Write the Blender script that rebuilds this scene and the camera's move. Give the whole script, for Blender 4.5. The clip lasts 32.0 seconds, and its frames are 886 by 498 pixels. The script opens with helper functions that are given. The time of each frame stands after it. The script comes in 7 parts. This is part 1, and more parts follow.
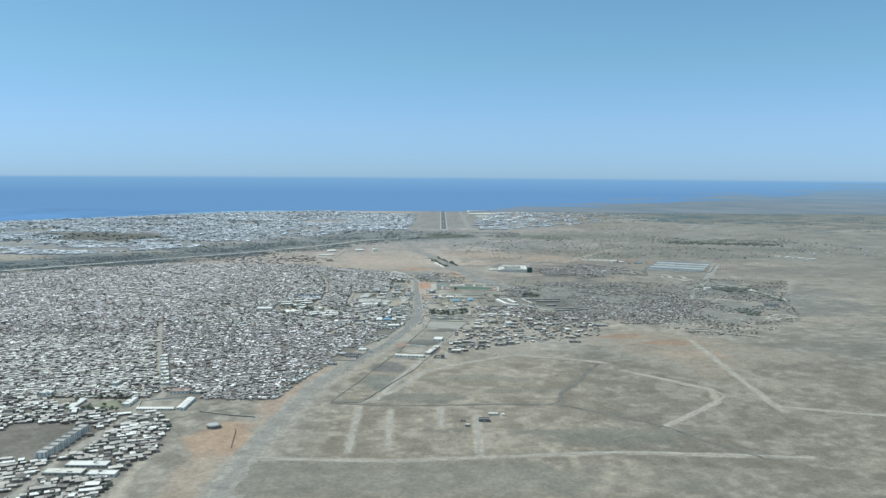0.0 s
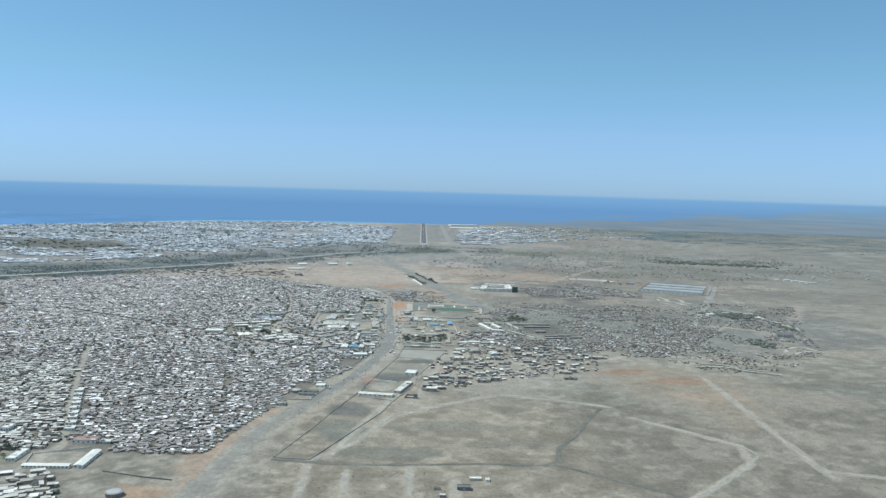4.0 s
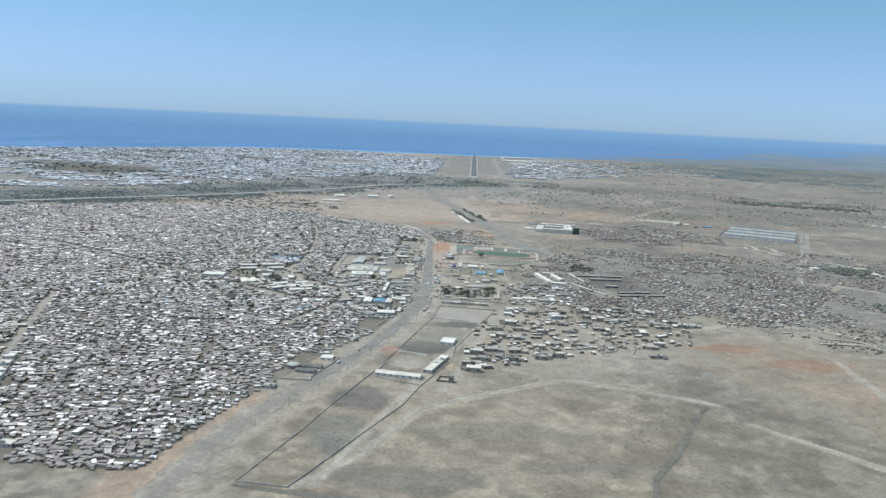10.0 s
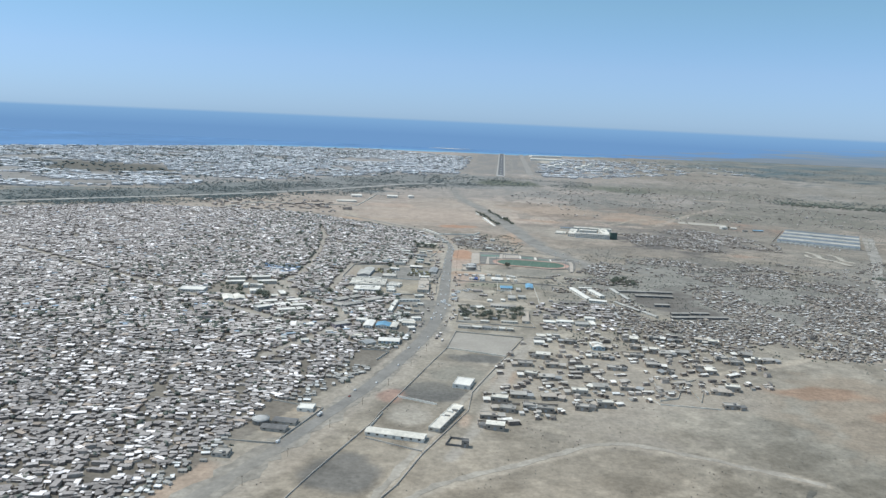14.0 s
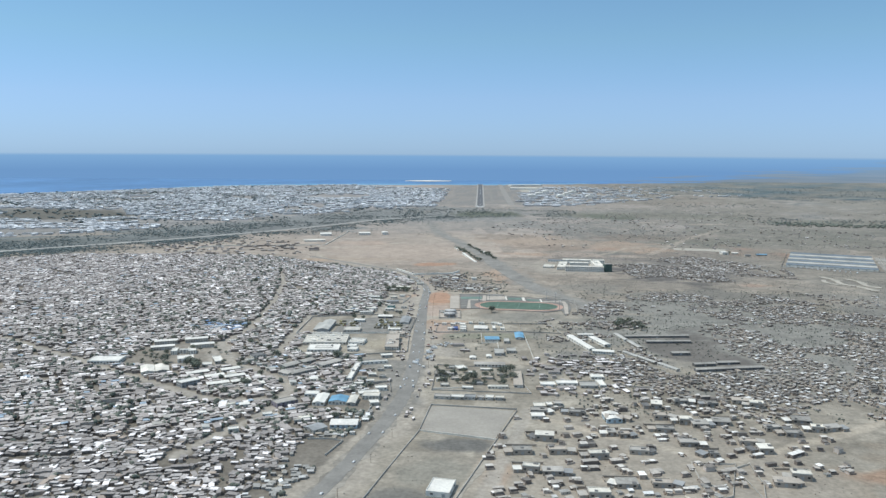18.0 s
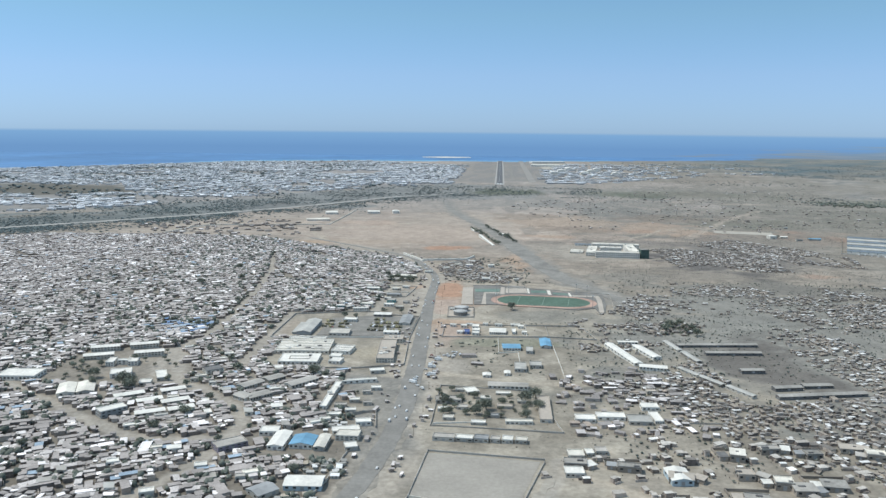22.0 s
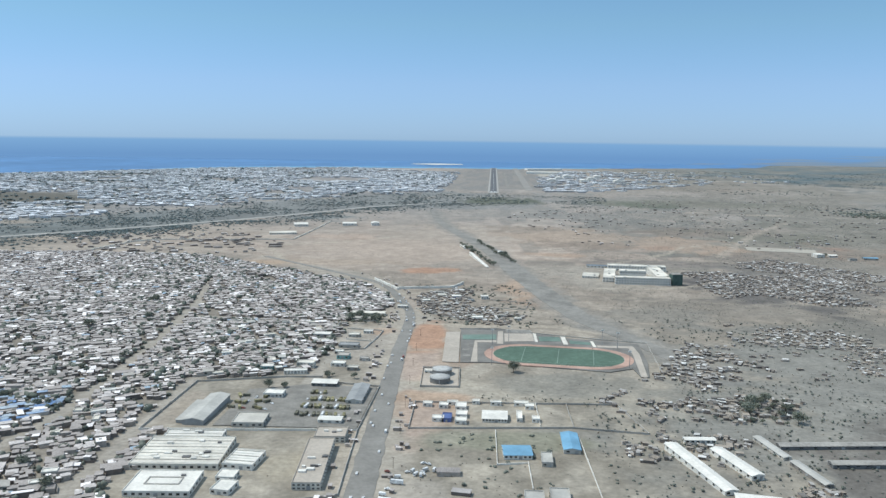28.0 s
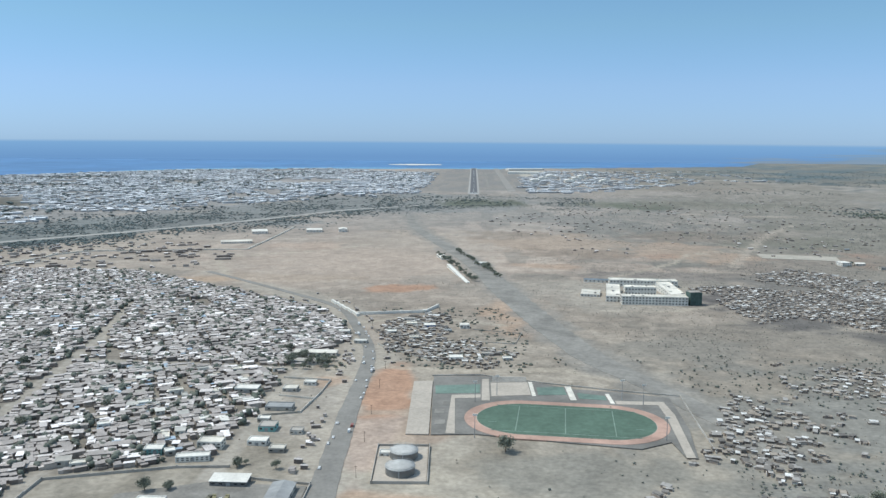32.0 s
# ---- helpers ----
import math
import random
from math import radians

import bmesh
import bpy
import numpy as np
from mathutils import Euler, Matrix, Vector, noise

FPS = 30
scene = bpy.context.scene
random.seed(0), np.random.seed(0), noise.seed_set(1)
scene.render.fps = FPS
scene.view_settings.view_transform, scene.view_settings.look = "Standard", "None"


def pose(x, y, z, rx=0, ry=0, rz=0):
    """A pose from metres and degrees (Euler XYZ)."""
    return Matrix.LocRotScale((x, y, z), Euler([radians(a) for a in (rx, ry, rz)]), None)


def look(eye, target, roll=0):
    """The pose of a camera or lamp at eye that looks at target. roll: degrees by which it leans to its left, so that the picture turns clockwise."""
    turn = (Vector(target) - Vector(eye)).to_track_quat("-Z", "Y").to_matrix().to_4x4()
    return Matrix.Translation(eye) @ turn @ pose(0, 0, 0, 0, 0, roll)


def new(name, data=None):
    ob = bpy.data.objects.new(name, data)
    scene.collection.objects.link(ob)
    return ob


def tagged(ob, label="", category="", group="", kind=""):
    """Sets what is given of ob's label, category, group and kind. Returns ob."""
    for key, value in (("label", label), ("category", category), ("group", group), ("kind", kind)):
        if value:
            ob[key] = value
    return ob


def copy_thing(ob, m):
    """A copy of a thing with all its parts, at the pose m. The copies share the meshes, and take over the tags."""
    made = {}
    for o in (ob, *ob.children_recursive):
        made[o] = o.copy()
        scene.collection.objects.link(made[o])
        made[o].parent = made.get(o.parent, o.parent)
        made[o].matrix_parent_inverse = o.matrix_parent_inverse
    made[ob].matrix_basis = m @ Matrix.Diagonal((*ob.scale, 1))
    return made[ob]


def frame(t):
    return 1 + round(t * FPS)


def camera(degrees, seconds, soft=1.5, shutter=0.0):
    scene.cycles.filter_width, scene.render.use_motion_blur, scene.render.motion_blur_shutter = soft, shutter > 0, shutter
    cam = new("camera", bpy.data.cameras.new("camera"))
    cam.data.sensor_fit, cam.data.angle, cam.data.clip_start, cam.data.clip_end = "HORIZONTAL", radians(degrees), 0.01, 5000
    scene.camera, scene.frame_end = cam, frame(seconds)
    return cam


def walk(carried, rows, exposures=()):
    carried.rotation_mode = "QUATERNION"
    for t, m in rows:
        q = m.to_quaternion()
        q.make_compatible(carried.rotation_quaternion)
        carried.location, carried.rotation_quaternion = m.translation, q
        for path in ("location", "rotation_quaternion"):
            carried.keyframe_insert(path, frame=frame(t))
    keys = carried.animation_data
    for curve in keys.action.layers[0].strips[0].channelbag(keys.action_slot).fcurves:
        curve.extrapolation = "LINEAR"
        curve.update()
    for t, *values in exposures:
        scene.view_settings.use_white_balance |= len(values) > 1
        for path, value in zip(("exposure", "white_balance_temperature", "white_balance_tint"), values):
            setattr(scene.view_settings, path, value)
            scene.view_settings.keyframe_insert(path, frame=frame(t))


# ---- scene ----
cam = camera(57.46, 32.0, soft=1.48)
# seconds, x, y, z, heading, pitch, bank
PATH = [
    (0.0, 0.1, 0.0, 249.1, 0.15, -5.51, -0.41),
    (0.5, 0.7, 19.7, 248.3, -1.15, -5.74, -0.95),
    (1.0, 1.4, 39.4, 247.4, -1.25, -5.58, -0.75),
    (1.5, 2.1, 59.1, 246.4, -1.30, -5.44, -1.16),
    (2.0, 2.7, 78.7, 245.3, -0.82, -5.41, -2.28),
    (2.5, 3.4, 98.2, 244.1, -0.68, -4.60, -1.87),
    (3.0, 4.1, 117.6, 242.7, -0.91, -4.48, -1.69),
    (3.5, 4.7, 137.0, 241.2, -1.05, -4.46, -1.54),
    (5.5, 6.6, 213.2, 234.1, -1.29, -5.67, -2.33),
    (6.0, 7.0, 232.1, 232.6, -1.11, -6.50, -2.31),
    (6.5, 7.4, 250.9, 231.2, -0.98, -6.93, -2.44),
    (7.0, 7.8, 269.6, 229.7, -0.51, -6.93, -1.70),
    (7.5, 8.2, 288.3, 228.2, -0.94, -5.29, -0.17),
    (8.0, 8.6, 306.8, 226.6, 0.68, -5.52, -0.55),
    (8.5, 9.0, 325.3, 225.0, 0.81, -8.47, -1.33),
    (9.0, 9.5, 343.8, 223.3, 1.57, -9.32, -1.96),
    (9.5, 9.9, 362.4, 221.6, 2.15, -9.71, -2.03),
    (10.0, 10.4, 381.0, 220.0, 2.63, -9.34, -2.70),
    (10.5, 10.7, 399.7, 218.5, 3.18, -9.00, -2.39),
    (11.0, 11.1, 418.5, 217.0, 3.63, -8.15, -1.40),
    (11.5, 11.4, 437.3, 215.6, 3.88, -8.31, -0.73),
    (12.0, 11.7, 456.1, 214.2, 4.22, -9.12, -0.92),
    (12.5, 12.1, 475.0, 212.7, 4.44, -9.32, -1.02),
    (13.0, 12.4, 493.8, 211.2, 4.66, -9.46, -0.98),
    (13.5, 12.7, 512.7, 209.8, 4.86, -9.48, -1.73),
    (14.0, 12.9, 531.5, 208.4, 4.58, -9.49, -2.58),
    (14.5, 13.1, 550.2, 207.0, 4.03, -9.51, -2.83),
    (15.0, 13.2, 568.8, 205.6, 3.66, -8.61, -2.43),
    (15.5, 13.2, 587.3, 204.2, 3.35, -7.93, -1.88),
    (17.5, 12.9, 659.4, 198.0, 2.94, -7.25, -0.69),
    (18.0, 13.0, 677.6, 196.5, 2.99, -7.10, -0.36),
    (18.5, 13.1, 695.8, 195.0, 3.10, -7.27, -0.51),
    (19.0, 13.2, 714.1, 193.6, 3.16, -7.49, -0.71),
    (19.5, 13.4, 732.5, 192.1, 3.16, -8.14, -0.39),
    (20.0, 13.5, 751.1, 190.5, 3.18, -8.22, 0.12),
    (20.5, 13.5, 769.9, 188.9, 3.37, -8.29, 0.71),
    (21.0, 13.6, 788.9, 187.3, 3.67, -8.50, 1.18),
    (21.5, 13.6, 808.0, 185.6, 4.02, -8.53, 0.61),
    (22.0, 13.7, 827.2, 184.0, 4.41, -8.69, -0.58),
    (22.5, 13.7, 846.4, 182.3, 4.58, -8.62, -0.74),
    (23.0, 13.8, 865.5, 180.6, 4.69, -8.74, -1.12),
    (23.5, 13.8, 884.6, 178.8, 4.78, -8.68, -1.08),
    (24.0, 13.8, 903.5, 177.1, 4.65, -7.84, -2.54),
    (24.5, 13.7, 922.3, 175.5, 4.67, -7.79, -3.35),
    (25.0, 13.5, 941.0, 173.9, 4.41, -7.61, -2.82),
    (25.5, 13.2, 959.7, 172.5, 4.37, -7.51, -2.29),
    (26.0, 12.8, 978.3, 171.0, 4.29, -6.67, -1.66),
    (26.5, 12.2, 997.0, 169.7, 4.15, -6.83, -1.75),
    (28.5, 8.6, 1073.0, 166.0, 3.94, -8.41, -0.48),
    (29.0, 8.1, 1092.0, 164.7, 4.29, -8.52, -0.46),
    (29.5, 7.8, 1111.0, 163.4, 4.68, -8.48, 0.03),
    (30.0, 7.6, 1130.0, 162.1, 4.82, -8.58, 0.05),
    (30.5, 7.6, 1149.2, 160.9, 4.55, -8.66, -0.46),
    (31.0, 7.6, 1168.3, 159.9, 4.06, -8.67, -0.67),
    (31.5, 7.8, 1187.5, 159.0, 3.13, -7.76, -1.05),
    (32.0, 7.9, 1206.7, 158.2, 2.49, -8.01, -0.43),
]
# white balance drifts from green to neutral in the first third
TONE = [(0.0, 0.0, 6040, 0), (3.0, 0.0, 5990, 1), (6.0, 0.0, 6010, 1), (9.0, 0.0, 6180, 5), (14.0, 0.0, 6250, 7), (32.0, 0.0, 6170, 6)]
walk(cam, [(t, pose(x, y, z, 90 + p, b, h)) for t, x, y, z, h, p, b in PATH], TONE)

# ---- light ----
world = bpy.data.worlds.new("daylight")
scene.world = world
world.use_nodes = True
SUN_ELEVATION, SUN_AZIMUTH = 60.0, -85.0  # degrees; azimuth from the heading (+y), positive to the right


def build_world():
    nt = world.node_tree
    nt.nodes.clear()
    N, L = nt.nodes.new, nt.links.new
    out = N("ShaderNodeOutputWorld")
    bg = N("ShaderNodeBackground")
    bg.inputs["Strength"].default_value = 0.085
    sky = N("ShaderNodeTexSky")
    sky.sky_type = "NISHITA"
    sky.sun_disc = False
    sky.sun_elevation = radians(SUN_ELEVATION)
    sky.sun_rotation = radians(SUN_AZIMUTH)
    sky.air_density, sky.dust_density, sky.ozone_density, sky.altitude = 1.0, 0.0, 3.0, 200
    co = N("ShaderNodeTexCoord")
    sep = N("ShaderNodeSeparateXYZ")
    L(co.outputs["Generated"], sep.inputs[0])
    # below the horizon: open sea, and low land on the far shore under painted haze
    below = N("ShaderNodeMapRange")
    below.inputs["From Min"].default_value, below.inputs["From Max"].default_value = -0.0070, -0.0102
    L(sep.outputs["Z"], below.inputs["Value"])
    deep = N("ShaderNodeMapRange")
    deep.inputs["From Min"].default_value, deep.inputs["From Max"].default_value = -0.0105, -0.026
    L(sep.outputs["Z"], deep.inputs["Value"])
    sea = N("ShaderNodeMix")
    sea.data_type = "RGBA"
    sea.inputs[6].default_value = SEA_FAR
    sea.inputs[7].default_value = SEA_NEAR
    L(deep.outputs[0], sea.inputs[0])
    # the shore line runs off to the right
    az = N("ShaderNodeMath")
    az.operation = "DIVIDE"
    L(sep.outputs["X"], az.inputs[0])
    L(sep.outputs["Y"], az.inputs[1])
    slope = N("ShaderNodeMath")
    slope.operation = "MULTIPLY_ADD"
    slope.inputs[1].default_value = -14.0
    L(sep.outputs["Z"], slope.inputs[0])
    L(az.outputs[0], slope.inputs[2])
    stretch = N("ShaderNodeMapping")
    stretch.inputs["Scale"].default_value = (14, 14, 420)
    L(co.outputs["Generated"], stretch.inputs["Vector"])
    tex = N("ShaderNodeTexNoise")
    tex.inputs["Scale"].default_value, tex.inputs["Detail"].default_value = 1.0, 5
    L(stretch.outputs[0], tex.inputs["Vector"])
    ragged = N("ShaderNodeMath")
    ragged.operation = "MULTIPLY_ADD"
    ragged.inputs[1].default_value = 0.5
    L(tex.outputs["Fac"], ragged.inputs[0])
    L(slope.outputs[0], ragged.inputs[2])
    shore = N("ShaderNodeMapRange")
    shore.inputs["From Min"].default_value, shore.inputs["From Max"].default_value = 0.93, 1.02
    L(ragged.outputs[0], shore.inputs["Value"])
    land = N("ShaderNodeMix")
    land.data_type = "RGBA"
    land.inputs[6].default_value, land.inputs[7].default_value = LAND_A, LAND_B
    L(tex.outputs["Fac"], land.inputs[0])
    # haze mixed into the land colour, stronger towards the horizon
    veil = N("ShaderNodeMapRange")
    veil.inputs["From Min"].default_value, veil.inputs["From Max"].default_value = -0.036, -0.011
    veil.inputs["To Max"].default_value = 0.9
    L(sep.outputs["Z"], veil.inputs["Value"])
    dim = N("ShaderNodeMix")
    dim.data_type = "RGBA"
    dim.inputs[7].default_value = LAND_HAZE
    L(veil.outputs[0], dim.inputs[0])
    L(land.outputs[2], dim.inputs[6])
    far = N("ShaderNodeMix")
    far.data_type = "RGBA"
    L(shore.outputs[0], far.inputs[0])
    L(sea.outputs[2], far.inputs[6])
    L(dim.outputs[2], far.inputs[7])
    # the haze of the coast whitens and blues the sky towards the horizon
    ramp = N("ShaderNodeValToRGB")
    e = ramp.color_ramp.elements
    e[0].position, e[0].color = 0.0, SKY_TINT[0]
    e[1].position, e[1].color = 1.0, SKY_TINT[-1]
    for k, c in zip((0.06, 0.13, 0.22, 0.40), SKY_TINT[1:-1]):
        e.new(k).color = c
    L(sep.outputs["Z"], ramp.inputs["Fac"])
    tint = N("ShaderNodeMix")
    tint.data_type, tint.blend_type = "RGBA", "MULTIPLY"
    tint.inputs[0].default_value = 1.0
    L(sky.outputs[0], tint.inputs[6])
    L(ramp.outputs[0], tint.inputs[7])
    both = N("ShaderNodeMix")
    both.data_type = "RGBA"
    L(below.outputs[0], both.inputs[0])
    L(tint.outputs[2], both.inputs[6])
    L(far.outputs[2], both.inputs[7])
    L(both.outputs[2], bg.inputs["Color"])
    L(bg.outputs[0], out.inputs["Surface"])


# the last two tints brighten the unseen sky overhead, to lift the shadows
SKY_TINT = [(0.53, 0.82, 1.57, 1), (0.82, 0.985, 1.42, 1), (0.98, 1.16, 1.26, 1), (1.10, 1.27, 1.29, 1), (3.7, 3.0, 2.15, 1), (3.7, 3.0, 2.1, 1)]
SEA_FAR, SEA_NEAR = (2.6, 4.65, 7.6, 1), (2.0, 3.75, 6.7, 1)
LAND_A, LAND_B, LAND_HAZE = (1.6, 2.5, 3.3, 1), (3.9, 4.2, 4.8, 1), (2.7, 4.4, 6.6, 1)
build_world()

sun = new("sun", bpy.data.lights.new("sun", "SUN"))
sun.data.energy, sun.data.angle, sun.data.color = 3.2, radians(0.6), (1.0, 0.935, 0.83)
se, sa = radians(SUN_ELEVATION), radians(SUN_AZIMUTH)
sun.matrix_world = look((0, 0, 900), (-900 * math.cos(se) * math.sin(sa), -900 * math.cos(se) * math.cos(sa), 900 - 900 * math.sin(se)))

# ---- materials ----
def mat(name, base, rough=0.85, metal=0.0, grain=0.25, scale=0.6, patch=0.25, patch_scale=0.05, island=0.0, random_object=0.0, bump=0.0, spec=0.3):
    """A surface with grain and larger patches; island and random_object spread the tone from piece to piece."""
    m = bpy.data.materials.new(name)
    m.use_nodes = True
    nt = m.node_tree
    N, L = nt.nodes.new, nt.links.new
    p = nt.nodes["Principled BSDF"]
    p.inputs["Roughness"].default_value, p.inputs["Metallic"].default_value = rough, metal
    p.inputs["Specular IOR Level"].default_value = spec
    co = N("ShaderNodeNewGeometry")
    tone = None
    for amount, size, detail in ((grain, scale, 4), (patch, patch_scale, 3)):
        tex = N("ShaderNodeTexNoise")
        tex.inputs["Scale"].default_value, tex.inputs["Detail"].default_value = size, detail
        tex.inputs["Roughness"].default_value = 0.65
        L(co.outputs["Position"], tex.inputs["Vector"])
        r = N("ShaderNodeMapRange")
        r.inputs["From Min"].default_value, r.inputs["From Max"].default_value = 0.3, 0.7
        r.inputs["To Min"].default_value, r.inputs["To Max"].default_value = 1 - amount, 1 + amount
        L(tex.outputs["Fac"], r.inputs["Value"])
        if tone is None:
            tone, first = r.outputs[0], tex
        else:
            k = N("ShaderNodeMath")
            k.operation = "MULTIPLY"
            L(tone, k.inputs[0])
            L(r.outputs[0], k.inputs[1])
            tone = k.outputs[0]
    if random_object:
        info = N("ShaderNodeObjectInfo")
        r = N("ShaderNodeMapRange")
        r.inputs["To Min"].default_value, r.inputs["To Max"].default_value = 1 - random_object, 1 + random_object
        L(info.outputs["Random"], r.inputs["Value"])
        k = N("ShaderNodeMath")
        k.operation = "MULTIPLY"
        L(tone, k.inputs[0])
        L(r.outputs[0], k.inputs[1])
        tone = k.outputs[0]
    mul = N("ShaderNodeMix")
    mul.data_type, mul.blend_type = "RGBA", "MULTIPLY"
    mul.inputs[0].default_value = 1.0
    if isinstance(base, list):
        ramp = N("ShaderNodeValToRGB")
        ramp.color_ramp.interpolation = "CONSTANT"
        e = ramp.color_ramp.elements
        e[0].position, e[0].color = 0, (*base[0][1], 1)
        pos = base[0][0]
        for i, (share, c) in enumerate(base[1:]):
            el = e[1] if i == 0 else e.new(0.5)
            el.position, el.color = pos, (*c, 1)
            pos += share
        src = co.outputs["Random Per Island"] if island else N("ShaderNodeObjectInfo").outputs["Random"]
        L(src, ramp.inputs["Fac"])
        L(ramp.outputs["Color"], mul.inputs[6])
    elif base == "soil":
        at = N("ShaderNodeAttribute")
        at.attribute_name = "soil"
        hue = N("ShaderNodeTexNoise")
        hue.inputs["Scale"].default_value, hue.inputs["Detail"].default_value, hue.inputs["Roughness"].default_value = 0.05, 9, 0.72
        L(co.outputs["Position"], hue.inputs["Vector"])
        shade = N("ShaderNodeValToRGB")
        shade.color_ramp.elements[0].position, shade.color_ramp.elements[0].color = 0.31, (0.88, 0.885, 0.89, 1)
        shade.color_ramp.elements[1].position, shade.color_ramp.elements[1].color = 0.69, (1.12, 1.105, 1.085, 1)
        L(hue.outputs["Fac"], shade.inputs["Fac"])
        both = N("ShaderNodeMix")
        both.data_type, both.blend_type = "RGBA", "MULTIPLY"
        both.inputs[0].default_value = 1.0
        L(at.outputs["Color"], both.inputs[6])
        L(shade.outputs["Color"], both.inputs[7])
        L(both.outputs[2], mul.inputs[6])
    else:
        mul.inputs[6].default_value = (*base, 1)
    L(tone, mul.inputs[7])
    L(mul.outputs[2], p.inputs["Base Color"])
    if bump:
        b = N("ShaderNodeBump")
        b.inputs["Strength"].default_value, b.inputs["Distance"].default_value = bump, 0.3
        L(first.outputs["Fac"], b.inputs["Height"])
        L(b.outputs[0], p.inputs["Normal"])
    return m


M_GROUND = mat("soil", "soil", 0.95, grain=0.20, scale=0.35, patch=0.12, patch_scale=0.08, bump=0.6, spec=0.1)
M_GRADED = mat("dusty_gravel", (0.290, 0.262, 0.222), 0.95, grain=0.24, scale=0.25, patch=0.28, patch_scale=0.05)
M_VERGE = mat("graded_verge", (0.285, 0.265, 0.24), 0.95, grain=0.14, scale=0.1, patch=0.15, patch_scale=0.02)
M_ROAD = mat("worn_asphalt", (0.243, 0.228, 0.206), 0.9, grain=0.12, scale=0.5, patch=0.16, patch_scale=0.06)
M_PLINTH = mat("concrete", (0.42, 0.39, 0.35), 0.9, grain=0.12, scale=0.8)
M_WALL = mat("painted_block", (0.46, 0.43, 0.38), 0.9, grain=0.12, scale=1.0, random_object=0.25)
M_WHITE = mat("white_render", (0.74, 0.705, 0.64), 0.85, grain=0.10, scale=0.8, patch=0.14, patch_scale=0.12)
M_CREAM = mat("cream_roofing", (0.68, 0.635, 0.555), 0.8, grain=0.14, scale=0.6)
M_TIN = mat("tin_sheet", [(0.12, (0.875, 0.818, 0.790)), (0.17, (0.567, 0.517, 0.487)), (0.25, (0.386, 0.345, 0.320)), (0.19, (0.201, 0.184, 0.172)), (0.14, (0.464, 0.384, 0.320)), (0.09, (0.288, 0.222, 0.180)), (0.02, (0.350, 0.424, 0.500)), (0.02, (0.350, 0.424, 0.380))], 0.8, spec=0.15, grain=0.3, scale=1.5, island=1)
M_TIN_ONE = mat("tin_roof", [(0.17, (0.76, 0.75, 0.73)), (0.18, (0.52, 0.505, 0.48)), (0.22, (0.33, 0.315, 0.29)), (0.23, (0.19, 0.19, 0.175)), (0.12, (0.40, 0.35, 0.285)), (0.08, (0.27, 0.22, 0.18))], 0.8, spec=0.15, grain=0.25, scale=1.2)
M_SHACK = mat("shack_wall", [(0.3, (0.340, 0.286, 0.245)), (0.25, (0.196, 0.165, 0.145)), (0.2, (0.474, 0.414, 0.365)), (0.25, (0.268, 0.236, 0.220))], 0.9, island=1)
M_SHACK_ONE = mat("shack_wall_single", [(0.3, (0.40, 0.36, 0.31)), (0.2, (0.25, 0.225, 0.20)), (0.3, (0.52, 0.48, 0.42)), (0.2, (0.32, 0.30, 0.28))], 0.9)
# cool roof whites: the blue of distance haze put into the colours
M_HAZED_ROOF = mat("hazed_roof", [(0.30, (0.82, 0.83, 0.85)), (0.26, (0.58, 0.585, 0.60)), (0.18, (0.36, 0.36, 0.365)), (0.20, (0.48, 0.45, 0.43)), (0.06, (0.38, 0.30, 0.27))], 0.8, island=1)
M_FAR_WALL = mat("town_wall", [(0.5, (0.62, 0.61, 0.61)), (0.5, (0.38, 0.37, 0.365))], 0.9, island=1)
# bluer, paler copy of M_LEAF: distance haze put into the leaf colour
M_HAZED_LEAF = mat("hazed_leaf", [(0.5, (0.128, 0.156, 0.152)), (0.5, (0.170, 0.196, 0.188))], 0.9, island=1)
M_LEAF = mat("leaf", [(0.5, (0.122, 0.136, 0.112)), (0.5, (0.165, 0.174, 0.145))], 0.9, island=1)
M_BARK = mat("bark", (0.14, 0.11, 0.08), 0.95)
M_BLUE = mat("blue_sheet", (0.18, 0.355, 0.50), 0.6, grain=0.08, scale=0.7)
M_GREY_SHEET = mat("grey_sheet", (0.34, 0.34, 0.335), 0.7, grain=0.10, scale=0.6)
M_DARK_ROOF = mat("dark_roof", (0.17, 0.165, 0.16), 0.8, grain=0.2, scale=0.5)
M_TANK = mat("tank_steel", (0.20, 0.195, 0.185), 0.6, metal=0.3, grain=0.12, scale=0.5)
M_TURF = mat("turf", (0.098, 0.150, 0.112), 0.95, grain=0.16, scale=0.3, patch=0.18, patch_scale=0.05)
M_TRACK = mat("red_track", (0.44, 0.29, 0.23), 0.9, grain=0.10, scale=0.5)
M_SHANTY = mat("shanty_roof", [(0.13, (0.68, 0.66, 0.63)), (0.29, (0.38, 0.355, 0.33)), (0.26, (0.21, 0.192, 0.175)), (0.32, (0.34, 0.292, 0.245))], 0.9, island=1, spec=0.1)
M_YARD = mat("oily_yard", (0.242, 0.226, 0.202), 0.95, grain=0.14, scale=0.7, patch=0.25, patch_scale=0.10)
M_BED = mat("dry_gravel_bed", (0.37, 0.35, 0.32), 0.95, grain=0.12, scale=0.1, patch=0.15, patch_scale=0.02)
M_PAVE = mat("grey_paving", (0.20, 0.188, 0.17), 0.9, grain=0.12, scale=0.6)
M_LINE = mat("white_line", (0.7, 0.7, 0.68), 0.8)
M_GLASS = mat("dark_window", (0.06, 0.06, 0.058), 0.8, spec=0.1)
M_RUNWAY = mat("runway_asphalt", (0.13, 0.13, 0.135), 0.9, grain=0.12, scale=0.1)
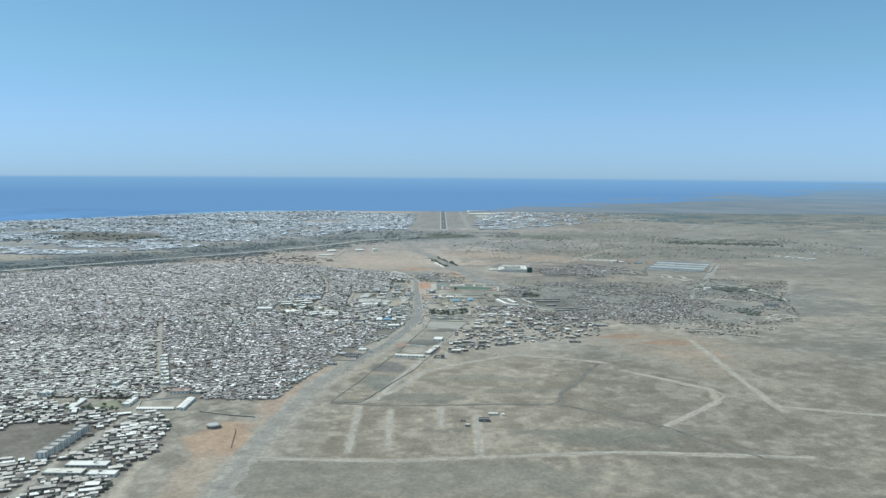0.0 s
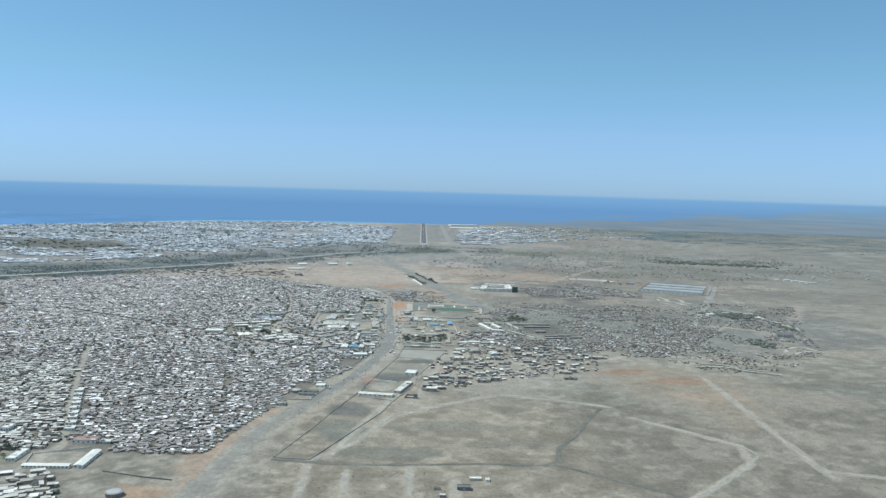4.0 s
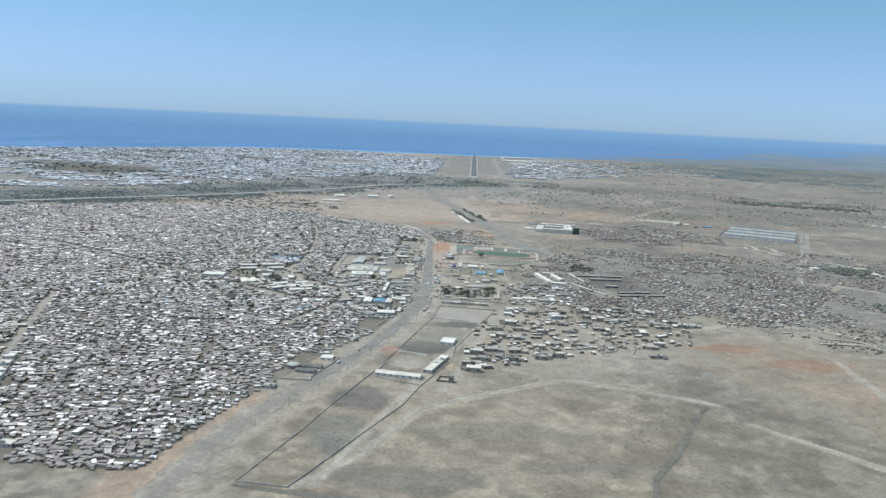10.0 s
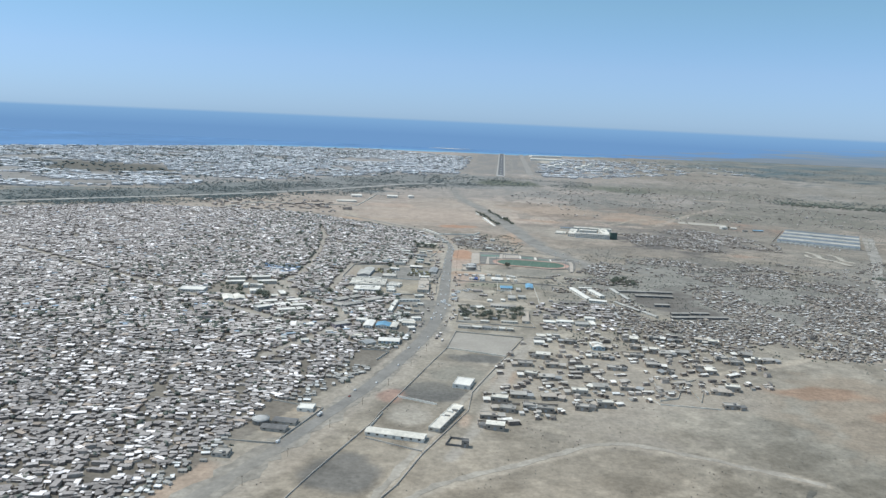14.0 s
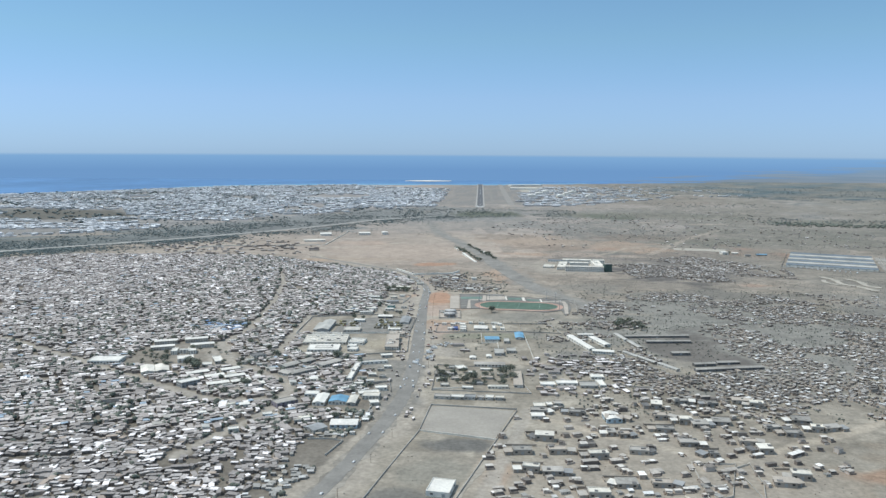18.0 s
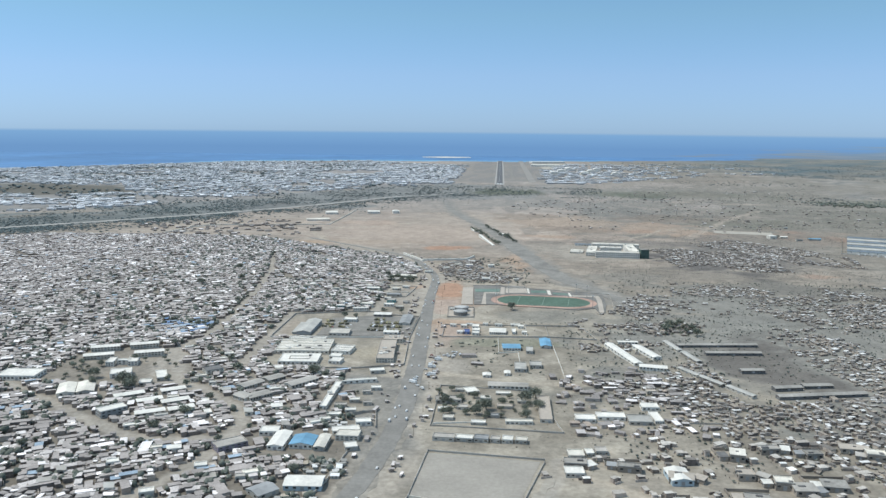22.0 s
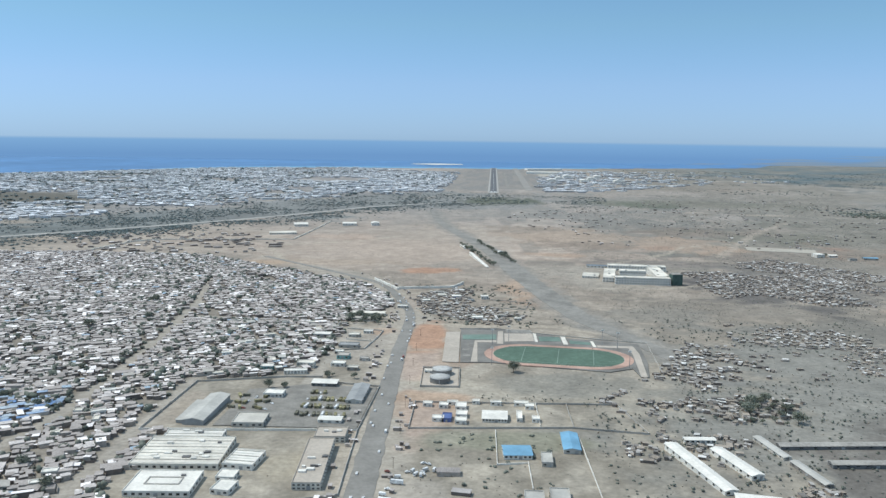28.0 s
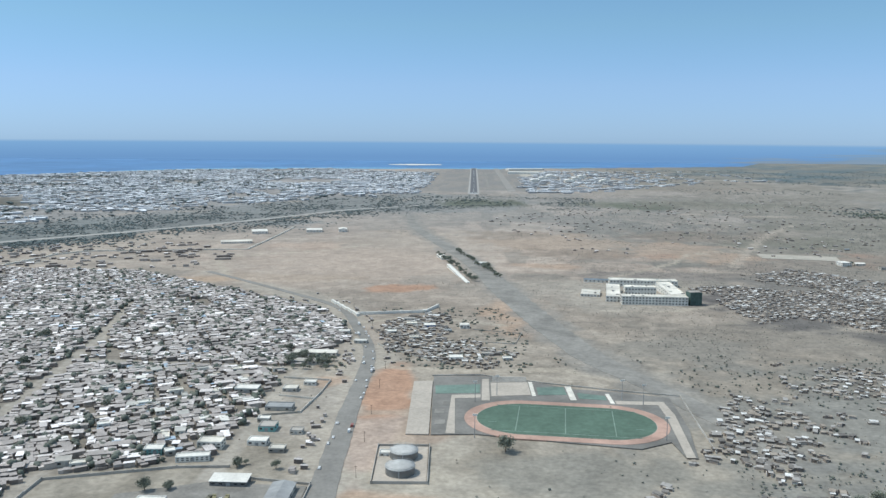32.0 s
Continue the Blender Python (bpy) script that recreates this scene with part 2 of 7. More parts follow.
M_SEA = mat("sea", (0.10, 0.215, 0.40), 0.75, grain=0.10, scale=0.01, patch=0.15, patch_scale=0.002)
M_SHOAL = mat("shallow_water", (0.15, 0.31, 0.46), 0.6, grain=0.10, scale=0.02)
M_SAND = mat("pale_sand", (0.72, 0.68, 0.60), 0.95)
M_CAR = mat("car_paint", [(0.66, (0.72, 0.71, 0.69)), (0.08, (0.14, 0.14, 0.14)), (0.12, (0.40, 0.39, 0.38)), (0.06, (0.34, 0.29, 0.22)), (0.03, (0.28, 0.10, 0.08)), (0.05, (0.58, 0.40, 0.08))], 0.4)
M_DRAB = mat("drab_lorry_paint", [(0.4, (0.23, 0.205, 0.115)), (0.3, (0.32, 0.285, 0.155)), (0.3, (0.16, 0.15, 0.11))], 0.7)
M_TYRE = mat("tyre", (0.03, 0.03, 0.03), 0.9)
M_NET = mat("green_netting", (0.085, 0.125, 0.11), 0.9)
M_PALE_BLUE = mat("pale_blue_sheet", (0.46, 0.55, 0.60), 0.5, grain=0.1, scale=0.6)
M_PALE_SHEET = mat("pale_grey_sheet", (0.46, 0.44, 0.40), 0.7, grain=0.1, scale=0.6)
M_PURPLE = mat("purple_render", (0.26, 0.23, 0.27), 0.9)
M_TEAL = mat("turquoise_paint", (0.25, 0.47, 0.44), 0.85)
M_NAVY = mat("navy_sheet", (0.10, 0.14, 0.30), 0.6)
M_COURT = mat("court_green", (0.155, 0.215, 0.18), 0.85, grain=0.1, scale=0.4)
M_SANDY = mat("levelled_sand", (0.42, 0.38, 0.32), 0.95, grain=0.15, scale=0.2, patch=0.15, patch_scale=0.03)
M_FAINT = mat("faint_line", (0.20, 0.265, 0.215), 0.9)
M_TILE = mat("tan_paving", (0.45, 0.395, 0.335), 0.9, grain=0.14, scale=0.6, patch=0.12)
M_SHED_BLUE = mat("dull_blue_sheet", (0.17, 0.20, 0.225), 0.75, grain=0.1, scale=0.3)
M_STONE = mat("loose_stone", (0.29, 0.255, 0.21), 0.95, grain=0.25, scale=1.0, patch=0.3)
M_ROOF_RIB = mat("dark_roof_rib", (0.33, 0.31, 0.28), 0.9)
M_TIN_DARK = mat("dull_tin_sheet", [(0.15, (0.886, 0.827, 0.805)), (0.15, (0.515, 0.473, 0.450)), (0.27, (0.324, 0.293, 0.275)), (0.24, (0.180, 0.169, 0.160)), (0.14, (0.412, 0.340, 0.285)), (0.08, (0.258, 0.197, 0.160))], 0.85, spec=0.1, grain=0.3, scale=1.5, island=1)
M_RUST = mat("rust_red_roof", (0.34, 0.24, 0.20), 0.85, grain=0.15)
M_CROWN = mat("dusty_leaf", [(0.5, (0.182, 0.196, 0.155)), (0.5, (0.232, 0.242, 0.190))], 0.9, island=1)
M_GREY_GRAVEL = mat("grey_gravel", (0.252, 0.236, 0.211), 0.95, grain=0.18, scale=0.3, patch=0.24, patch_scale=0.04)
M_LOT = mat("levelled_lot", (0.35, 0.318, 0.275), 0.95, grain=0.10, scale=0.5, patch=0.10, patch_scale=0.05)

M_LANE = mat("worn_gravel", (0.268, 0.246, 0.214), 0.95, grain=0.16, scale=0.3, patch=0.2, patch_scale=0.05)
M_MUD = mat("brown_block", (0.335, 0.29, 0.245), 0.95, grain=0.14, scale=0.9, random_object=0.25)
M_PALE_ROOFS = mat("pale_roof", [(0.18, (0.81, 0.775, 0.72)), (0.26, (0.59, 0.545, 0.49)), (0.24, (0.43, 0.39, 0.345)), (0.14, (0.205, 0.185, 0.165)), (0.18, (0.52, 0.445, 0.365))], 0.8, island=1, spec=0.15)
M_TARP = mat("faded_blue_sheet", [(0.35, (0.16, 0.25, 0.42)), (0.35, (0.30, 0.38, 0.50)), (0.3, (0.42, 0.47, 0.52))], 0.8, island=1, spec=0.15)

# ---- helpers of the place ----
rng = np.random.default_rng(7)


def gz(y):
    """Height of the land: a plateau that steps down to the coastal plain."""
    yc = np.clip(y, 800, 3000)
    k = (yc - 1500) / 1000
    z = 18.41 - 19.78 * k - 18.19 * k * k + 12.74 * k ** 3
    s = np.clip((np.asarray(y, float) - 3000) / 400, 0, 1)
    return z * (1 - s * s * (3 - 2 * s))


def mesh(name, verts, faces, mats, index=None, smooth=False):
    me = bpy.data.meshes.new(name)
    me.from_pydata(np.asarray(verts).tolist(), [], np.asarray(faces).tolist() if not isinstance(faces, list) else faces)
    for m in mats if isinstance(mats, (list, tuple)) else [mats]:
        me.materials.append(m)
    if index is not None:
        me.polygons.foreach_set("material_index", np.asarray(index, np.int32))
    if smooth:
        me.polygons.foreach_set("use_smooth", np.ones(len(me.polygons), bool))
    me.update()
    return me


def part(name, me, parent, label=""):
    ob = new(name, me)
    ob.parent = parent
    return tagged(ob, label)


def thing(name, x, y, z, yaw, label, category, group="", kind=""):
    ob = new(name)
    ob.matrix_basis = pose(x, y, z, 0, 0, yaw)
    return tagged(ob, label, category, group, kind)


BOX = np.array([(-.5, -.5, 0), (.5, -.5, 0), (.5, .5, 0), (-.5, .5, 0), (-.5, -.5, 1), (.5, -.5, 1), (.5, .5, 1), (-.5, .5, 1)])
SIDES = np.array([(0, 1, 5, 4), (1, 2, 6, 5), (2, 3, 7, 6), (3, 0, 4, 7)])
CLOSED = np.concatenate([SIDES, [(4, 5, 6, 7), (3, 2, 1, 0)]])


class Pile:
    """Many boxes and shapes joined into one mesh."""

    def __init__(self):
        self.v, self.f, self.i, self.n = [], [], [], 0

    def add(self, verts, faces, index=0):
        self.v.append(np.asarray(verts, float))
        self.f.extend((np.asarray(faces) + self.n).tolist())
        self.i.extend([index] * len(faces))
        self.n += len(verts)
        return self

    def box(self, x, y, z, w, d, h, yaw=0, index=0, faces=CLOSED):
        c, s = math.cos(radians(yaw)), math.sin(radians(yaw))
        b = BOX * (w, d, h)
        return self.add(np.stack([x + b[:, 0] * c - b[:, 1] * s, y + b[:, 0] * s + b[:, 1] * c, z + b[:, 2]], 1), faces, index)

    def gable(self, x, y, z, w, d, rise, over=0.3, thick=0.12, index=0):
        """A pitched sheet roof, its ridge along x."""
        a, b = w / 2 + over, d / 2 + over
        drop = rise * over / (d / 2)
        p = [(-a, -b, -drop), (a, -b, -drop), (a, 0, rise), (-a, 0, rise), (a, b, -drop), (-a, b, -drop)]
        up = np.array([(q[0] + x, q[1] + y, q[2] + z + thick) for q in p])
        low = up - (0, 0, thick)
        f = [(0, 1, 2, 3), (3, 2, 4, 5), (9, 8, 7, 6), (11, 10, 8, 9), (0, 6, 7, 1), (4, 10, 11, 5)]
        g = [(1, 7, 8, 2), (2, 8, 10, 4), (0, 3, 9, 6), (3, 5, 11, 9)]
        return self.add(np.concatenate([up, low]), f + g, index)

    def lathe(self, x, y, profile, sides=24, index=0):
        """A body of rotation from (radius, height) pairs."""
        a = np.linspace(0, 2 * math.pi, sides, endpoint=False)
        v = np.concatenate([np.stack([x + r * np.cos(a), y + r * np.sin(a), np.full(sides, h)], 1) for r, h in profile])
        f = [(k * sides + i, k * sides + (i + 1) % sides, (k + 1) * sides + (i + 1) % sides, (k + 1) * sides + i) for k in range(len(profile) - 1) for i in range(sides)]
        return self.add(v, f, index)

    def many(self, x, y, z, w, d, h, yaw, index=0, faces=SIDES, tilt=None):
        """Rows of boxes at once; tilt lifts one edge."""
        n = len(x)
        c, s = np.cos(yaw)[:, None], np.sin(yaw)[:, None]
        bx, by = BOX[None, :, 0] * w[:, None], BOX[None, :, 1] * d[:, None]
        bz = BOX[None, :, 2] * h[:, None]
        if tilt is not None:
            bz = bz + (BOX[None, :, 1] * tilt[:, None])
        v = np.stack([x[:, None] + bx * c - by * s, y[:, None] + bx * s + by * c, z[:, None] + bz], 2).reshape(-1, 3)
        f = (np.arange(n)[:, None, None] * 8 + faces[None]).reshape(-1, 4)
        return self.add(v, f, index)

    def done(self, name, mats, smooth=False):
        return mesh(name, np.concatenate(self.v), self.f, mats, self.i, smooth)


def segment_distance(x, y, pts):
    """Distance of points from a line through pts."""
    best = np.full(np.shape(x), 1e9)
    for (ax, ay), (bx, by) in zip(pts[:-1], pts[1:]):
        dx, dy = bx - ax, by - ay
        t = np.clip(((x - ax) * dx + (y - ay) * dy) / (dx * dx + dy * dy), 0, 1)
        best = np.minimum(best, np.hypot(x - ax - t * dx, y - ay - t * dy))
    return best


def inside(x, y, pts):
    """Whether points lie within the outline pts."""
    hit = np.zeros(np.shape(x), bool)
    for (ax, ay), (bx, by) in zip(pts, pts[1:] + pts[:1]):
        if ay == by:
            continue
        hit ^= ((ay > y) != (by > y)) & (x < (bx - ax) * (y - ay) / (by - ay) + ax)
    return hit


def smooth_line(pts, step):
    """A rounded line through pts, with a point about every step metres."""
    p = np.array([pts[0]] + list(pts) + [pts[-1]], float)
    out = []
    for i in range(1, len(p) - 2):
        n = max(2, int(np.hypot(*(p[i + 1] - p[i])) / step))
        for t in np.arange(n) / n:
            out.append(0.5 * (2 * p[i] + (p[i + 1] - p[i - 1]) * t + (2 * p[i - 1] - 5 * p[i] + 4 * p[i + 1] - p[i + 2]) * t * t + (3 * p[i] - 3 * p[i + 1] + p[i + 2] - p[i - 1]) * t ** 3))
    return np.array(out + [p[-1]])


def strip(name, pts, width, material, lift, label, category, kind="structure", wander=0.0, step=6.0, z=None):
    """A road or band laid along a line; width may run from start to end."""
    c = smooth_line(pts, step)
    d = np.gradient(c, axis=0)
    d /= np.linalg.norm(d, axis=1)[:, None]
    nrm = np.stack([-d[:, 1], d[:, 0]], 1)
    w = np.interp(np.linspace(0, 1, len(c)), np.linspace(0, 1, len(np.atleast_1d(width))), np.atleast_1d(width)) / 2
    jl, jr = (1 + wander * rng.standard_normal(len(c)) for _ in range(2))
    left, right = c + nrm * (w * jl)[:, None], c - nrm * (w * jr)[:, None]
    mid = c
    rows = []
    for q, dz in ((right, -0.4), (right, 0), (mid, 0.03), (left, 0), (left, -0.4)):
        rows.append(np.column_stack([q, (gz(q[:, 1]) if z is None else np.full(len(q), z)) + lift + dz]))
    n = len(c)
    f = [(k * n + i, k * n + i + 1, (k + 1) * n + i + 1, (k + 1) * n + i) for k in range(4) for i in range(n - 1)]
    ob = new(name, mesh(name, np.concatenate(rows), f, material))
    return tagged(ob, label, category, kind=kind)


def slab(name, pts, material, lift, label, category, kind="structure", parent=None):
    """A flat patch with an outline, draped on the land."""
    n = len(pts)
    ring = [(x, y, float(gz(y)) + lift) for x, y in pts]
    v = ring + [(x, y, z - 0.5) for x, y, z in ring]
    f = [tuple(range(n))] + [(i, n + i, n + (i + 1) % n, (i + 1) % n) for i in range(n)]
    area = sum(a[0] * b[1] - b[0] * a[1] for a, b in zip(pts, pts[1:] + pts[:1]))
    if area < 0:
        f = [tuple(reversed(q)) for q in f]
    ob = new(name, mesh(name, v, f, material))
    if parent:
        ob.parent = parent
        ob.matrix_parent_inverse = parent.matrix_basis.inverted()
        return tagged(ob, label)
    return tagged(ob, label, category, kind=kind)


# ---- the land ----
SLUM = [(-169, 793), (-147, 893), (-100, 1040), (-77, 1091), (-58, 1180), (-62, 1230), (-76, 1290), (-90, 1345), (-152, 1350), (-153, 1428), (-169, 1432), (-169, 1518), (-120, 1534), (-102, 1542), (-108, 1680), (-78, 1790), (-131, 1890), (-241, 1988), (-373, 2095), (-541, 2105), (-730, 2080), (-1000, 1800), (-1000, 800)]
SUBURB = [(-264, 746), (-242, 682), (-233, 640), (-250, 600), (-240, 520), (-700, 500), (-900, 790), (-420, 796), (-312, 744)]
STREETS = [[(-225, 1388), (-219, 1346), (-207, 1310), (-183, 1303)], [(-8, 950), (8, 1010), (14, 1060), (28, 1130), (45, 1205)], [(-420, 1380), (-270, 1277), (-205, 1232), (-186, 1220), (-166, 1213), (-128, 1220)], [(-160, 1110), (-148, 1147), (-134, 1178), (-126, 1217)], [(-300, 470), (-305, 622), (-288, 810), (-361, 1007), (-420, 1180)], [(-101, 1510), (-101, 1569), (-103, 1665), (-98, 1700)], [(-238, 1629), (-222, 1510), (-216, 1420), (-221, 1396)], [(-238, 1629), (-262, 1760), (-300, 1900)], [(-164, 1343), (-166, 1412), (-172, 1520)], [(-224, 1398), (-208, 1350), (-192, 1311), (-169, 1293), (-139, 1267), (-127, 1240), (-126, 1217)], [(-240, 1700), (-105, 1690)], [(-600, 1500), (-420, 1380)]]
MAIN_ROAD = [(-165, 300), (-160, 560), (-156, 680), (-138, 845), (-104, 950), (-70, 1065), (-50, 1170), (-43, 1240), (-43, 1320), (-49, 1450), (-57, 1600), (-63, 1730), (-84, 1815), (-112, 1895), (-168, 1965), (-298, 2105)]
DIAGONAL = [(150, 1560), (114, 1660), (80, 1752), (39, 1981), (-2, 2241), (-99, 2653), (-135, 2900)]
WADI = [(-1500, 1300), (-1038, 1880), (-870, 2130), (-650, 2440), (-440, 2760), (-300, 2985), (-130, 3120), (120, 3180), (420, 3120)]
COAST = [(-6000, 2300), (-2600, 3300), (-2060, 3740), (-1690, 4130), (-1230, 4800), (-660, 5030), (46, 5120), (611, 5370), (1459, 5757), (2400, 7600), (9000, 12000)]
TRACKS = [
    [(-82, 786), (-50, 832), (-20, 909), (30, 950), (84, 988), (140, 975), (194, 953)], [(-70, 790), (-8, 1033), (38, 1186)],
    [(-165, 629), (-37, 626), (147, 649), (300, 640)], [(-82, 772), (-78, 644)], [(-51, 764), (-46, 659)], [(-2, 774), (-2, 713)], [(32, 748), (30, 634)],
    [(206, 919), (285, 841), (278, 801), (203, 718)], [(336, 1092), (331, 886), (331, 764)], [(339, 783), (425, 758), (600, 740)],
    [(-300, 800), (-240, 640), (-230, 520)], [(50, 1190), (150, 1120), (250, 1180), (420, 1330), (640, 1700)], [(640, 1700), (700, 2000), (760, 2350)],
    [(120, 1900), (180, 1900), (260, 1960)], [(130, 2060), (260, 2240), (300, 2330), (420, 2400)], [(-260, 2060), (-330, 2230), (-200, 2330), (-150, 2420)],
    [(-33, 1348), (20, 1330), (60, 1330), (120, 1345)], [(-60, 1700), (0, 1690), (60, 1700), (130, 1650)], [(-90, 1830), (-30, 1860), (30, 1830)], [(-54, 1607), (-26, 1609)],
]
DARK_TRACKS = [[(-112, 785), (-55, 778), (-2, 780), (51, 785), (105, 785), (118, 793), (122, 823), (142, 858), (166, 912), (184, 945)], [(112, 789), (145, 763), (176, 741), (205, 715), (222, 685), (260, 640)]]
PATCHES = [  # x, y, half sizes, colour
    (260, 1480, 180, 260, (0.255, 0.245, 0.22)), (292, 1048, 100, 126, (0.308, 0.258, 0.203)), (148, 1092, 15, 26, (0.40, 0.355, 0.30)), (243, 1104, 36, 18, (0.31, 0.215, 0.155)), (302, 1066, 34, 15, (0.31, 0.215, 0.155)), (315, 1000, 55, 20, (0.35, 0.275, 0.213)), (139, 686, 66, 20, (0.205, 0.19, 0.155)), (-22, 806, 40, 14, (0.215, 0.198, 0.165)),
    (40, 880, 75, 15, (0.23, 0.21, 0.17)), (130, 700, 120, 13, (0.215, 0.20, 0.165)), (-20, 586, 190, 34, (0.24, 0.22, 0.18)), (90, 835, 60, 8, (0.235, 0.215, 0.175)),
    (-194, 672, 28, 50, (0.41, 0.29, 0.205)), (-326, 772, 18, 17, (0.225, 0.225, 0.16)), (-160, 800, 20, 66, (0.40, 0.305, 0.235)), (-140, 890, 14, 44, (0.40, 0.31, 0.24)), (-190, 590, 20, 45, (0.37, 0.30, 0.235)), (110, 1110, 95, 105, (0.345, 0.305, 0.255)), (-118, 990, 16, 26, (0.36, 0.305, 0.24)),
    (-150, 2250, 150, 190, (0.39, 0.32, 0.265)), (-72, 2003, 32, 26, (0.42, 0.262, 0.182)), (-60, 2480, 150, 160, (0.37, 0.315, 0.265)), (-220, 2060, 90, 40, (0.38, 0.31, 0.25)),
    (140, 2450, 120, 140, (0.37, 0.295, 0.235)), (300, 2330, 90, 40, (0.38, 0.29, 0.225)), (92, 2193, 34, 30, (0.40, 0.30, 0.23)),
    (40, 1900, 30, 90, (0.40, 0.298, 0.225)), (470, 2180, 160, 90, (0.36, 0.285, 0.225)), (530, 1830, 44, 90, (0.34, 0.30, 0.25)), (560, 2290, 70, 100, (0.40, 0.30, 0.23)), (560, 1560, 190, 280, (0.225, 0.212, 0.19)), (420, 1330, 120, 130, (0.235, 0.222, 0.2)),
    (-24, 1480, 24, 34, (0.39, 0.30, 0.235)), (-22, 1580, 30, 20, (0.37, 0.29, 0.23)), (-40, 1560, 12, 50, (0.40, 0.315, 0.26)), (-28, 1460, 12, 40, (0.40, 0.315, 0.26)), (-40, 1650, 13, 42, (0.44, 0.27, 0.185)), (-20, 1500, 30, 14, (0.39, 0.285, 0.215)), (-85, 1390, 12, 22, (0.38, 0.335, 0.265)), (-110, 1320, 60, 26, (0.27, 0.255, 0.23)), (-85, 1620, 20, 50, (0.36, 0.32, 0.275)), (-80, 1665, 14, 14, (0.40, 0.30, 0.23)), (-158, 1470, 10, 30, (0.36, 0.31, 0.255)), (-60, 1800, 22, 40, (0.36, 0.305, 0.255)), (-290, 2045, 40, 20, (0.41, 0.31, 0.23)),
    (600, 1250, 60, 30, (0.34, 0.295, 0.24)), (420, 1000, 60, 40, (0.30, 0.26, 0.21)), (0, 1137, 23, 12, (0.150, 0.145, 0.135)), (-24, 1052, 24, 15, (0.150, 0.145, 0.135)), (-14, 1098, 20, 20, (0.27, 0.25, 0.21)), (-30, 1065, 16, 10, (0.19, 0.18, 0.16)),
    (4, 1182, 26, 26, (0.35, 0.318, 0.275)), (-58, 925, 20, 24, (0.175, 0.165, 0.150)), (-65, 860, 20, 26, (0.215, 0.205, 0.175)), (-50, 1262, 20, 72, (0.255, 0.24, 0.215)), (196, 1390, 42, 76, (0.165, 0.15, 0.135)), (90, 2010, 60, 60, (0.34, 0.30, 0.255)), (60, 1528, 66, 26, (0.255, 0.238, 0.205)), (-20, 1500, 26, 10, (0.40, 0.30, 0.225)), (168, 1985, 84, 84, (0.375, 0.335, 0.285)),
    (330, 1930, 110, 110, (0.15, 0.137, 0.128)), (388, 1805, 30, 18, (0.40, 0.28, 0.21)), (250, 2120, 120, 40, (0.25, 0.22, 0.195)), (-20, 1362, 17, 20, (0.385, 0.345, 0.295)), (10, 1430, 40, 14, (0.27, 0.26, 0.20)), (-55, 1042, 8, 11, (0.34, 0.235, 0.19)), (-38, 1008, 15, 17, (0.36, 0.325, 0.275)), (22, 1105, 9, 26, (0.37, 0.285, 0.22)), (-3, 1004, 5, 14, (0.36, 0.28, 0.22)),
    # (1560, 4650) and (2700, 4700) have haze blue mixed into the woodland colour
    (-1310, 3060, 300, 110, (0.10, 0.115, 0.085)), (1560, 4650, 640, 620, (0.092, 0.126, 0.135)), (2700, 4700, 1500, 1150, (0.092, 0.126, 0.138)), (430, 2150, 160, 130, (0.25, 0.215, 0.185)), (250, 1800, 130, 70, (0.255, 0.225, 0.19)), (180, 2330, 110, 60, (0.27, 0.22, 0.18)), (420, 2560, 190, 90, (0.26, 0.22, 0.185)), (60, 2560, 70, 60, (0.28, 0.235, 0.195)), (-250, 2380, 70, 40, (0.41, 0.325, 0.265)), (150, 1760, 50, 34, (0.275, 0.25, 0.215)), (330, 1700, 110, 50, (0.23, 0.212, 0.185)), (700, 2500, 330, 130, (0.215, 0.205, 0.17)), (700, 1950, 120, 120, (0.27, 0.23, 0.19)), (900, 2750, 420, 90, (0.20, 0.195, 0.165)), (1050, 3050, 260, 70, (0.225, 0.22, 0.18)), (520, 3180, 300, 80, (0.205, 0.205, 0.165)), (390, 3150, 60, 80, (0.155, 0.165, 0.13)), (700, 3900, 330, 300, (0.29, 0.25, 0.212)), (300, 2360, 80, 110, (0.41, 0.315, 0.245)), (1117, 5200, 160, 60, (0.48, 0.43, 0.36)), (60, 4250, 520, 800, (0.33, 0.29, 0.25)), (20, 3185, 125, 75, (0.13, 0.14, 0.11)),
    (296, 1935, 74, 120, (0.140, 0.128, 0.122)), (375, 2075, 90, 85, (0.20, 0.185, 0.17)), (545, 2240, 50, 130, (0.36, 0.245, 0.19)), (384, 1795, 16, 18, (0.37, 0.265, 0.21)), (252, 2303, 44, 22, (0.39, 0.28, 0.215)),
]


def field_noise(x, y, size, seed):
    """Soft value noise over the plan."""
    r = np.random.default_rng(seed).random((97, 97))
    u, v = np.asarray(x) / size + 4000, np.asarray(y) / size + 4000
    i, j = np.floor(u).astype(int), np.floor(v).astype(int)
    a, b = u - i, v - j
    a, b = a * a * (3 - 2 * a), b * b * (3 - 2 * b)
    i, j, i2, j2 = i % 97, j % 97, (i + 1) % 97, (j + 1) % 97
    return (r[i, j] * (1 - a) + r[i2, j] * a) * (1 - b) + (r[i, j2] * (1 - a) + r[i2, j2] * a) * b


def spread(lo, hi, step, outer, growth):
    """Grid lines: even between lo and hi, wider and wider outside."""
    line = list(np.arange(lo, hi + 1, step))
    d = step
    while line[-1] < outer[1]:
        d *= growth
        line.append(line[-1] + d)
    d = step
    while line[0] > outer[0]:
        d *= growth
        line.insert(0, line[0] - d)
    return np.array(line)


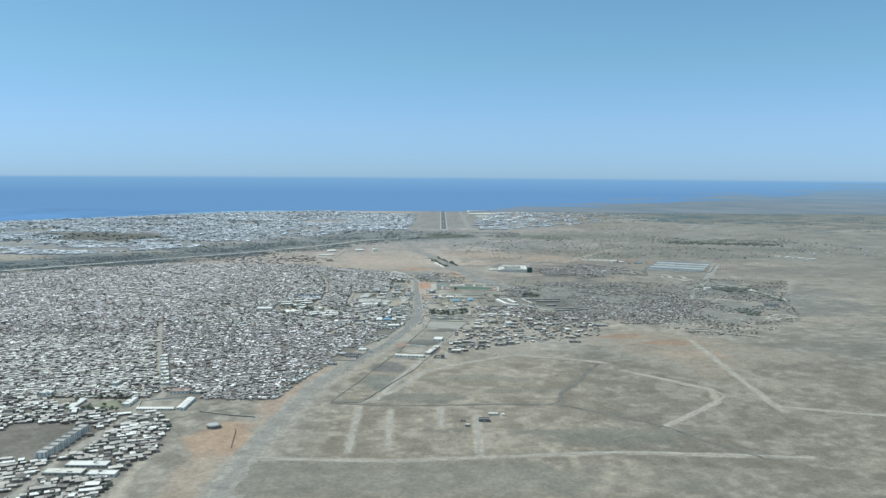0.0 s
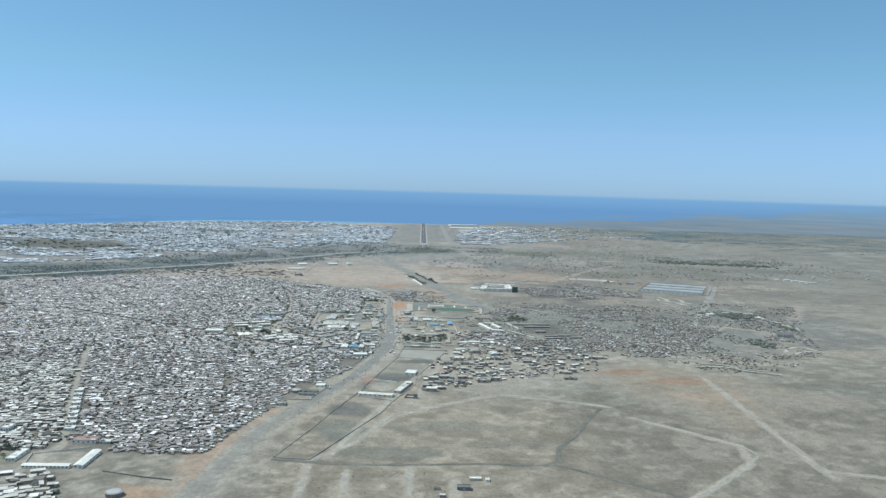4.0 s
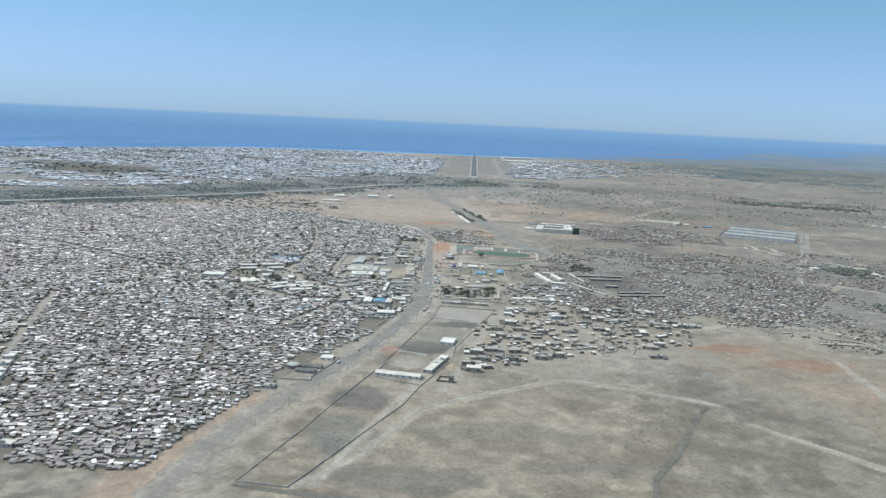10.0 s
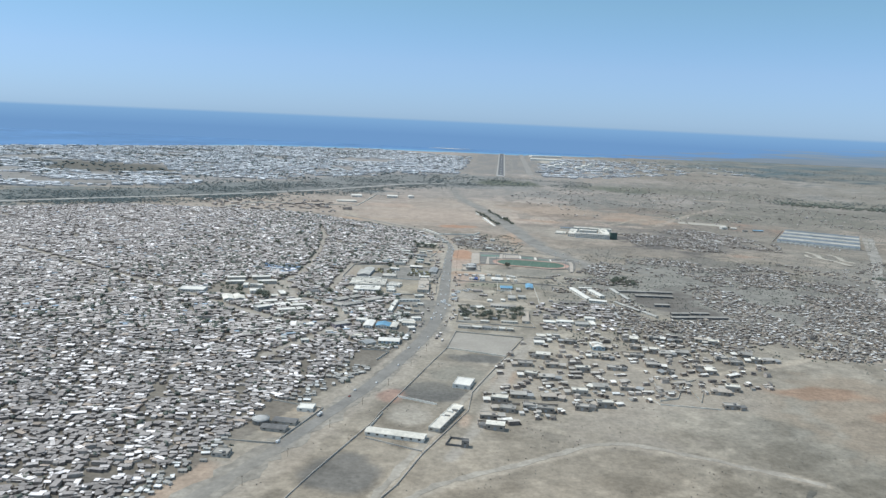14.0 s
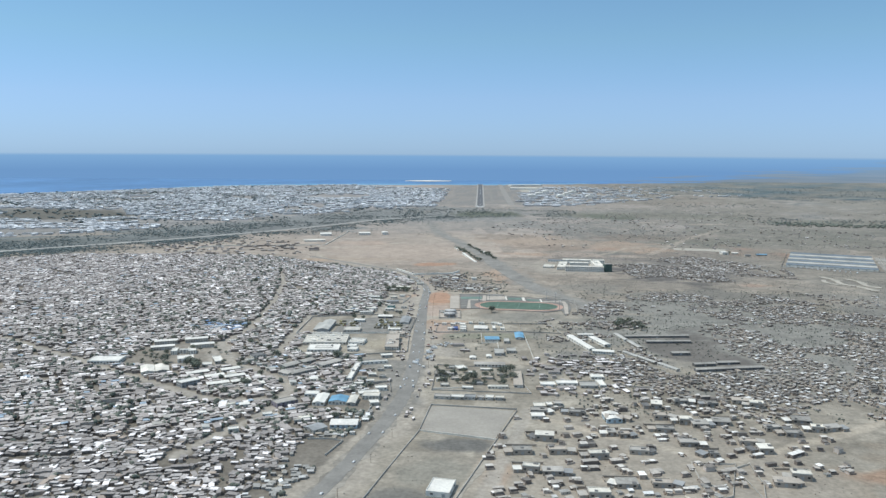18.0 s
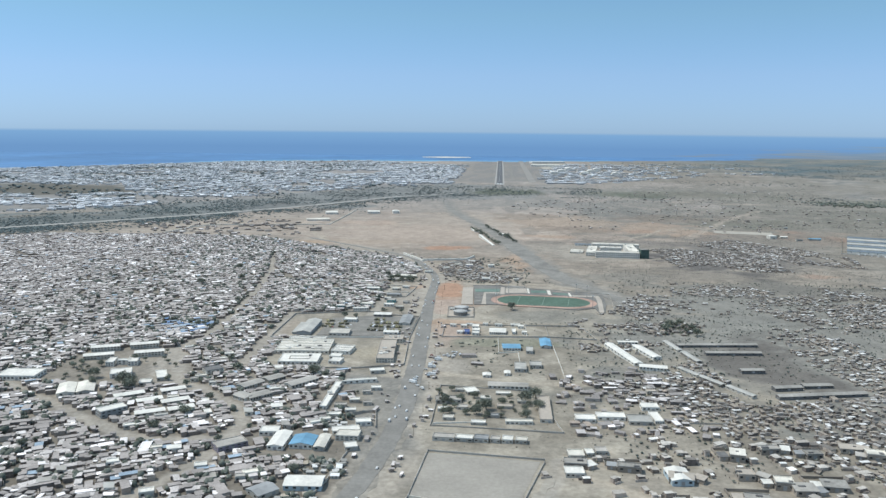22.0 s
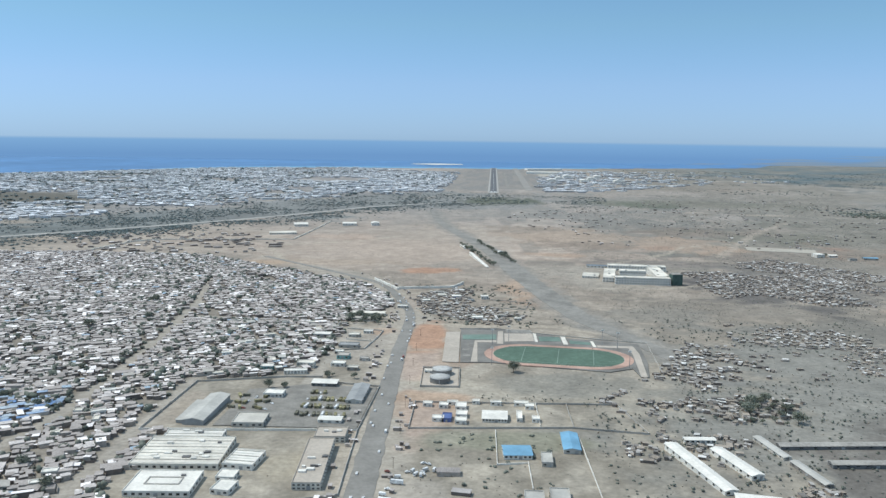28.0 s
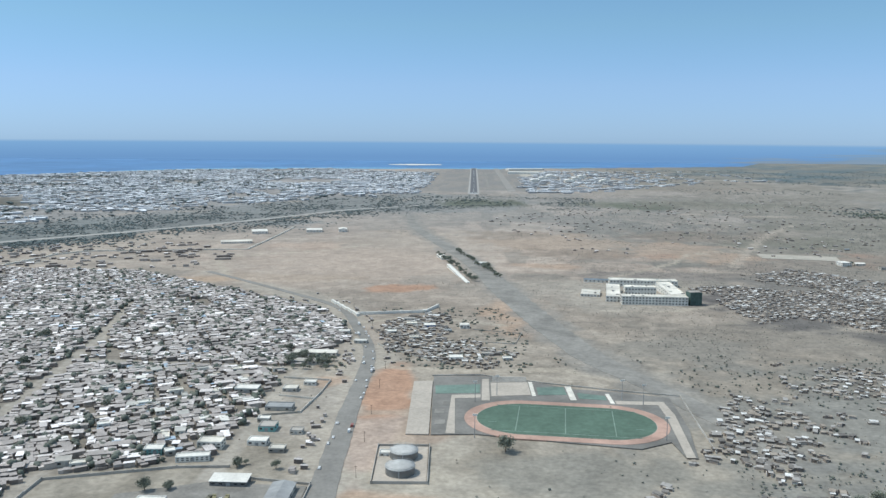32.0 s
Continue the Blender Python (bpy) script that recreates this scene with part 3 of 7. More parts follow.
def soil(x, y):
    """Colour of the bare land, with gap shade and distance haze mixed in, before grain."""
    n1, n2, n3 = field_noise(x, y, 170, 1), field_noise(x, y, 45, 2), field_noise(x, y, 13, 3)
    n4, n5 = field_noise(x, y, 7, 12), field_noise(x, y, 24, 14)

    def blend(col, c, m):
        return col * (1 - m[..., None]) + np.asarray(c, float) * m[..., None]

    k = (0.30 * n1 + 0.30 * n2 + 0.22 * n3 + 0.18 * n4)[..., None]
    rill = np.abs(field_noise(x + 25 * n2, y, 60, 8) - 0.5) * 2
    k = np.clip((k - 0.5) * 1.15 + 0.47 - 0.14 * (np.clip(0.14 - rill, 0, 1) / 0.14)[..., None], 0, 1)
    col = np.array((0.190, 0.171, 0.141)) * (1 - k) + np.array((0.372, 0.332, 0.275)) * k
    # pale stony streaks and darker scrubby ground
    col = blend(col, (0.37, 0.33, 0.272), np.clip((n4 * 0.6 + n5 * 0.4 - 0.60) / 0.12, 0, 1) * 0.62)
    col = blend(col, (0.205, 0.182, 0.148), np.clip((0.44 - n5 * 0.55 - n3 * 0.45) / 0.10, 0, 1) * 0.65)
    warm = np.clip((y - 1500) / 700, 0, 1) * np.clip(1.3 - np.abs(x) / 1100, 0, 1)
    col = col * (1 - 0.6 * warm[..., None]) + np.array((0.402, 0.318, 0.268)) * (0.65 + 0.7 * k) * 0.6 * warm[..., None]
    d = segment_distance(x, y, MAIN_ROAD) + 10 * (n3 - 0.5) + 10 * (n2 - 0.5)
    col = blend(col, (0.36, 0.32, 0.27), np.clip((21 - d) / 8, 0, 1) * 0.8)
    # ground lightened with distance, standing in for haze
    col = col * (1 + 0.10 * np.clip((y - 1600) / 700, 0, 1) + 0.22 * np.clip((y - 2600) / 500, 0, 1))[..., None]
    col = col * (1 + 0.13 * np.clip((y - 1120) / 80, 0, 1) * np.clip((1800 - y) / 150, 0, 1) * np.clip((140 - x) / 80, 0, 1) - 0.05 * np.clip((y - 1480) / 100, 0, 1) * np.clip((2150 - y) / 150, 0, 1) * np.clip((x - 110) / 90, 0, 1))[..., None]
    south = np.clip((1040 - y) / 120, 0, 1) * np.clip((x + 130) / 40, 0, 1)
    col = col * (1 - south[..., None] * np.array((-0.02, 0.02, 0.06)))
    east = np.clip((1140 - y) / 120, 0, 1) * np.clip((x - 110) / 90, 0, 1)
    col = col * (1 - east[..., None] * np.array((0.15, 0.12, 0.10)))
    # dry washes and thin scrub lie in streaks over the far plain
    st = field_noise(x + 60 * n2, y, 130, 31) * 0.55 + field_noise(x, y * 2.0, 46, 32) * 0.45
    far_plain = np.clip((y - 1850) / 300, 0, 1) * np.clip((3500 - y) / 300, 0, 1)
    col = blend(col, (0.215, 0.205, 0.180), np.clip((st - 0.50) / 0.10, 0, 1) * far_plain * np.clip(0.5 + x / 600, 0.30, 0.75))
    fleck = field_noise(x, y * 0.5, 30, 34)
    col = blend(col, (0.180, 0.172, 0.152), np.clip((fleck - 0.60) / 0.10, 0, 1) * far_plain * np.clip(0.45 + x / 700, 0.25, 0.6))
    col = blend(col, (0.43, 0.37, 0.31), np.clip((0.26 - fleck) / 0.10, 0, 1) * far_plain * 0.45)
    col = blend(col, (0.40, 0.345, 0.29), np.clip((0.40 - st) / 0.08, 0, 1) * far_plain * 0.5)
    # scrub belts along the wadi, haze blue mixed into their ground colour
    w = segment_distance(x, y, WADI)
    beyond = y > np.interp(x, [q[0] for q in WADI], [q[1] for q in WADI])
    m = np.clip((np.where(beyond, 310, 130) - w + 300 * (n1 - 0.5) + 160 * (n2 - 0.5) + 60 * (n3 - 0.5)) / 70, 0, 1) * 0.85 * np.clip(0.75 - x / 700, 0.5, 1)
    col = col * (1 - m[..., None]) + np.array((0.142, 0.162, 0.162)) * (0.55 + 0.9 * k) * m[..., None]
    # distance haze as colour: beyond y 2350 the ground fades to grey
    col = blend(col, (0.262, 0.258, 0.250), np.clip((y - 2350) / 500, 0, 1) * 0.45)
    for px, py, rx, ry, c in PATCHES:
        e = np.hypot((x - px) / rx, (y - py) / ry) + 0.8 * (n2 - 0.5) + 0.45 * (n3 - 0.5) + 0.25 * (n4 - 0.5)
        m = np.clip((1.15 - e) / 0.4, 0, 1)[..., None] * 0.9
        col = col * (1 - m) + np.array(c) * (0.82 + 0.36 * k) * m
    # haze blue put into the far-right ground
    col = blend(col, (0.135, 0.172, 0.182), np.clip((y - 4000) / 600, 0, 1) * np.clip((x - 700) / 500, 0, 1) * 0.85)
    # dirty earth of the quarters, darkened further for shade in the gaps between houses
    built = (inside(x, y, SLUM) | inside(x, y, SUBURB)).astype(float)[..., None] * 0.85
    # north of y 1100 it is lightened, haze put into the colour
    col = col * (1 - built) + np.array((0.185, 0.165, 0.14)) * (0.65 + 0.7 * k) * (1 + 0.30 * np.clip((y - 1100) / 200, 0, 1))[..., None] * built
    # the far plain is covered with mottled dry scrub
    m = np.clip((x - 150) / 400, 0, 1) * np.clip((n1 * 0.6 + n2 * 0.4 - 0.25) * 4, 0, 1) * np.clip((y - 1500) / 500, 0, 1) * 0.8
    col = col * (1 - m[..., None]) + np.array((0.228, 0.210, 0.180)) * (0.6 + 0.8 * k) * m[..., None]
    # town ground, greyed to carry the haze
    town = (inside(x, y, TOWN) & (w > 240)).astype(float)[..., None] * 0.6
    col = col * (1 - town) + np.array((0.258, 0.252, 0.248)) * (0.6 + 0.8 * k) * town
    col = blend(col, (0.135, 0.125, 0.105), inside(x + 40 * (n2 - 0.5), y + 60 * (n3 - 0.5), DARK_FIELD) * 0.85)
    m = np.clip((3440 + 200 * n2 - 100 - y) / -120, 0, 1) * np.clip((300 + 160 * (n2 - 0.5) - np.abs(x - 20)) / 160, 0, 1) * np.clip((5150 - y) / 60, 0, 1)
    col = blend(col, np.array((0.236, 0.226, 0.214)), m * (0.95 - 0.35 * np.clip((field_noise(x * 2, y * 0.35, 40, 33) - 0.5) / 0.1, 0, 1)))
    for line in TRACKS:
        d = segment_distance(x, y, line) + 3.0 * (n3 - 0.5) + 2.0 * (n4 - 0.5)
        col = blend(col, (0.415, 0.362, 0.295), np.clip((4.6 - d) / 1.6, 0, 1) * (0.45 + 0.5 * n2))
    for line in FAR_TRACKS:
        d = segment_distance(x, y, line) + 6 * (n3 - 0.5)
        col = blend(col, (0.42, 0.36, 0.30), np.clip((9 - d) / 4, 0, 1) * 0.6)
    for line in DARK_TRACKS:
        d = segment_distance(x, y, line) + 2 * (n3 - 0.5)
        col = blend(col, (0.15, 0.14, 0.118), np.clip((2.8 - d) / 1.4, 0, 1) * 0.8)
    for line in STREETS:
        d = segment_distance(x, y, line) + 3 * (n3 - 0.5)
        col = blend(col, (0.365, 0.33, 0.285), np.clip((5.4 - d) / 2, 0, 1) * 0.9)
    d = segment_distance(x, y, DIAGONAL) + 12 * (n3 - 0.5) + 12 * (n2 - 0.5)
    col = blend(col, (0.262, 0.248, 0.225), np.clip((24 - d) / 10, 0, 1) * 0.7)
    return col


DARK_FIELD = [(-1500, 3190), (-1134, 3190), (-1020, 3020), (-1173, 2900), (-1400, 2890)]
EAST_STREET = [(748, 2207), (690, 2060), (605, 1840), (520, 1640), (436, 1434), (405, 1380)]
EAST_FORK = [(405, 1380), (345, 1275), (300, 1195)]
FAR_TRACKS = [[(437, 1450), (495, 1484), (522, 1458), (560, 1425)], [(290, 1208), (325, 1207), (355, 1204), (385, 1194), (440, 1172)], [(789, 1814), (657, 1550)], [(829, 4298), (930, 4150), (1028, 4026)], [(-822, 2740), (-757, 2803), (-716, 2913), (-662, 3045), (-571, 3100), (-420, 3180)], [(326, 2211), (382, 2340), (490, 2586), (620, 2800)], [(-563, 2173), (-559, 2264), (-480, 2330)], [(-700, 2090), (-560, 2175), (-420, 2180), (-330, 2120)], [(420, 3010), (600, 2960), (900, 2990)]]


TOWN = [(-2600, 2400), (-1100, 2350), (-800, 2700), (-480, 3150), (-160, 3420), (-150, 4600), (-700, 4980), (-1250, 4750), (-1750, 4080), (-2200, 3600)]


def build_ground():
    xs = spread(-320, 340, 2.5, (-7500, 7500), 1.04)
    ys = spread(560, 1760, 2.5, (-900, 8500), 1.025)
    X, Y = np.meshgrid(xs, ys)
    shore = np.interp(X, [p[0] for p in COAST], [p[1] for p in COAST])
    near = np.clip(1 - np.abs(Y - 1300) / 1500, 0, 1)
    Z = gz(Y) + (field_noise(X, Y, 60, 5) - 0.5) * 1.0 * near + (field_noise(X, Y, 14, 6) - 0.5) * 0.35 * near - np.clip((Y - shore) / 30, 0, 1) * 6
    flat = np.clip((24 - segment_distance(X, Y, MAIN_ROAD)) / 7, 0, 1)
    for line, half in [(DIAGONAL, 34), (EAST_STREET, 18), (EAST_FORK, 9)] + [(q, 11) for q in TRACKS[:10] + DARK_TRACKS]:
        flat = np.maximum(flat, np.clip((half - segment_distance(X, Y, line)) / 8, 0, 1))
    for x0, x1, y0, y1 in ((-30, 42, 1146, 1214), (-60, 120, 1540, 1685), (-170, -55, 1345, 1530), (-36, -6, 1508, 1556), (-34, 90, 1440, 1500), (100, 245, 1915, 2075)):
        edge = np.minimum(np.minimum(X - x0, x1 - X), np.minimum(Y - y0, y1 - Y))
        flat = np.maximum(flat, np.clip((edge + 8) / 8, 0, 1))
    Z = Z * (1 - flat) + (gz(Y) - 0.05) * flat - 0.25
    nx, ny = len(xs), len(ys)
    i = np.arange(nx * ny).reshape(ny, nx)
    f = np.stack([i[:-1, :-1], i[:-1, 1:], i[1:, 1:], i[1:, :-1]], -1).reshape(-1, 4)
    me = mesh("ground", np.stack([X, Y, Z], -1).reshape(-1, 3), f, M_GROUND, smooth=True)
    col = np.ones((nx * ny, 4), np.float32)
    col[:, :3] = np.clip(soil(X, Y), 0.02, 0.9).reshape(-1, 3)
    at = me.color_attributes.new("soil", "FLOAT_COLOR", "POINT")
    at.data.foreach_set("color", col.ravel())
    tagged(new("ground", me), "dry stony grey-brown plain with bare tan earth and tracks", "ground", kind="structure")


build_ground()

# sea, shoal and sand spit
sea_line = [(x, y) for x, y in COAST]
sv = [(x, y - 40, -1.0) for x, y in sea_line] + [(x, 13000, -1.0) for x, y in sea_line]
k = len(sea_line)
tagged(new("sea", mesh("sea", sv, [(i, i + 1, k + i + 1, k + i) for i in range(k - 1)], M_SEA)), "calm deep blue open sea beyond the coast", "water", kind="structure")
strip("shallow_water", [(-1500, 4560), (-1190, 4880), (-650, 5060), (40, 5150), (600, 5400)], [60, 150, 200, 160, 60], M_SHOAL, 0, "pale turquoise shallow water along the shore", "water", step=60, z=-0.7)
strip("sand_spit", [(-470, 5560), (-340, 5580), (-190, 5600)], [40, 170, 60], M_SAND, 0, "pale sand bank lying in the shallow sea", "sand bank", step=40, z=0.5)

# roads
strip("graded_road", MAIN_ROAD[:9], [19, 20, 21, 22, 18, 15, 13], M_GRADED, -0.22, "broad dusty gravel stretch of the main road", "road", wander=0.22)
strip("gravel_lane", MAIN_ROAD[:6], [7, 8, 9, 9, 8], M_LANE, -0.17, "worn grey wheel lane on the gravel road", "road", wander=0.25)
strip("main_road", MAIN_ROAD[4:], [7, 9, 10.5, 12, 12, 11.5, 10, 8.5, 8, 7.5, 7, 7], M_ROAD, -0.12, "worn grey asphalt main road with dusty edges", "road", wander=0.05)
M_EAST = mat("dusty_street", (0.315, 0.292, 0.258), 0.95, grain=0.2, scale=0.25, patch=0.3, patch_scale=0.04)
strip("east_street", EAST_STREET, [20, 19, 17, 14, 10, 7], M_EAST, -0.12, "dusty gravel street past the shed yard", "road", wander=0.12)
strip("east_lane", EAST_FORK, [5, 4, 4], M_EAST, -0.12, "narrow dusty lane between shack fields", "road", wander=0.2)
strip("diagonal_road", DIAGONAL, [12, 24, 28, 25, 21, 18, 15], M_GREY_GRAVEL, -0.12, "broad dusty grey unfinished road over the plain", "road", wander=0.05)
strip("wadi_bed", WADI[1:7], [22, 22, 20, 18, 14, 12], M_BED, 0.12, "pale dry gravel bed of a wide wadi", "dry riverbed", wander=0.1, step=20)

M_TRACKWAY = mat("pale_dirt_track", (0.352, 0.316, 0.266), 0.95, grain=0.18, scale=0.3, patch=0.2, patch_scale=0.06)
M_DARK_TRACK = mat("dark_dirt_track", (0.165, 0.155, 0.132), 0.95, grain=0.2, scale=0.3, patch=0.25, patch_scale=0.06)
for pts in TRACKS[:10]:
    strip("dirt_track", pts, 4.6, M_TRACKWAY, -0.2, "pale dusty dirt track over the plain", "track", wander=0.28, step=5)
for pts in DARK_TRACKS:
    strip("dirt_track", pts, 3.4, M_DARK_TRACK, -0.17, "narrow dark worn track over the plain", "track", wander=0.22, step=5)

# ---- kinds of things ----
COPIES = {}


def shared(key, make):
    """One mesh for all alike pieces."""
    if key not in COPIES:
        COPIES[key] = make()
    return COPIES[key]


def window_mesh(w, h):
    return shared(("window", w, h), lambda: Pile().box(0, -0.05, 0, w, 0.1, h, index=0).box(0, -0.07, -0.06, w + 0.16, 0.16, 0.06, index=1).box(0, -0.07, h, w + 0.16, 0.14, 0.06, index=1).done("window", [M_GLASS, M_PLINTH]))


def door_mesh(w, h, material):
    return shared(("door", w, h, material.name), lambda: Pile().box(0, -0.05, 0, w, 0.12, h).box(0, -0.08, h, w + 0.2, 0.2, 0.08).done("door", [material]))


def building(name, a, b, depth, h, label, category, roof="flat", wall=None, top=None, rows=1, windows=6, side_windows=3, door=True, group="", rise=0.0, clutter=0):
    """A house or hall: its front runs from a to b, the rest lies behind."""
    ax, ay = a
    bx, by = b
    w = math.hypot(bx - ax, by - ay)
    yaw = math.degrees(math.atan2(by - ay, bx - ax))
    mx, my = (ax + bx) / 2 - math.sin(radians(yaw)) * depth / 2, (ay + by) / 2 + math.cos(radians(yaw)) * depth / 2
    h = h * 0.7
    z = float(gz(my))
    FOOT.append((mx, my, w / 2, depth / 2, radians(yaw)))
    ob = thing(name, mx, my, z, yaw, label, category, group)
    wall, top = wall or M_WALL, top or M_PLINTH
    p = Pile().box(0, 0, -1.5, w, depth, h + 1.5, faces=SIDES)
    if roof == "gable":
        r = rise or min(w, depth) * 0.10
        if w >= depth:
            p.add([(-w / 2, -depth / 2, h), (-w / 2, depth / 2, h), (-w / 2, 0, h + r), (w / 2, -depth / 2, h), (w / 2, depth / 2, h), (w / 2, 0, h + r)], [(0, 2, 1), (3, 4, 5)])
        else:
            p.add([(-w / 2, -depth / 2, h), (w / 2, -depth / 2, h), (0, -depth / 2, h + r), (-w / 2, depth / 2, h), (w / 2, depth / 2, h), (0, depth / 2, h + r)], [(0, 1, 2), (3, 5, 4)])
    part("wall", p.done("wall", [wall]), ob)
    q = Pile()
    if roof == "gable":
        if w >= depth:
            q.gable(0, 0, h + 0.01, w, depth, r)
        else:
            q.gable(0, 0, h + 0.01, depth, w, r)
            q.v = [np.stack([-v[:, 1], v[:, 0], v[:, 2]], 1) for v in q.v]
    elif roof == "mono":
        q.many(*[np.array([float(k)]) for k in (0, 0, h + 0.25)], np.array([w + 0.6]), np.array([depth + 0.6]), np.array([0.14]), np.array([0.0]), faces=CLOSED, tilt=np.array([0.5]))
    else:
        q.box(0, 0, h - 0.15, w - 0.3, depth - 0.3, 0.2)
        for sx, sy, lw, ld in ((0, -1, w, 0.25), (0, 1, w, 0.25), (-1, 0, 0.25, depth - 0.5), (1, 0, 0.25, depth - 0.5)):
            q.box(sx * (w / 2 - 0.125), sy * (depth / 2 - 0.125), h, lw + 0.01, ld, 0.45)
    roof_ob = part("roof", q.done("roof", [top]), ob)
    for k in range(clutter):
        cw, cd = 1.2 + 2.5 * rng.random(), 0.8 + 1.5 * rng.random()
        part("roof_box", Pile().box((rng.random() - 0.5) * w * 0.8, (rng.random() - 0.5) * depth * 0.7, h + 0.03, cw, cd, 0.4 + 0.6 * rng.random()).done("roof_box", [M_WHITE if k % 3 else M_DARK_ROOF]), roof_ob)
    step = h / rows
    wh = round(min(1.1, step * 0.42), 1)
    for r_ in range(rows):
        for i in range(windows):
            if door and r_ == 0 and i == windows // 2:
                continue
            ww = round(min(1.4, w / windows * 0.5), 1)
            o = part("window", window_mesh(ww, wh), ob)
            o.location = ((i + 0.5) / windows * w - w / 2, -depth / 2, r_ * step + step * 0.38)
        for i in range(side_windows):
            ww = round(min(1.4, depth / side_windows * 0.5), 1)
            for s in (1, -1):
                o = part("window", window_mesh(ww, wh), ob)
                o.location, o.rotation_euler = (s * w / 2, (i + 0.5) / side_windows * depth - depth / 2, r_ * step + step * 0.38), (0, 0, s * math.pi / 2)
    if door:
        n = max(1, windows)
        o = part("door", door_mesh(round(min(1.6, w * 0.2), 1), round(min(2.0, h * 0.7), 1), M_GREY_SHEET), ob)
        o.location = ((n // 2 + 0.5) / n * w - w / 2, -depth / 2, 0)
    return ob


def boundary_wall(pts, h, label, thick=0.28, material=None, group="", pier=0):
    """A wall along a line, with piers where pier gives their spacing."""
    x0, y0 = pts[0]
    h = h * 0.6
    ob = thing("boundary_wall", x0, y0, float(gz(y0)), 0, label, "wall", group)
    for (ax, ay), (bx, by) in zip(pts[:-1], pts[1:]):
        n = max(1, int(math.hypot(bx - ax, by - ay) / 14))
        yaw = math.degrees(math.atan2(by - ay, bx - ax))
        p = Pile()
        for i in range(n):
            ux, uy = ax + (bx - ax) * (i + .5) / n, ay + (by - ay) * (i + .5) / n
            zz = float(gz(uy)) - float(gz(y0))
            ln = math.hypot(bx - ax, by - ay) / n
            p.box(ux - x0, uy - y0, zz - 0.6, ln, thick, h + 0.6 + 0.06 * (i % 2), yaw)
            p.box(ux - x0 + math.cos(radians(yaw)) * ln / 2, uy - y0 + math.sin(radians(yaw)) * ln / 2, zz - 0.6, thick * 1.8, thick * 1.8, h + 0.85, yaw)
        part("wall_run", p.done("wall_run", [material or M_PLINTH]), ob)
    return ob


def limb(p, a, b, ra, rb, sides=6, index=0):
    a, b = Vector(a), Vector(b)
    d = (b - a).normalized()
    u = d.orthogonal().normalized()
    w = d.cross(u)
    v = [tuple(c + (u * math.cos(t) + w * math.sin(t)) * r) for c, r in ((a, ra), (b, rb)) for t in [2 * math.pi * i / sides for i in range(sides)]]
    p.add(v, [(i, (i + 1) % sides, sides + (i + 1) % sides, sides + i) for i in range(sides)], index)


def tree(seed, height, width):
    """A small acacia-like tree: trunk, limbs and a loose crown of leaf clumps."""
    r = np.random.default_rng(seed)
    ob = new("tree")
    p = Pile()
    limb(p, (0, 0, -0.3), (0.05, 0.03, height * 0.4), 0.16, 0.10)
    tips = []
    for i in range(6):
        a = i * 1.05 + r.random()
        tip = (math.cos(a) * width * 0.33, math.sin(a) * width * 0.33, height * (0.62 + 0.25 * r.random()))
        limb(p, (0.05, 0.03, height * 0.38), tip, 0.08, 0.03, 5)
        tips.append(tip)
    tips.append((0, 0, height * 0.85))
    part("trunk", p.done("trunk", [M_BARK]), ob)
    q = Pile()
    for i in range(1000):
        t = tips[i % len(tips)]
        c = np.array(t) + r.normal(0, 1, 3) * (width * 0.15, width * 0.15, height * 0.13)
        s = width * (0.038 + 0.04 * r.random())
        n = r.normal(0, 1, (2, 3))
        u = n[0] / np.linalg.norm(n[0]) * s
        v = n[1] / np.linalg.norm(n[1]) * s
        q.add([c - u, c + v * 0.6, c + u, c - v], [(0, 1, 2, 3)])
    part("crown", q.done("crown", [M_CROWN]), ob)
    return tagged(ob, "dusty dark green tree with a loose spreading crown", "tree", "trees of the town")


PHI = (1 + 5 ** 0.5) / 2
ICO = np.array([(-1, PHI, 0), (1, PHI, 0), (-1, -PHI, 0), (1, -PHI, 0), (0, -1, PHI), (0, 1, PHI), (0, -1, -PHI), (0, 1, -PHI), (PHI, 0, -1), (PHI, 0, 1), (-PHI, 0, -1), (-PHI, 0, 1)]) / 1.9
ICO_FACES = np.array([(0, 11, 5), (0, 5, 1), (0, 1, 7), (0, 7, 10), (0, 10, 11), (1, 5, 9), (5, 11, 4), (11, 10, 2), (10, 7, 6), (7, 1, 8), (3, 9, 4), (3, 4, 2), (3, 2, 6), (3, 6, 8), (3, 8, 9), (4, 9, 5), (2, 4, 11), (6, 2, 10), (8, 6, 7), (9, 8, 1)])

OCTA = np.array([(1, 0, -.1), (.2, .95, .1), (-.9, .1, 0), (-.1, -1, .1), (.1, 0, .9), (0, 0, -.8)])
OCTA_FACES = np.array([(0, 1, 4), (1, 2, 4), (2, 3, 4), (3, 0, 4), (1, 0, 5), (2, 1, 5), (3, 2, 5), (0, 3, 5)])


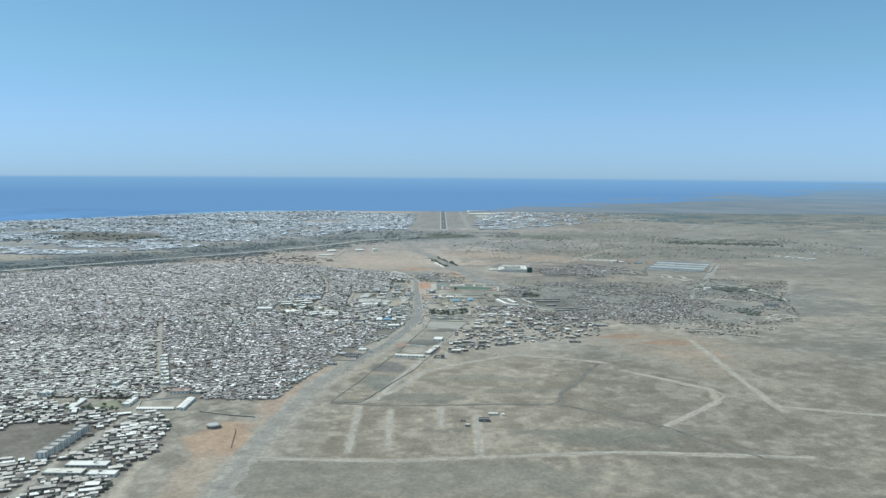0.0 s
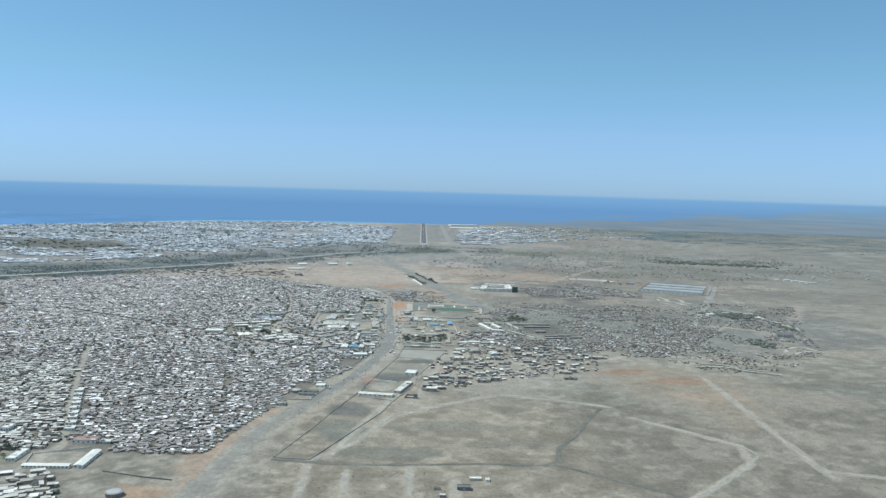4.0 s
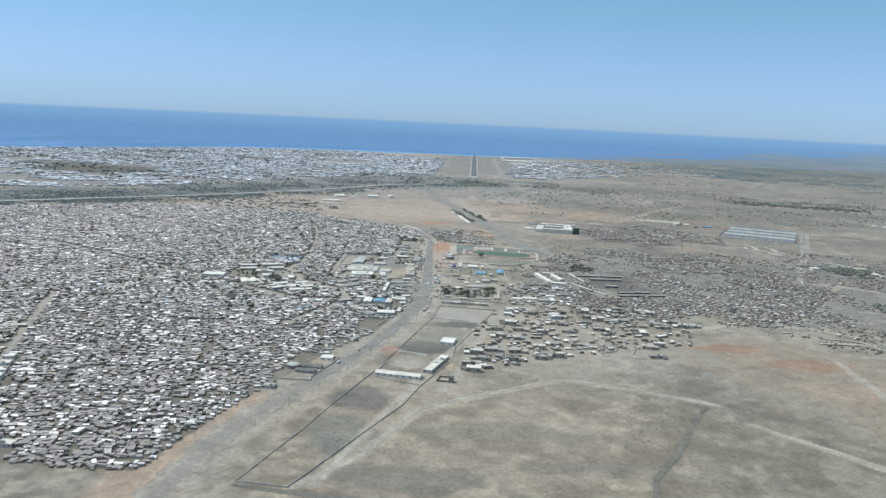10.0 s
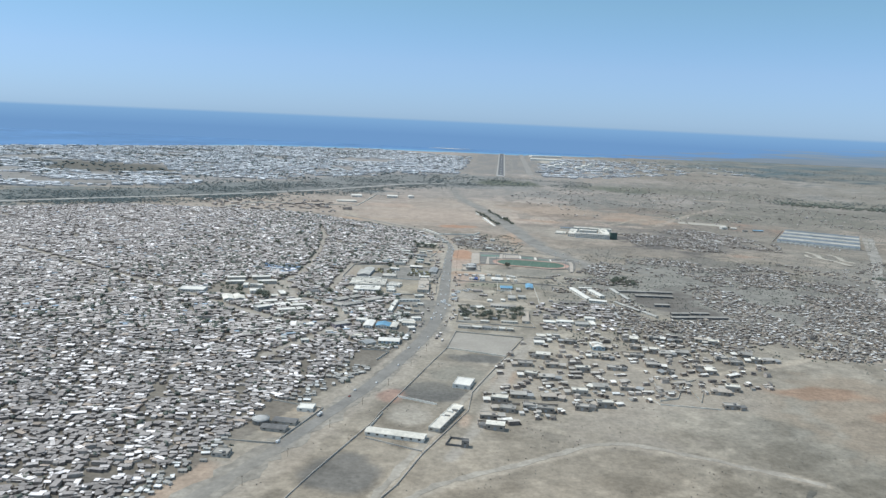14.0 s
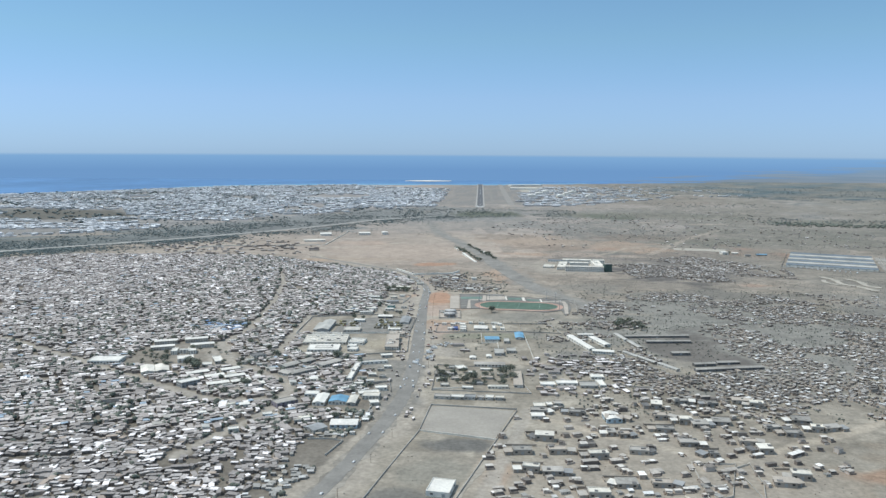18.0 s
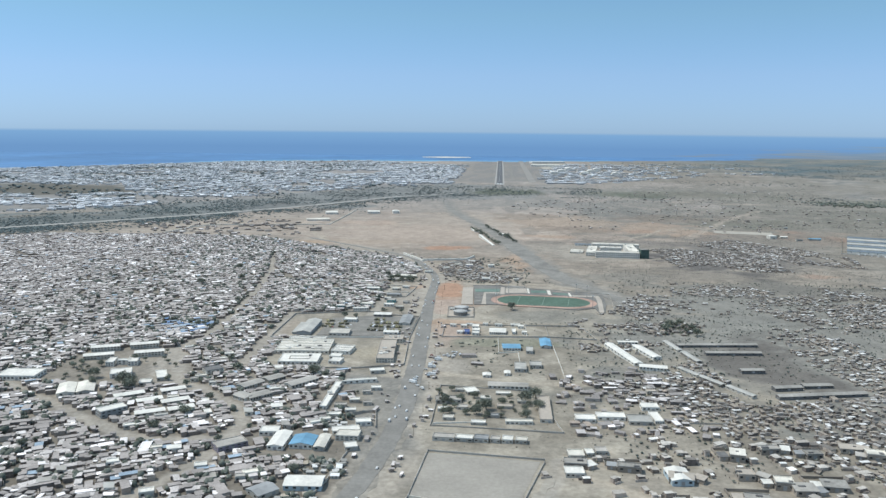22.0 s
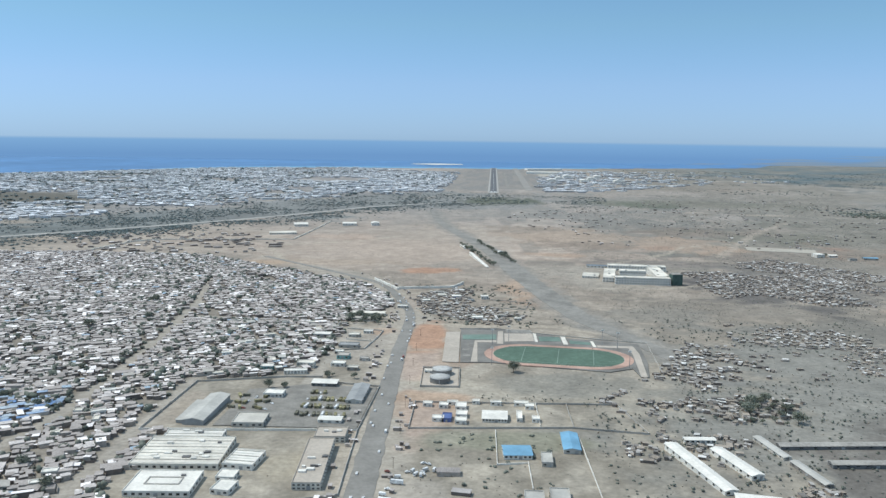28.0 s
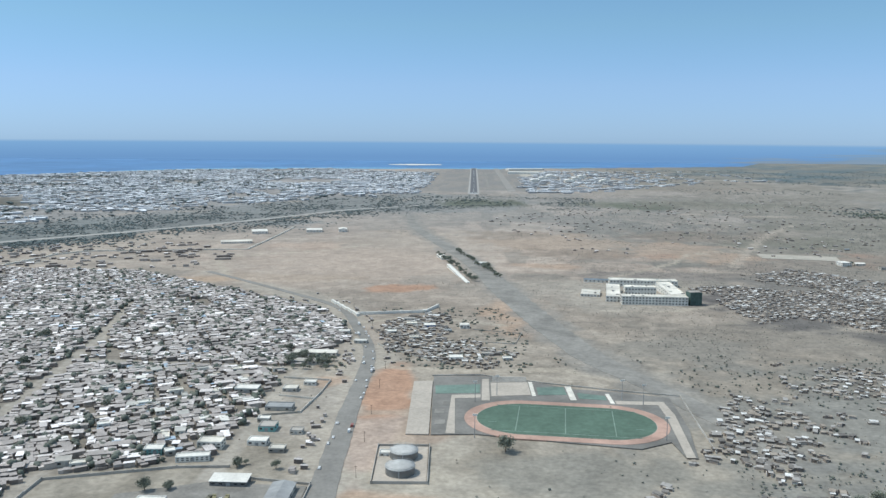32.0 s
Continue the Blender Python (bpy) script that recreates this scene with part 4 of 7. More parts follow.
def shrubs(name, x, y, size, label, tall=0.75, lumps=1, leaf=None):
    """Scrub and small trees seen from far: each a few ragged clumps of leaves."""
    n = len(x) * lumps
    x, y, size = (np.repeat(np.asarray(k), lumps) for k in (x, y, size))
    if lumps > 1:
        x, y = x + size * rng.normal(0, 0.28, n), y + size * rng.normal(0, 0.28, n)
        size = size * rng.uniform(0.45, 0.85, n)
    shape, sides = (ICO, ICO_FACES) if lumps > 1 else (OCTA, OCTA_FACES)
    v = shape[None] * (1 + 0.17 * rng.standard_normal((n, len(shape), 1)))
    a = rng.random(n) * 6.28
    c, s = np.cos(a)[:, None], np.sin(a)[:, None]
    vx, vy = v[:, :, 0] * c - v[:, :, 1] * s, v[:, :, 0] * s + v[:, :, 1] * c
    k = size[:, None] * 0.55
    lift = size * 0.42 * tall * rng.uniform(0.8, 1.5, n)
    verts = np.stack([x[:, None] + vx * k, y[:, None] + vy * k, (gz(y) - 0.25 + lift)[:, None] + v[:, :, 2] * k * tall], -1).reshape(-1, 3)
    faces = (np.arange(n)[:, None, None] * len(shape) + sides[None]).reshape(-1, 3)
    return tagged(new(name, mesh(name, verts, faces, leaf or M_LEAF, smooth=True)), label, "scrub", kind="stuff")


def car(kind):
    """A small vehicle with wheels; kind picks saloon, van, truck or bus."""
    l, w, h = {"car": (2.5, 1.1, 0.8), "van": (2.9, 1.15, 1.2), "truck": (4.6, 1.4, 1.6), "lorry": (4.2, 1.5, 1.5), "bus": (5.6, 1.45, 1.7)}[kind]
    ob = new({"car": "car", "van": "minibus", "truck": "truck", "lorry": "lorry", "bus": "bus"}[kind])
    p = Pile()
    if kind == "car":
        p.box(0, 0, 0.2, w, l, h * 0.5)
        p.add([(-w * .45, -l * .3, h * .5 + .2), (w * .45, -l * .3, h * .5 + .2), (w * .45, l * .25, h * .5 + .2), (-w * .45, l * .25, h * .5 + .2), (-w * .38, -l * .2, h + .15), (w * .38, -l * .2, h + .15), (w * .38, l * .1, h + .15), (-w * .38, l * .1, h + .15)], CLOSED)
    elif kind in ("truck", "lorry"):
        p.box(0, l * .36, 0.3, w, l * .26, h).box(0, -l * .14, 0.45, w, l * .7, h * 0.75)
    else:
        p.box(0, 0, 0.25, w, l, h * 0.45).box(0, -l * .02, 0.25 + h * .45, w * .94, l * .93, h * .5)
    part("body", p.done("body", [M_DRAB if kind == "lorry" else M_CAR]), ob)
    g = Pile().box(0, l * (.20 if kind == "car" else .47), h * .62 + (.25 if kind == "truck" else .1), w * .8, .12 if kind != "car" else l * .1, h * .25)
    part("windscreen", g.done("windscreen", [M_GLASS]), ob)
    wheel = shared(("wheel", kind), lambda: Pile().lathe(0, 0, [(0.01, -.08), (.24, -.08), (.24, .08), (.01, .08)], 10).done("wheel", [M_TYRE]))
    for sx in (-1, 1):
        for sy in (-.32, .32):
            o = part("wheel", wheel, ob)
            o.location, o.rotation_euler = (sx * w * .46, sy * l, .24), (0, math.pi / 2, 0)
    return ob


def small_house(kind):
    """A one-room house of the poor quarter: block walls, a sheet roof, door and window."""
    w, d, h, slope = ((4.6, 2.8, 1.35, 0.25), (3.4, 2.8, 1.45, -0.2), (6.0, 3.0, 1.35, 0.2), (3.0, 2.6, 1.25, 0.25), (4.4, 3.4, 1.6, 0.0), (5.2, 2.5, 1.25, -0.25))[kind]
    ob = new("small_house")
    part("wall", Pile().box(0, 0, -1.0, w, d, h + 1.0, faces=SIDES).done("wall", [M_SHACK_ONE]), ob)
    roof = Pile().many(np.zeros(1), np.zeros(1), np.array([h + abs(slope) / 2]), np.array([w + .5]), np.array([d + .5]), np.array([.12]), np.zeros(1), faces=CLOSED, tilt=np.array([slope]))
    part("roof", roof.done("roof", [M_TIN_ONE]), ob)
    o = part("door", door_mesh(0.6, 1.1, M_GREY_SHEET if kind % 2 else M_DARK_ROOF), ob)
    o.location = (w * 0.18, -d / 2, 0)
    o = part("window", window_mesh(0.6, 0.5), ob)
    o.location = (-w * 0.25, -d / 2, 0.55)
    return tagged(ob, "low block house with a weathered tin sheet roof", "house", "houses of the poor quarter")


# ---- the quarters: which ground is built on ----
LOTS = [  # kept free of small houses: outlines
    [(-96, 1100), (-76, 1098), (-66, 1143), (-94, 1143)],
    [(-137, 948), (-100, 948), (-88, 1014), (-128, 1022)], [(-385, 622), (-312, 622), (-312, 710), (-385, 710)], [(-300, 760), (-245, 760), (-245, 812), (-300, 812)],
    [(-90, 1296), (-58, 1296), (-58, 1346), (-90, 1346)], [(-284, 1298), (-240, 1292), (-200, 1306), (-198, 1322), (-222, 1392), (-284, 1380)], [(-105, 1195), (-58, 1195), (-58, 1232), (-105, 1232)], [(-96, 1650), (-76, 1650), (-76, 1690), (-96, 1690)],
]
FOOT = []  # ground taken by the larger buildings: middle, half sizes, heading


def open_ground(x, y):
    """True where a small house may stand."""
    ok = segment_distance(x, y, MAIN_ROAD) > np.where(y < 1030, 22, 12)
    for mx, my, hw, hd, yaw in FOOT:
        c, s = math.cos(yaw), math.sin(yaw)
        u, v = (x - mx) * c + (y - my) * s, (y - my) * c - (x - mx) * s
        ok &= ~((np.abs(u) < hw + 3.2) & (np.abs(v) < hd + 3.2))
    for s in STREETS:
        ok &= segment_distance(x, y, s) > 5.2
    for lot in LOTS:
        ok &= ~inside(x, y, lot)
    return ok


def plots(outline, dx, dy, turn, keep, jitter, lanes=0):
    """Plots in ragged rows over an outline; lanes leaves out a column now and then."""
    o = np.array(outline)
    cx, cy = o.mean(0)
    span = np.ptp(o, axis=0).max()
    u, v = np.meshgrid(np.arange(-span, span, dx), np.arange(-span, span, dy))
    col, row = np.round(u / dx).ravel(), np.round(v / dy).ravel()
    u, v = u.ravel() + (0 if lanes else (row % 2) * dx * 0.5), v.ravel()
    u, v = u + rng.normal(0, jitter * dx, len(u)), v + rng.normal(0, jitter * dy, len(v))
    c, s = math.cos(radians(turn)), math.sin(radians(turn))
    x, y = cx + u * c - v * s, cy + u * s + v * c
    m = inside(x, y, outline) & (rng.random(len(x)) < keep) & open_ground(x, y)
    if lanes:
        pick = lambda k, seed: np.random.default_rng(seed).random(4000)[(k + 2000).astype(int) % 4000]
        block = np.floor(v / (dy * lanes)), np.floor(u / (dx * lanes))
        m &= ~((pick(col + 37 * block[0], 3) < 0.9 / lanes) & (rng.random(len(x)) < 0.8)) & ~((pick(row + 53 * block[1], 4) < 0.5 / lanes) & (rng.random(len(x)) < 0.7))
    return x[m], y[m]


def quarter(name, x, y, dx, dy, height, turn, label, category, roof=None, wall=None, big=0.1, annex=0.45, fence=0.0, sway=6, crosswise=0.15):
    """Very many small houses of one quarter, joined, with their lean-tos and yard walls."""
    n = len(x)
    w = dx * np.clip(rng.lognormal(-0.42, 0.42, n), 0.3, 1.5)
    d = dy * rng.uniform(0.42, 0.82, n)
    large = rng.random(n) < big
    w[large] *= 1.5
    d[large] *= 1.25
    h = height * rng.uniform(0.7, 1.3, n)
    h[large] *= 1.25
    yaw = np.radians(turn + rng.normal(0, sway, n)) + (rng.random(n) < crosswise) * math.pi / 2
    z = gz(y) - 0.6
    p = Pile()

    def rows(x, y, z, w, d, h, yaw):
        tilt = rng.uniform(-0.35, 0.35, len(x)) * np.minimum(1, d / 3)
        p.many(x, y, z, w, d, h + 0.6, yaw, 1)
        p.many(x, y, z + h + 0.6 + np.abs(tilt) / 2, w + 0.3, d + 0.3, np.full(len(x), 0.1), yaw, 0, faces=CLOSED[:5], tilt=tilt)

    rows(x, y, z, w, d, h, yaw)
    c, s = np.cos(yaw), np.sin(yaw)
    for share in (annex, annex * 0.6):
        m = rng.random(n) < share
        k = m.sum()
        ox, oy = rng.choice((-1, 1), k) * (w[m] * 0.5 + dx * 0.14), rng.normal(0, 0.3, k) * d[m]
        rows(x[m] + c[m] * ox - s[m] * oy, y[m] + s[m] * ox + c[m] * oy, z[m], dx * rng.uniform(0.22, 0.5, k), d[m] * rng.uniform(0.45, 0.9, k), h[m] * rng.uniform(0.55, 0.9, k), yaw[m] + rng.normal(0, 0.06, k))
    if fence:
        m = rng.random(n) < fence
        k = m.sum()
        off = dy * 0.5 * rng.choice((-1, 1), k)
        p.many(x[m] - s[m] * off, y[m] + c[m] * off, z[m], dx * rng.uniform(0.6, 1.3, k), np.full(k, 0.22), np.full(k, 1.45), yaw[m], 1, faces=CLOSED[:5])
        p.many(x[m] + c[m] * w[m] * 0.6, y[m] + s[m] * w[m] * 0.6, z[m], np.full(k, 0.22), dy * rng.uniform(0.5, 1.1, k), np.full(k, 1.4), yaw[m], 1, faces=CLOSED[:5])
    return tagged(new(name, p.done(name, [roof or M_TIN, wall or M_SHACK])), label, category, kind="stuff")

# ---- walled lots beside the road ----
W = "grey block wall round an open lot"
boundary_wall([(-112, 790), (-91, 865), (-78, 921), (-59, 993), (-57, 1008), (-50, 1040), (-26, 1160), (-22, 1212)], 0.9, W)
boundary_wall([(-112, 789), (-83, 786), (-33, 915), (-24, 954), (-2, 1023), (-1, 1058), (36, 1203)], 0.9, W)
boundary_wall([(-50, 1040), (-23, 1030)], 2.0, "white wall round a depot yard", material=M_WHITE)
boundary_wall([(-59, 985), (-55, 1009)], 1.6, "white wall round a depot yard", material=M_CREAM)
boundary_wall([(-59, 970), (-25, 957)], 1.1, W)
boundary_wall([(-26, 1160), (21, 1147)], 1.4, "pale wall between two lots", material=M_CREAM)
boundary_wall([(-22, 1212), (36, 1206)], 1.2, W)
slab("levelled_lot", [(-23.5, 1210), (34, 1204), (21, 1149), (-25.5, 1161)], M_LOT, -0.18, "smooth tan levelled lot between walls", "earth lot")
building("storage_shed", (-60, 974), (-25, 969), 8, 3.0, "long white shed with a low pale sheet roof", "shed", "gable", M_WHITE, M_CREAM, windows=7, side_windows=1)
building("depot", (-24, 987), (-17, 985), 44, 3.0, "long low white depot with a pale flat roof", "depot", "flat", M_WALL, M_CREAM, windows=2, side_windows=8, clutter=5)
building("warehouse", (-15, 1066), (-3, 1064), 17, 3.2, "small white warehouse with a bright flat roof", "warehouse", "flat", M_WHITE, M_WHITE, windows=2, side_windows=2)
boundary_wall([(-3, 967), (-12, 968), (-10, 978), (-3, 977)], 2.2, "broken brown pen wall beside a block house", material=M_DARK_ROOF)
building("watch_house", (-3, 966), (1, 966), 4, 5.4, "narrow brown two-storey block house on bare ground", "house", "flat", M_SHACK_ONE, M_DARK_ROOF, rows=2, windows=1, side_windows=1)
# water tank compound across the road
boundary_wall([(-143, 953), (-108, 953), (-93, 1010), (-131, 1019)], 1.2, "pale wall round a tank compound", material=M_WALL)


def water_tank(x, y, r, h, label):
    ob = thing("water_tank", x, y, float(gz(y)), 0, label, "tank")
    part("shell", Pile().lathe(0, 0, [(r, -0.8), (r, h), (r * 0.98, h + 0.1)], 32).done("shell", [M_TANK]), ob)
    part("roof", Pile().lathe(0, 0, [(r * 1.03, h), (r * 1.03, h + 0.15), (r * 0.5, h + r * 0.09), (0.02, h + r * 0.12)], 32).done("roof", [M_TANK_TOP], True), ob)
    part("railing", Pile().lathe(0, 0, [(r, h + 0.75), (r, h + 0.82), (r * 0.98, h + 0.82), (r * 0.98, h + 0.75)], 32).done("railing", [M_GREY_SHEET]), ob)
    for k in range(12):
        a = k * math.pi / 6
        part("post", shared("post", lambda: Pile().box(0, 0, 0, .08, .08, .8).done("post", [M_GREY_SHEET])), ob).location = (math.cos(a) * r * 0.99, math.sin(a) * r * 0.99, h)
    part("ladder", Pile().box(0, -r - .15, 0, .5, .08, h).done("ladder", [M_GREY_SHEET]), ob)
    return ob


M_TANK_TOP = mat("pale_tank_roof", (0.44, 0.43, 0.41), 0.75, grain=0.14, scale=0.5)
water_tank(-124, 981, 5.2, 2.6, "low dark round water tank in a walled yard")
building("pump_house", (-121, 970), (-106, 969), 7, 2.2, "low grey pump house with a sheet roof", "shed", "gable", M_WALL, M_DARK_ROOF, windows=3, side_windows=1)
building("pump_house", (-117, 981), (-103, 980), 7, 2.2, "low grey pump house with a sheet roof", "shed", "gable", M_WALL, M_DARK_ROOF, windows=3, side_windows=1)
building("guard_house", (-108, 1003), (-98, 1003), 9, 2.4, "pale guard house beside the tank yard", "house", "flat", M_WHITE, M_WHITE, windows=2, side_windows=1)
# first slope: tank, long school and huts
water_tank(-206, 706, 6.0, 2.4, "low dark round water tank on red earth")
boundary_wall([(-176, 652), (-184, 698)], 1.0, "low brown wall on red earth", material=M_DARK_ROOF)
building("school_block", (-294, 754), (-259, 755), 6, 2.6, "long white single-storey school block", "school", "gable", M_WHITE, M_WHITE, windows=12, side_windows=1)
building("school_hall", (-256, 756), (-249, 756), 36, 3.2, "white school hall with a bright sheet roof", "school", "gable", M_WHITE, M_WHITE, windows=2, side_windows=6)
building("school_block", (-356, 750), (-329, 751), 6, 2.8, "pale school block among dark trees", "school", "gable", M_WHITE, M_WHITE, windows=8, side_windows=1)
building("school_block", (-362, 756), (-355, 756), 30, 2.8, "side wing of a school among dark trees", "school", "gable", M_WALL, M_WHITE, windows=2, side_windows=6)
boundary_wall([(-295, 761), (-301, 786), (-262, 803)], 1.3, "tan wall round a school yard", material=M_CREAM)
boundary_wall([(-232, 751), (-200, 741), (-176, 736)], 1.0, "low broken brown wall on bare earth", material=M_DARK_ROOF)
for x, y, w, dp, h, wl, rf, lb in ((-282, 812, 20, 12, 3.4, M_WHITE, M_RUST, "white hall with a rust-red roof by the street"), (-259, 812, 9, 7, 2.6, M_WALL, M_CREAM, "block house with a pale flat roof"), (-313, 768, 7, 24, 3.0, M_WHITE, M_WHITE, "narrow white hall beside a street"), (-292, 604, 32, 10, 2.8, M_WALL, M_WHITE, "long pale flat-roofed store"), (-302, 588, 30, 10, 2.8, M_WALL, M_CREAM, "long pale flat-roofed store"), (-268, 586, 22, 9, 2.6, M_WHITE, M_WHITE, "white flat-roofed store at the edge of bare ground"), (-410, 800, 12, 10, 4.6, M_WHITE, M_WHITE, "white three-storey block with a flat roof"), (-352, 836, 7, 12, 5.0, M_WHITE, M_WHITE, "narrow white tower block"), (-136, 931, 9, 8, 2.6, M_WALL, M_PLINTH, "brown flat-roofed block on bare earth")):
    building("block_house", (x, y), (x + w, y), dp, h, lb, "house", "flat", wl, rf, windows=max(3, w // 4), side_windows=3, clutter=2)
for i in range(9):
    building("row_shop", (-301 - i * 5.2, 842 + i * 14.5), (-293 - i * 5.2, 844 + i * 14.5), 9, 2.4 + 0.5 * (i % 3), "white flat-roofed shop beside a street", "shop", "flat", M_WHITE, (M_WHITE, M_CREAM, M_WHITE)[i % 3], windows=3, side_windows=3, group="shops of the street", clutter=1)
building("ruin", (33, 728), (43, 728), 6, 2.6, "dark roofless stone hut on the open plain", "hut", "flat", M_DARK_ROOF, M_DARK_ROOF, windows=1, side_windows=1)
for x, y, w, dp, wl, rf, lb in ((43, 748, 9, 4, M_WALL, M_CREAM, "roofless pale stone pen on the open plain"), (55, 746, 3, 4, M_WHITE, M_WHITE, "tiny white hut on the open plain"), (20, 714, 4, 3, M_MUD, M_WHITE, "tiny brown hut on the open plain"), (16, 728, 5, 2, M_MUD, M_MUD, "low brown rubble hut on the open plain")):
    building("plain_hut", (x, y), (x + w, y), dp, 1.8, lb, "hut", "flat", wl, rf, windows=1, side_windows=1, group="huts on the open plain")
# apartment blocks
for x0, x1, y0, y1, n in ((-319, -316, 620, 686, 8),):
    for i in range(n):
        k = i / (n - 1)
        building("apartment_block", (x0 + (x1 - x0) * k - 4, y0 + (y1 - y0) * k), (x0 + (x1 - x0) * k + 4, y0 + (y1 - y0) * k), 7, 8.0, "pale four-storey apartment block with flat roof", "apartment block", "flat", M_WHITE, M_PLINTH, rows=4, windows=2, side_windows=2, group="apartment blocks")

# ---- the factory and yards beside the road ----
boundary_wall([(-166, 1428), (-80, 1436), (-58, 1438)], 1.5, "pale block wall north of a factory", material=M_WHITE)
boundary_wall([(-53, 1362), (-58, 1438), (-58, 1514), (-83, 1518)], 1.4, "grey wall along the main road")
boundary_wall([(-166, 1428), (-168, 1512), (-118, 1528), (-96, 1530)], 1.4, "grey wall between yard and quarter")
boundary_wall([(-146, 1346), (-85, 1350), (-53, 1362)], 1.3, "grey wall south of a factory")
FACTORY = []
FACTORY.append(building("factory_hall", (-149, 1380), (-110, 1383), 33, 3.4, "wide cream factory hall with patched flat roof", "factory", "flat", M_CREAM, M_CREAM, windows=12, side_windows=8, clutter=14))
FACTORY.append(building("factory_hall", (-148, 1415), (-120, 1417), 9, 3.0, "narrow white rear hall of a factory", "factory", "flat", M_WHITE, M_WHITE, windows=8, side_windows=2, clutter=3))
FACTORY.append(building("factory_hall", (-139, 1353), (-112, 1355), 21, 3.0, "white factory hall with dark framed roof light", "factory", "flat", M_WHITE, M_WHITE, windows=9, side_windows=5, clutter=1))
FACTORY.append(building("factory_shed", (-109, 1385), (-95, 1384), 17, 3.0, "white ribbed-roof factory shed", "shed", "flat", M_WHITE, M_WHITE, windows=4, side_windows=3))



def roof_ribs(ob, w, depth, z, n, along=True, frame_only=False):
    """Raised seams or a framed roof light on a flat roof."""
    roof = [c for c in ob.children if c.name.startswith("roof")][0]
    p = Pile()
    if frame_only:
        for sy in (-1, 1):
            p.box(0, sy * depth * 0.16, z, w * 0.52, 0.5, 0.35).box(sy * w * 0.26, 0, z, 0.5, depth * 0.32 + 0.5, 0.34)
        part("roof_light_frame", p.done("roof_light_frame", [M_ROOF_RIB]), roof)
        return
    for k in range(n):
        part("roof_rib", Pile().box(0, ((k + 0.5) / n - 0.5) * depth, z, w * 0.96, 0.35, 0.22).done("roof_rib", [M_ROOF_RIB if k % 2 else M_WHITE]), roof)


roof_ribs(FACTORY[0], 39, 33, 3.4 * 0.7 + 0.05, 9)
roof_ribs(FACTORY[1], 28, 9, 2.15, 4)
roof_ribs(FACTORY[2], 27, 21, 2.15, 1, frame_only=True)
roof_ribs(FACTORY[3], 14, 17, 2.15, 6)
building("store", (-105, 1359), (-97, 1358), 10, 2.6, "small white store with flat roof", "store", "flat", M_WHITE, M_WHITE, windows=3, side_windows=2)
building("store", (-107, 1371), (-99, 1371), 8, 2.6, "small white store with flat roof", "store", "flat", M_WHITE, M_WHITE, windows=3, side_windows=2)
building("office_building", (-73, 1366), (-61, 1367), 50, 4.4, "long cream two-storey office building by the road", "office building", "flat", M_CREAM, M_TILE, rows=2, windows=6, side_windows=14, clutter=8)
building("office_building", (-76, 1420), (-61, 1421), 13, 4.0, "cream rear wing of an office building", "office building", "flat", M_CREAM, M_TILE, rows=2, windows=6, side_windows=4, clutter=3)
slab("vehicle_yard", [(-132, 1438), (-59, 1441), (-59, 1512), (-100, 1514), (-132, 1500)], M_YARD, 0.16, "grey oil-stained vehicle yard", "yard")
building("great_shed", (-148, 1438), (-137, 1438), 42, 3.8, "tall grey sheet-metal shed with pitched roof", "shed", "gable", M_GREY_SHEET, M_PALE_SHEET, windows=0, side_windows=0)
building("lean_to", (-152, 1440), (-148.4, 1440), 30, 2.4, "grey lean-to along a tall shed", "shed", "mono", M_GREY_SHEET, M_PALE_SHEET, windows=1, side_windows=0)
building("workshop", (-122, 1437), (-106, 1438), 15, 3.0, "brown workshop with flat roof in a vehicle yard", "workshop", "flat", M_WALL, M_WALL, windows=5, side_windows=3)
building("yard_office", (-120, 1486), (-109, 1486), 8, 3.2, "white yard office with arched front", "office", "flat", M_WHITE, M_WHITE, windows=5, side_windows=2)
# solid dark walls stand for the open front
building("open_shed", (-98, 1510), (-83, 1510), 7, 3.0, "open-fronted white shed with flat roof", "shed", "mono", M_DARK_ROOF, M_WHITE, windows=5, side_windows=1)
building("workshop", (-72, 1480), (-63, 1480), 30, 3.0, "grey workshop with sheet roof beside the road wall", "workshop", "gable", M_WALL, M_GREY_SHEET, windows=2, side_windows=5)
building("store", (-80, 1447), (-68, 1447), 6, 2.6, "white store beside parked trucks", "store", "gable", M_WHITE, M_WHITE, windows=3, side_windows=1)
for a, b in (((-133, 1274), (-123, 1285)), ((-143, 1294), (-134, 1307)), ((-132, 1309), (-124, 1319)), ((-115, 1300), (-102, 1317)), ((-145, 1279), (-136, 1273))):
    building("long_block", a, b, 8, 3.6, "long grey barrack block with pitched sheet roof", "barrack", "gable", M_WALL, M_PLINTH, windows=8, side_windows=1, group="long grey blocks")
building("narrow_white_house", (-90, 1267), (-86, 1267), 46, 2.6, "narrow white house along a yard wall", "house", "flat", M_WHITE, M_WHITE, windows=2, side_windows=6, clutter=3)
building("yard_range", (-86, 1314), (-65, 1321), 3.5, 2.6, "narrow white range closing a yard", "house", "flat", M_WHITE, M_WHITE, windows=6, side_windows=1)
building("roadside_shop", (-72, 1338), (-63, 1341), 6, 2.8, "small white shop by the main road", "shop", "flat", M_WALL, M_WHITE, windows=3, side_windows=1)
building("long_shed", (-74, 1228), (-60, 1232), 7, 2.6, "long pale shed by the main road", "shed", "flat", M_CREAM, M_WHITE, windows=5, side_windows=1)
boundary_wall([(-85, 1249), (-64, 1264), (-57, 1266), (-53, 1241)], 1.8, "grey wall round a rubble yard")
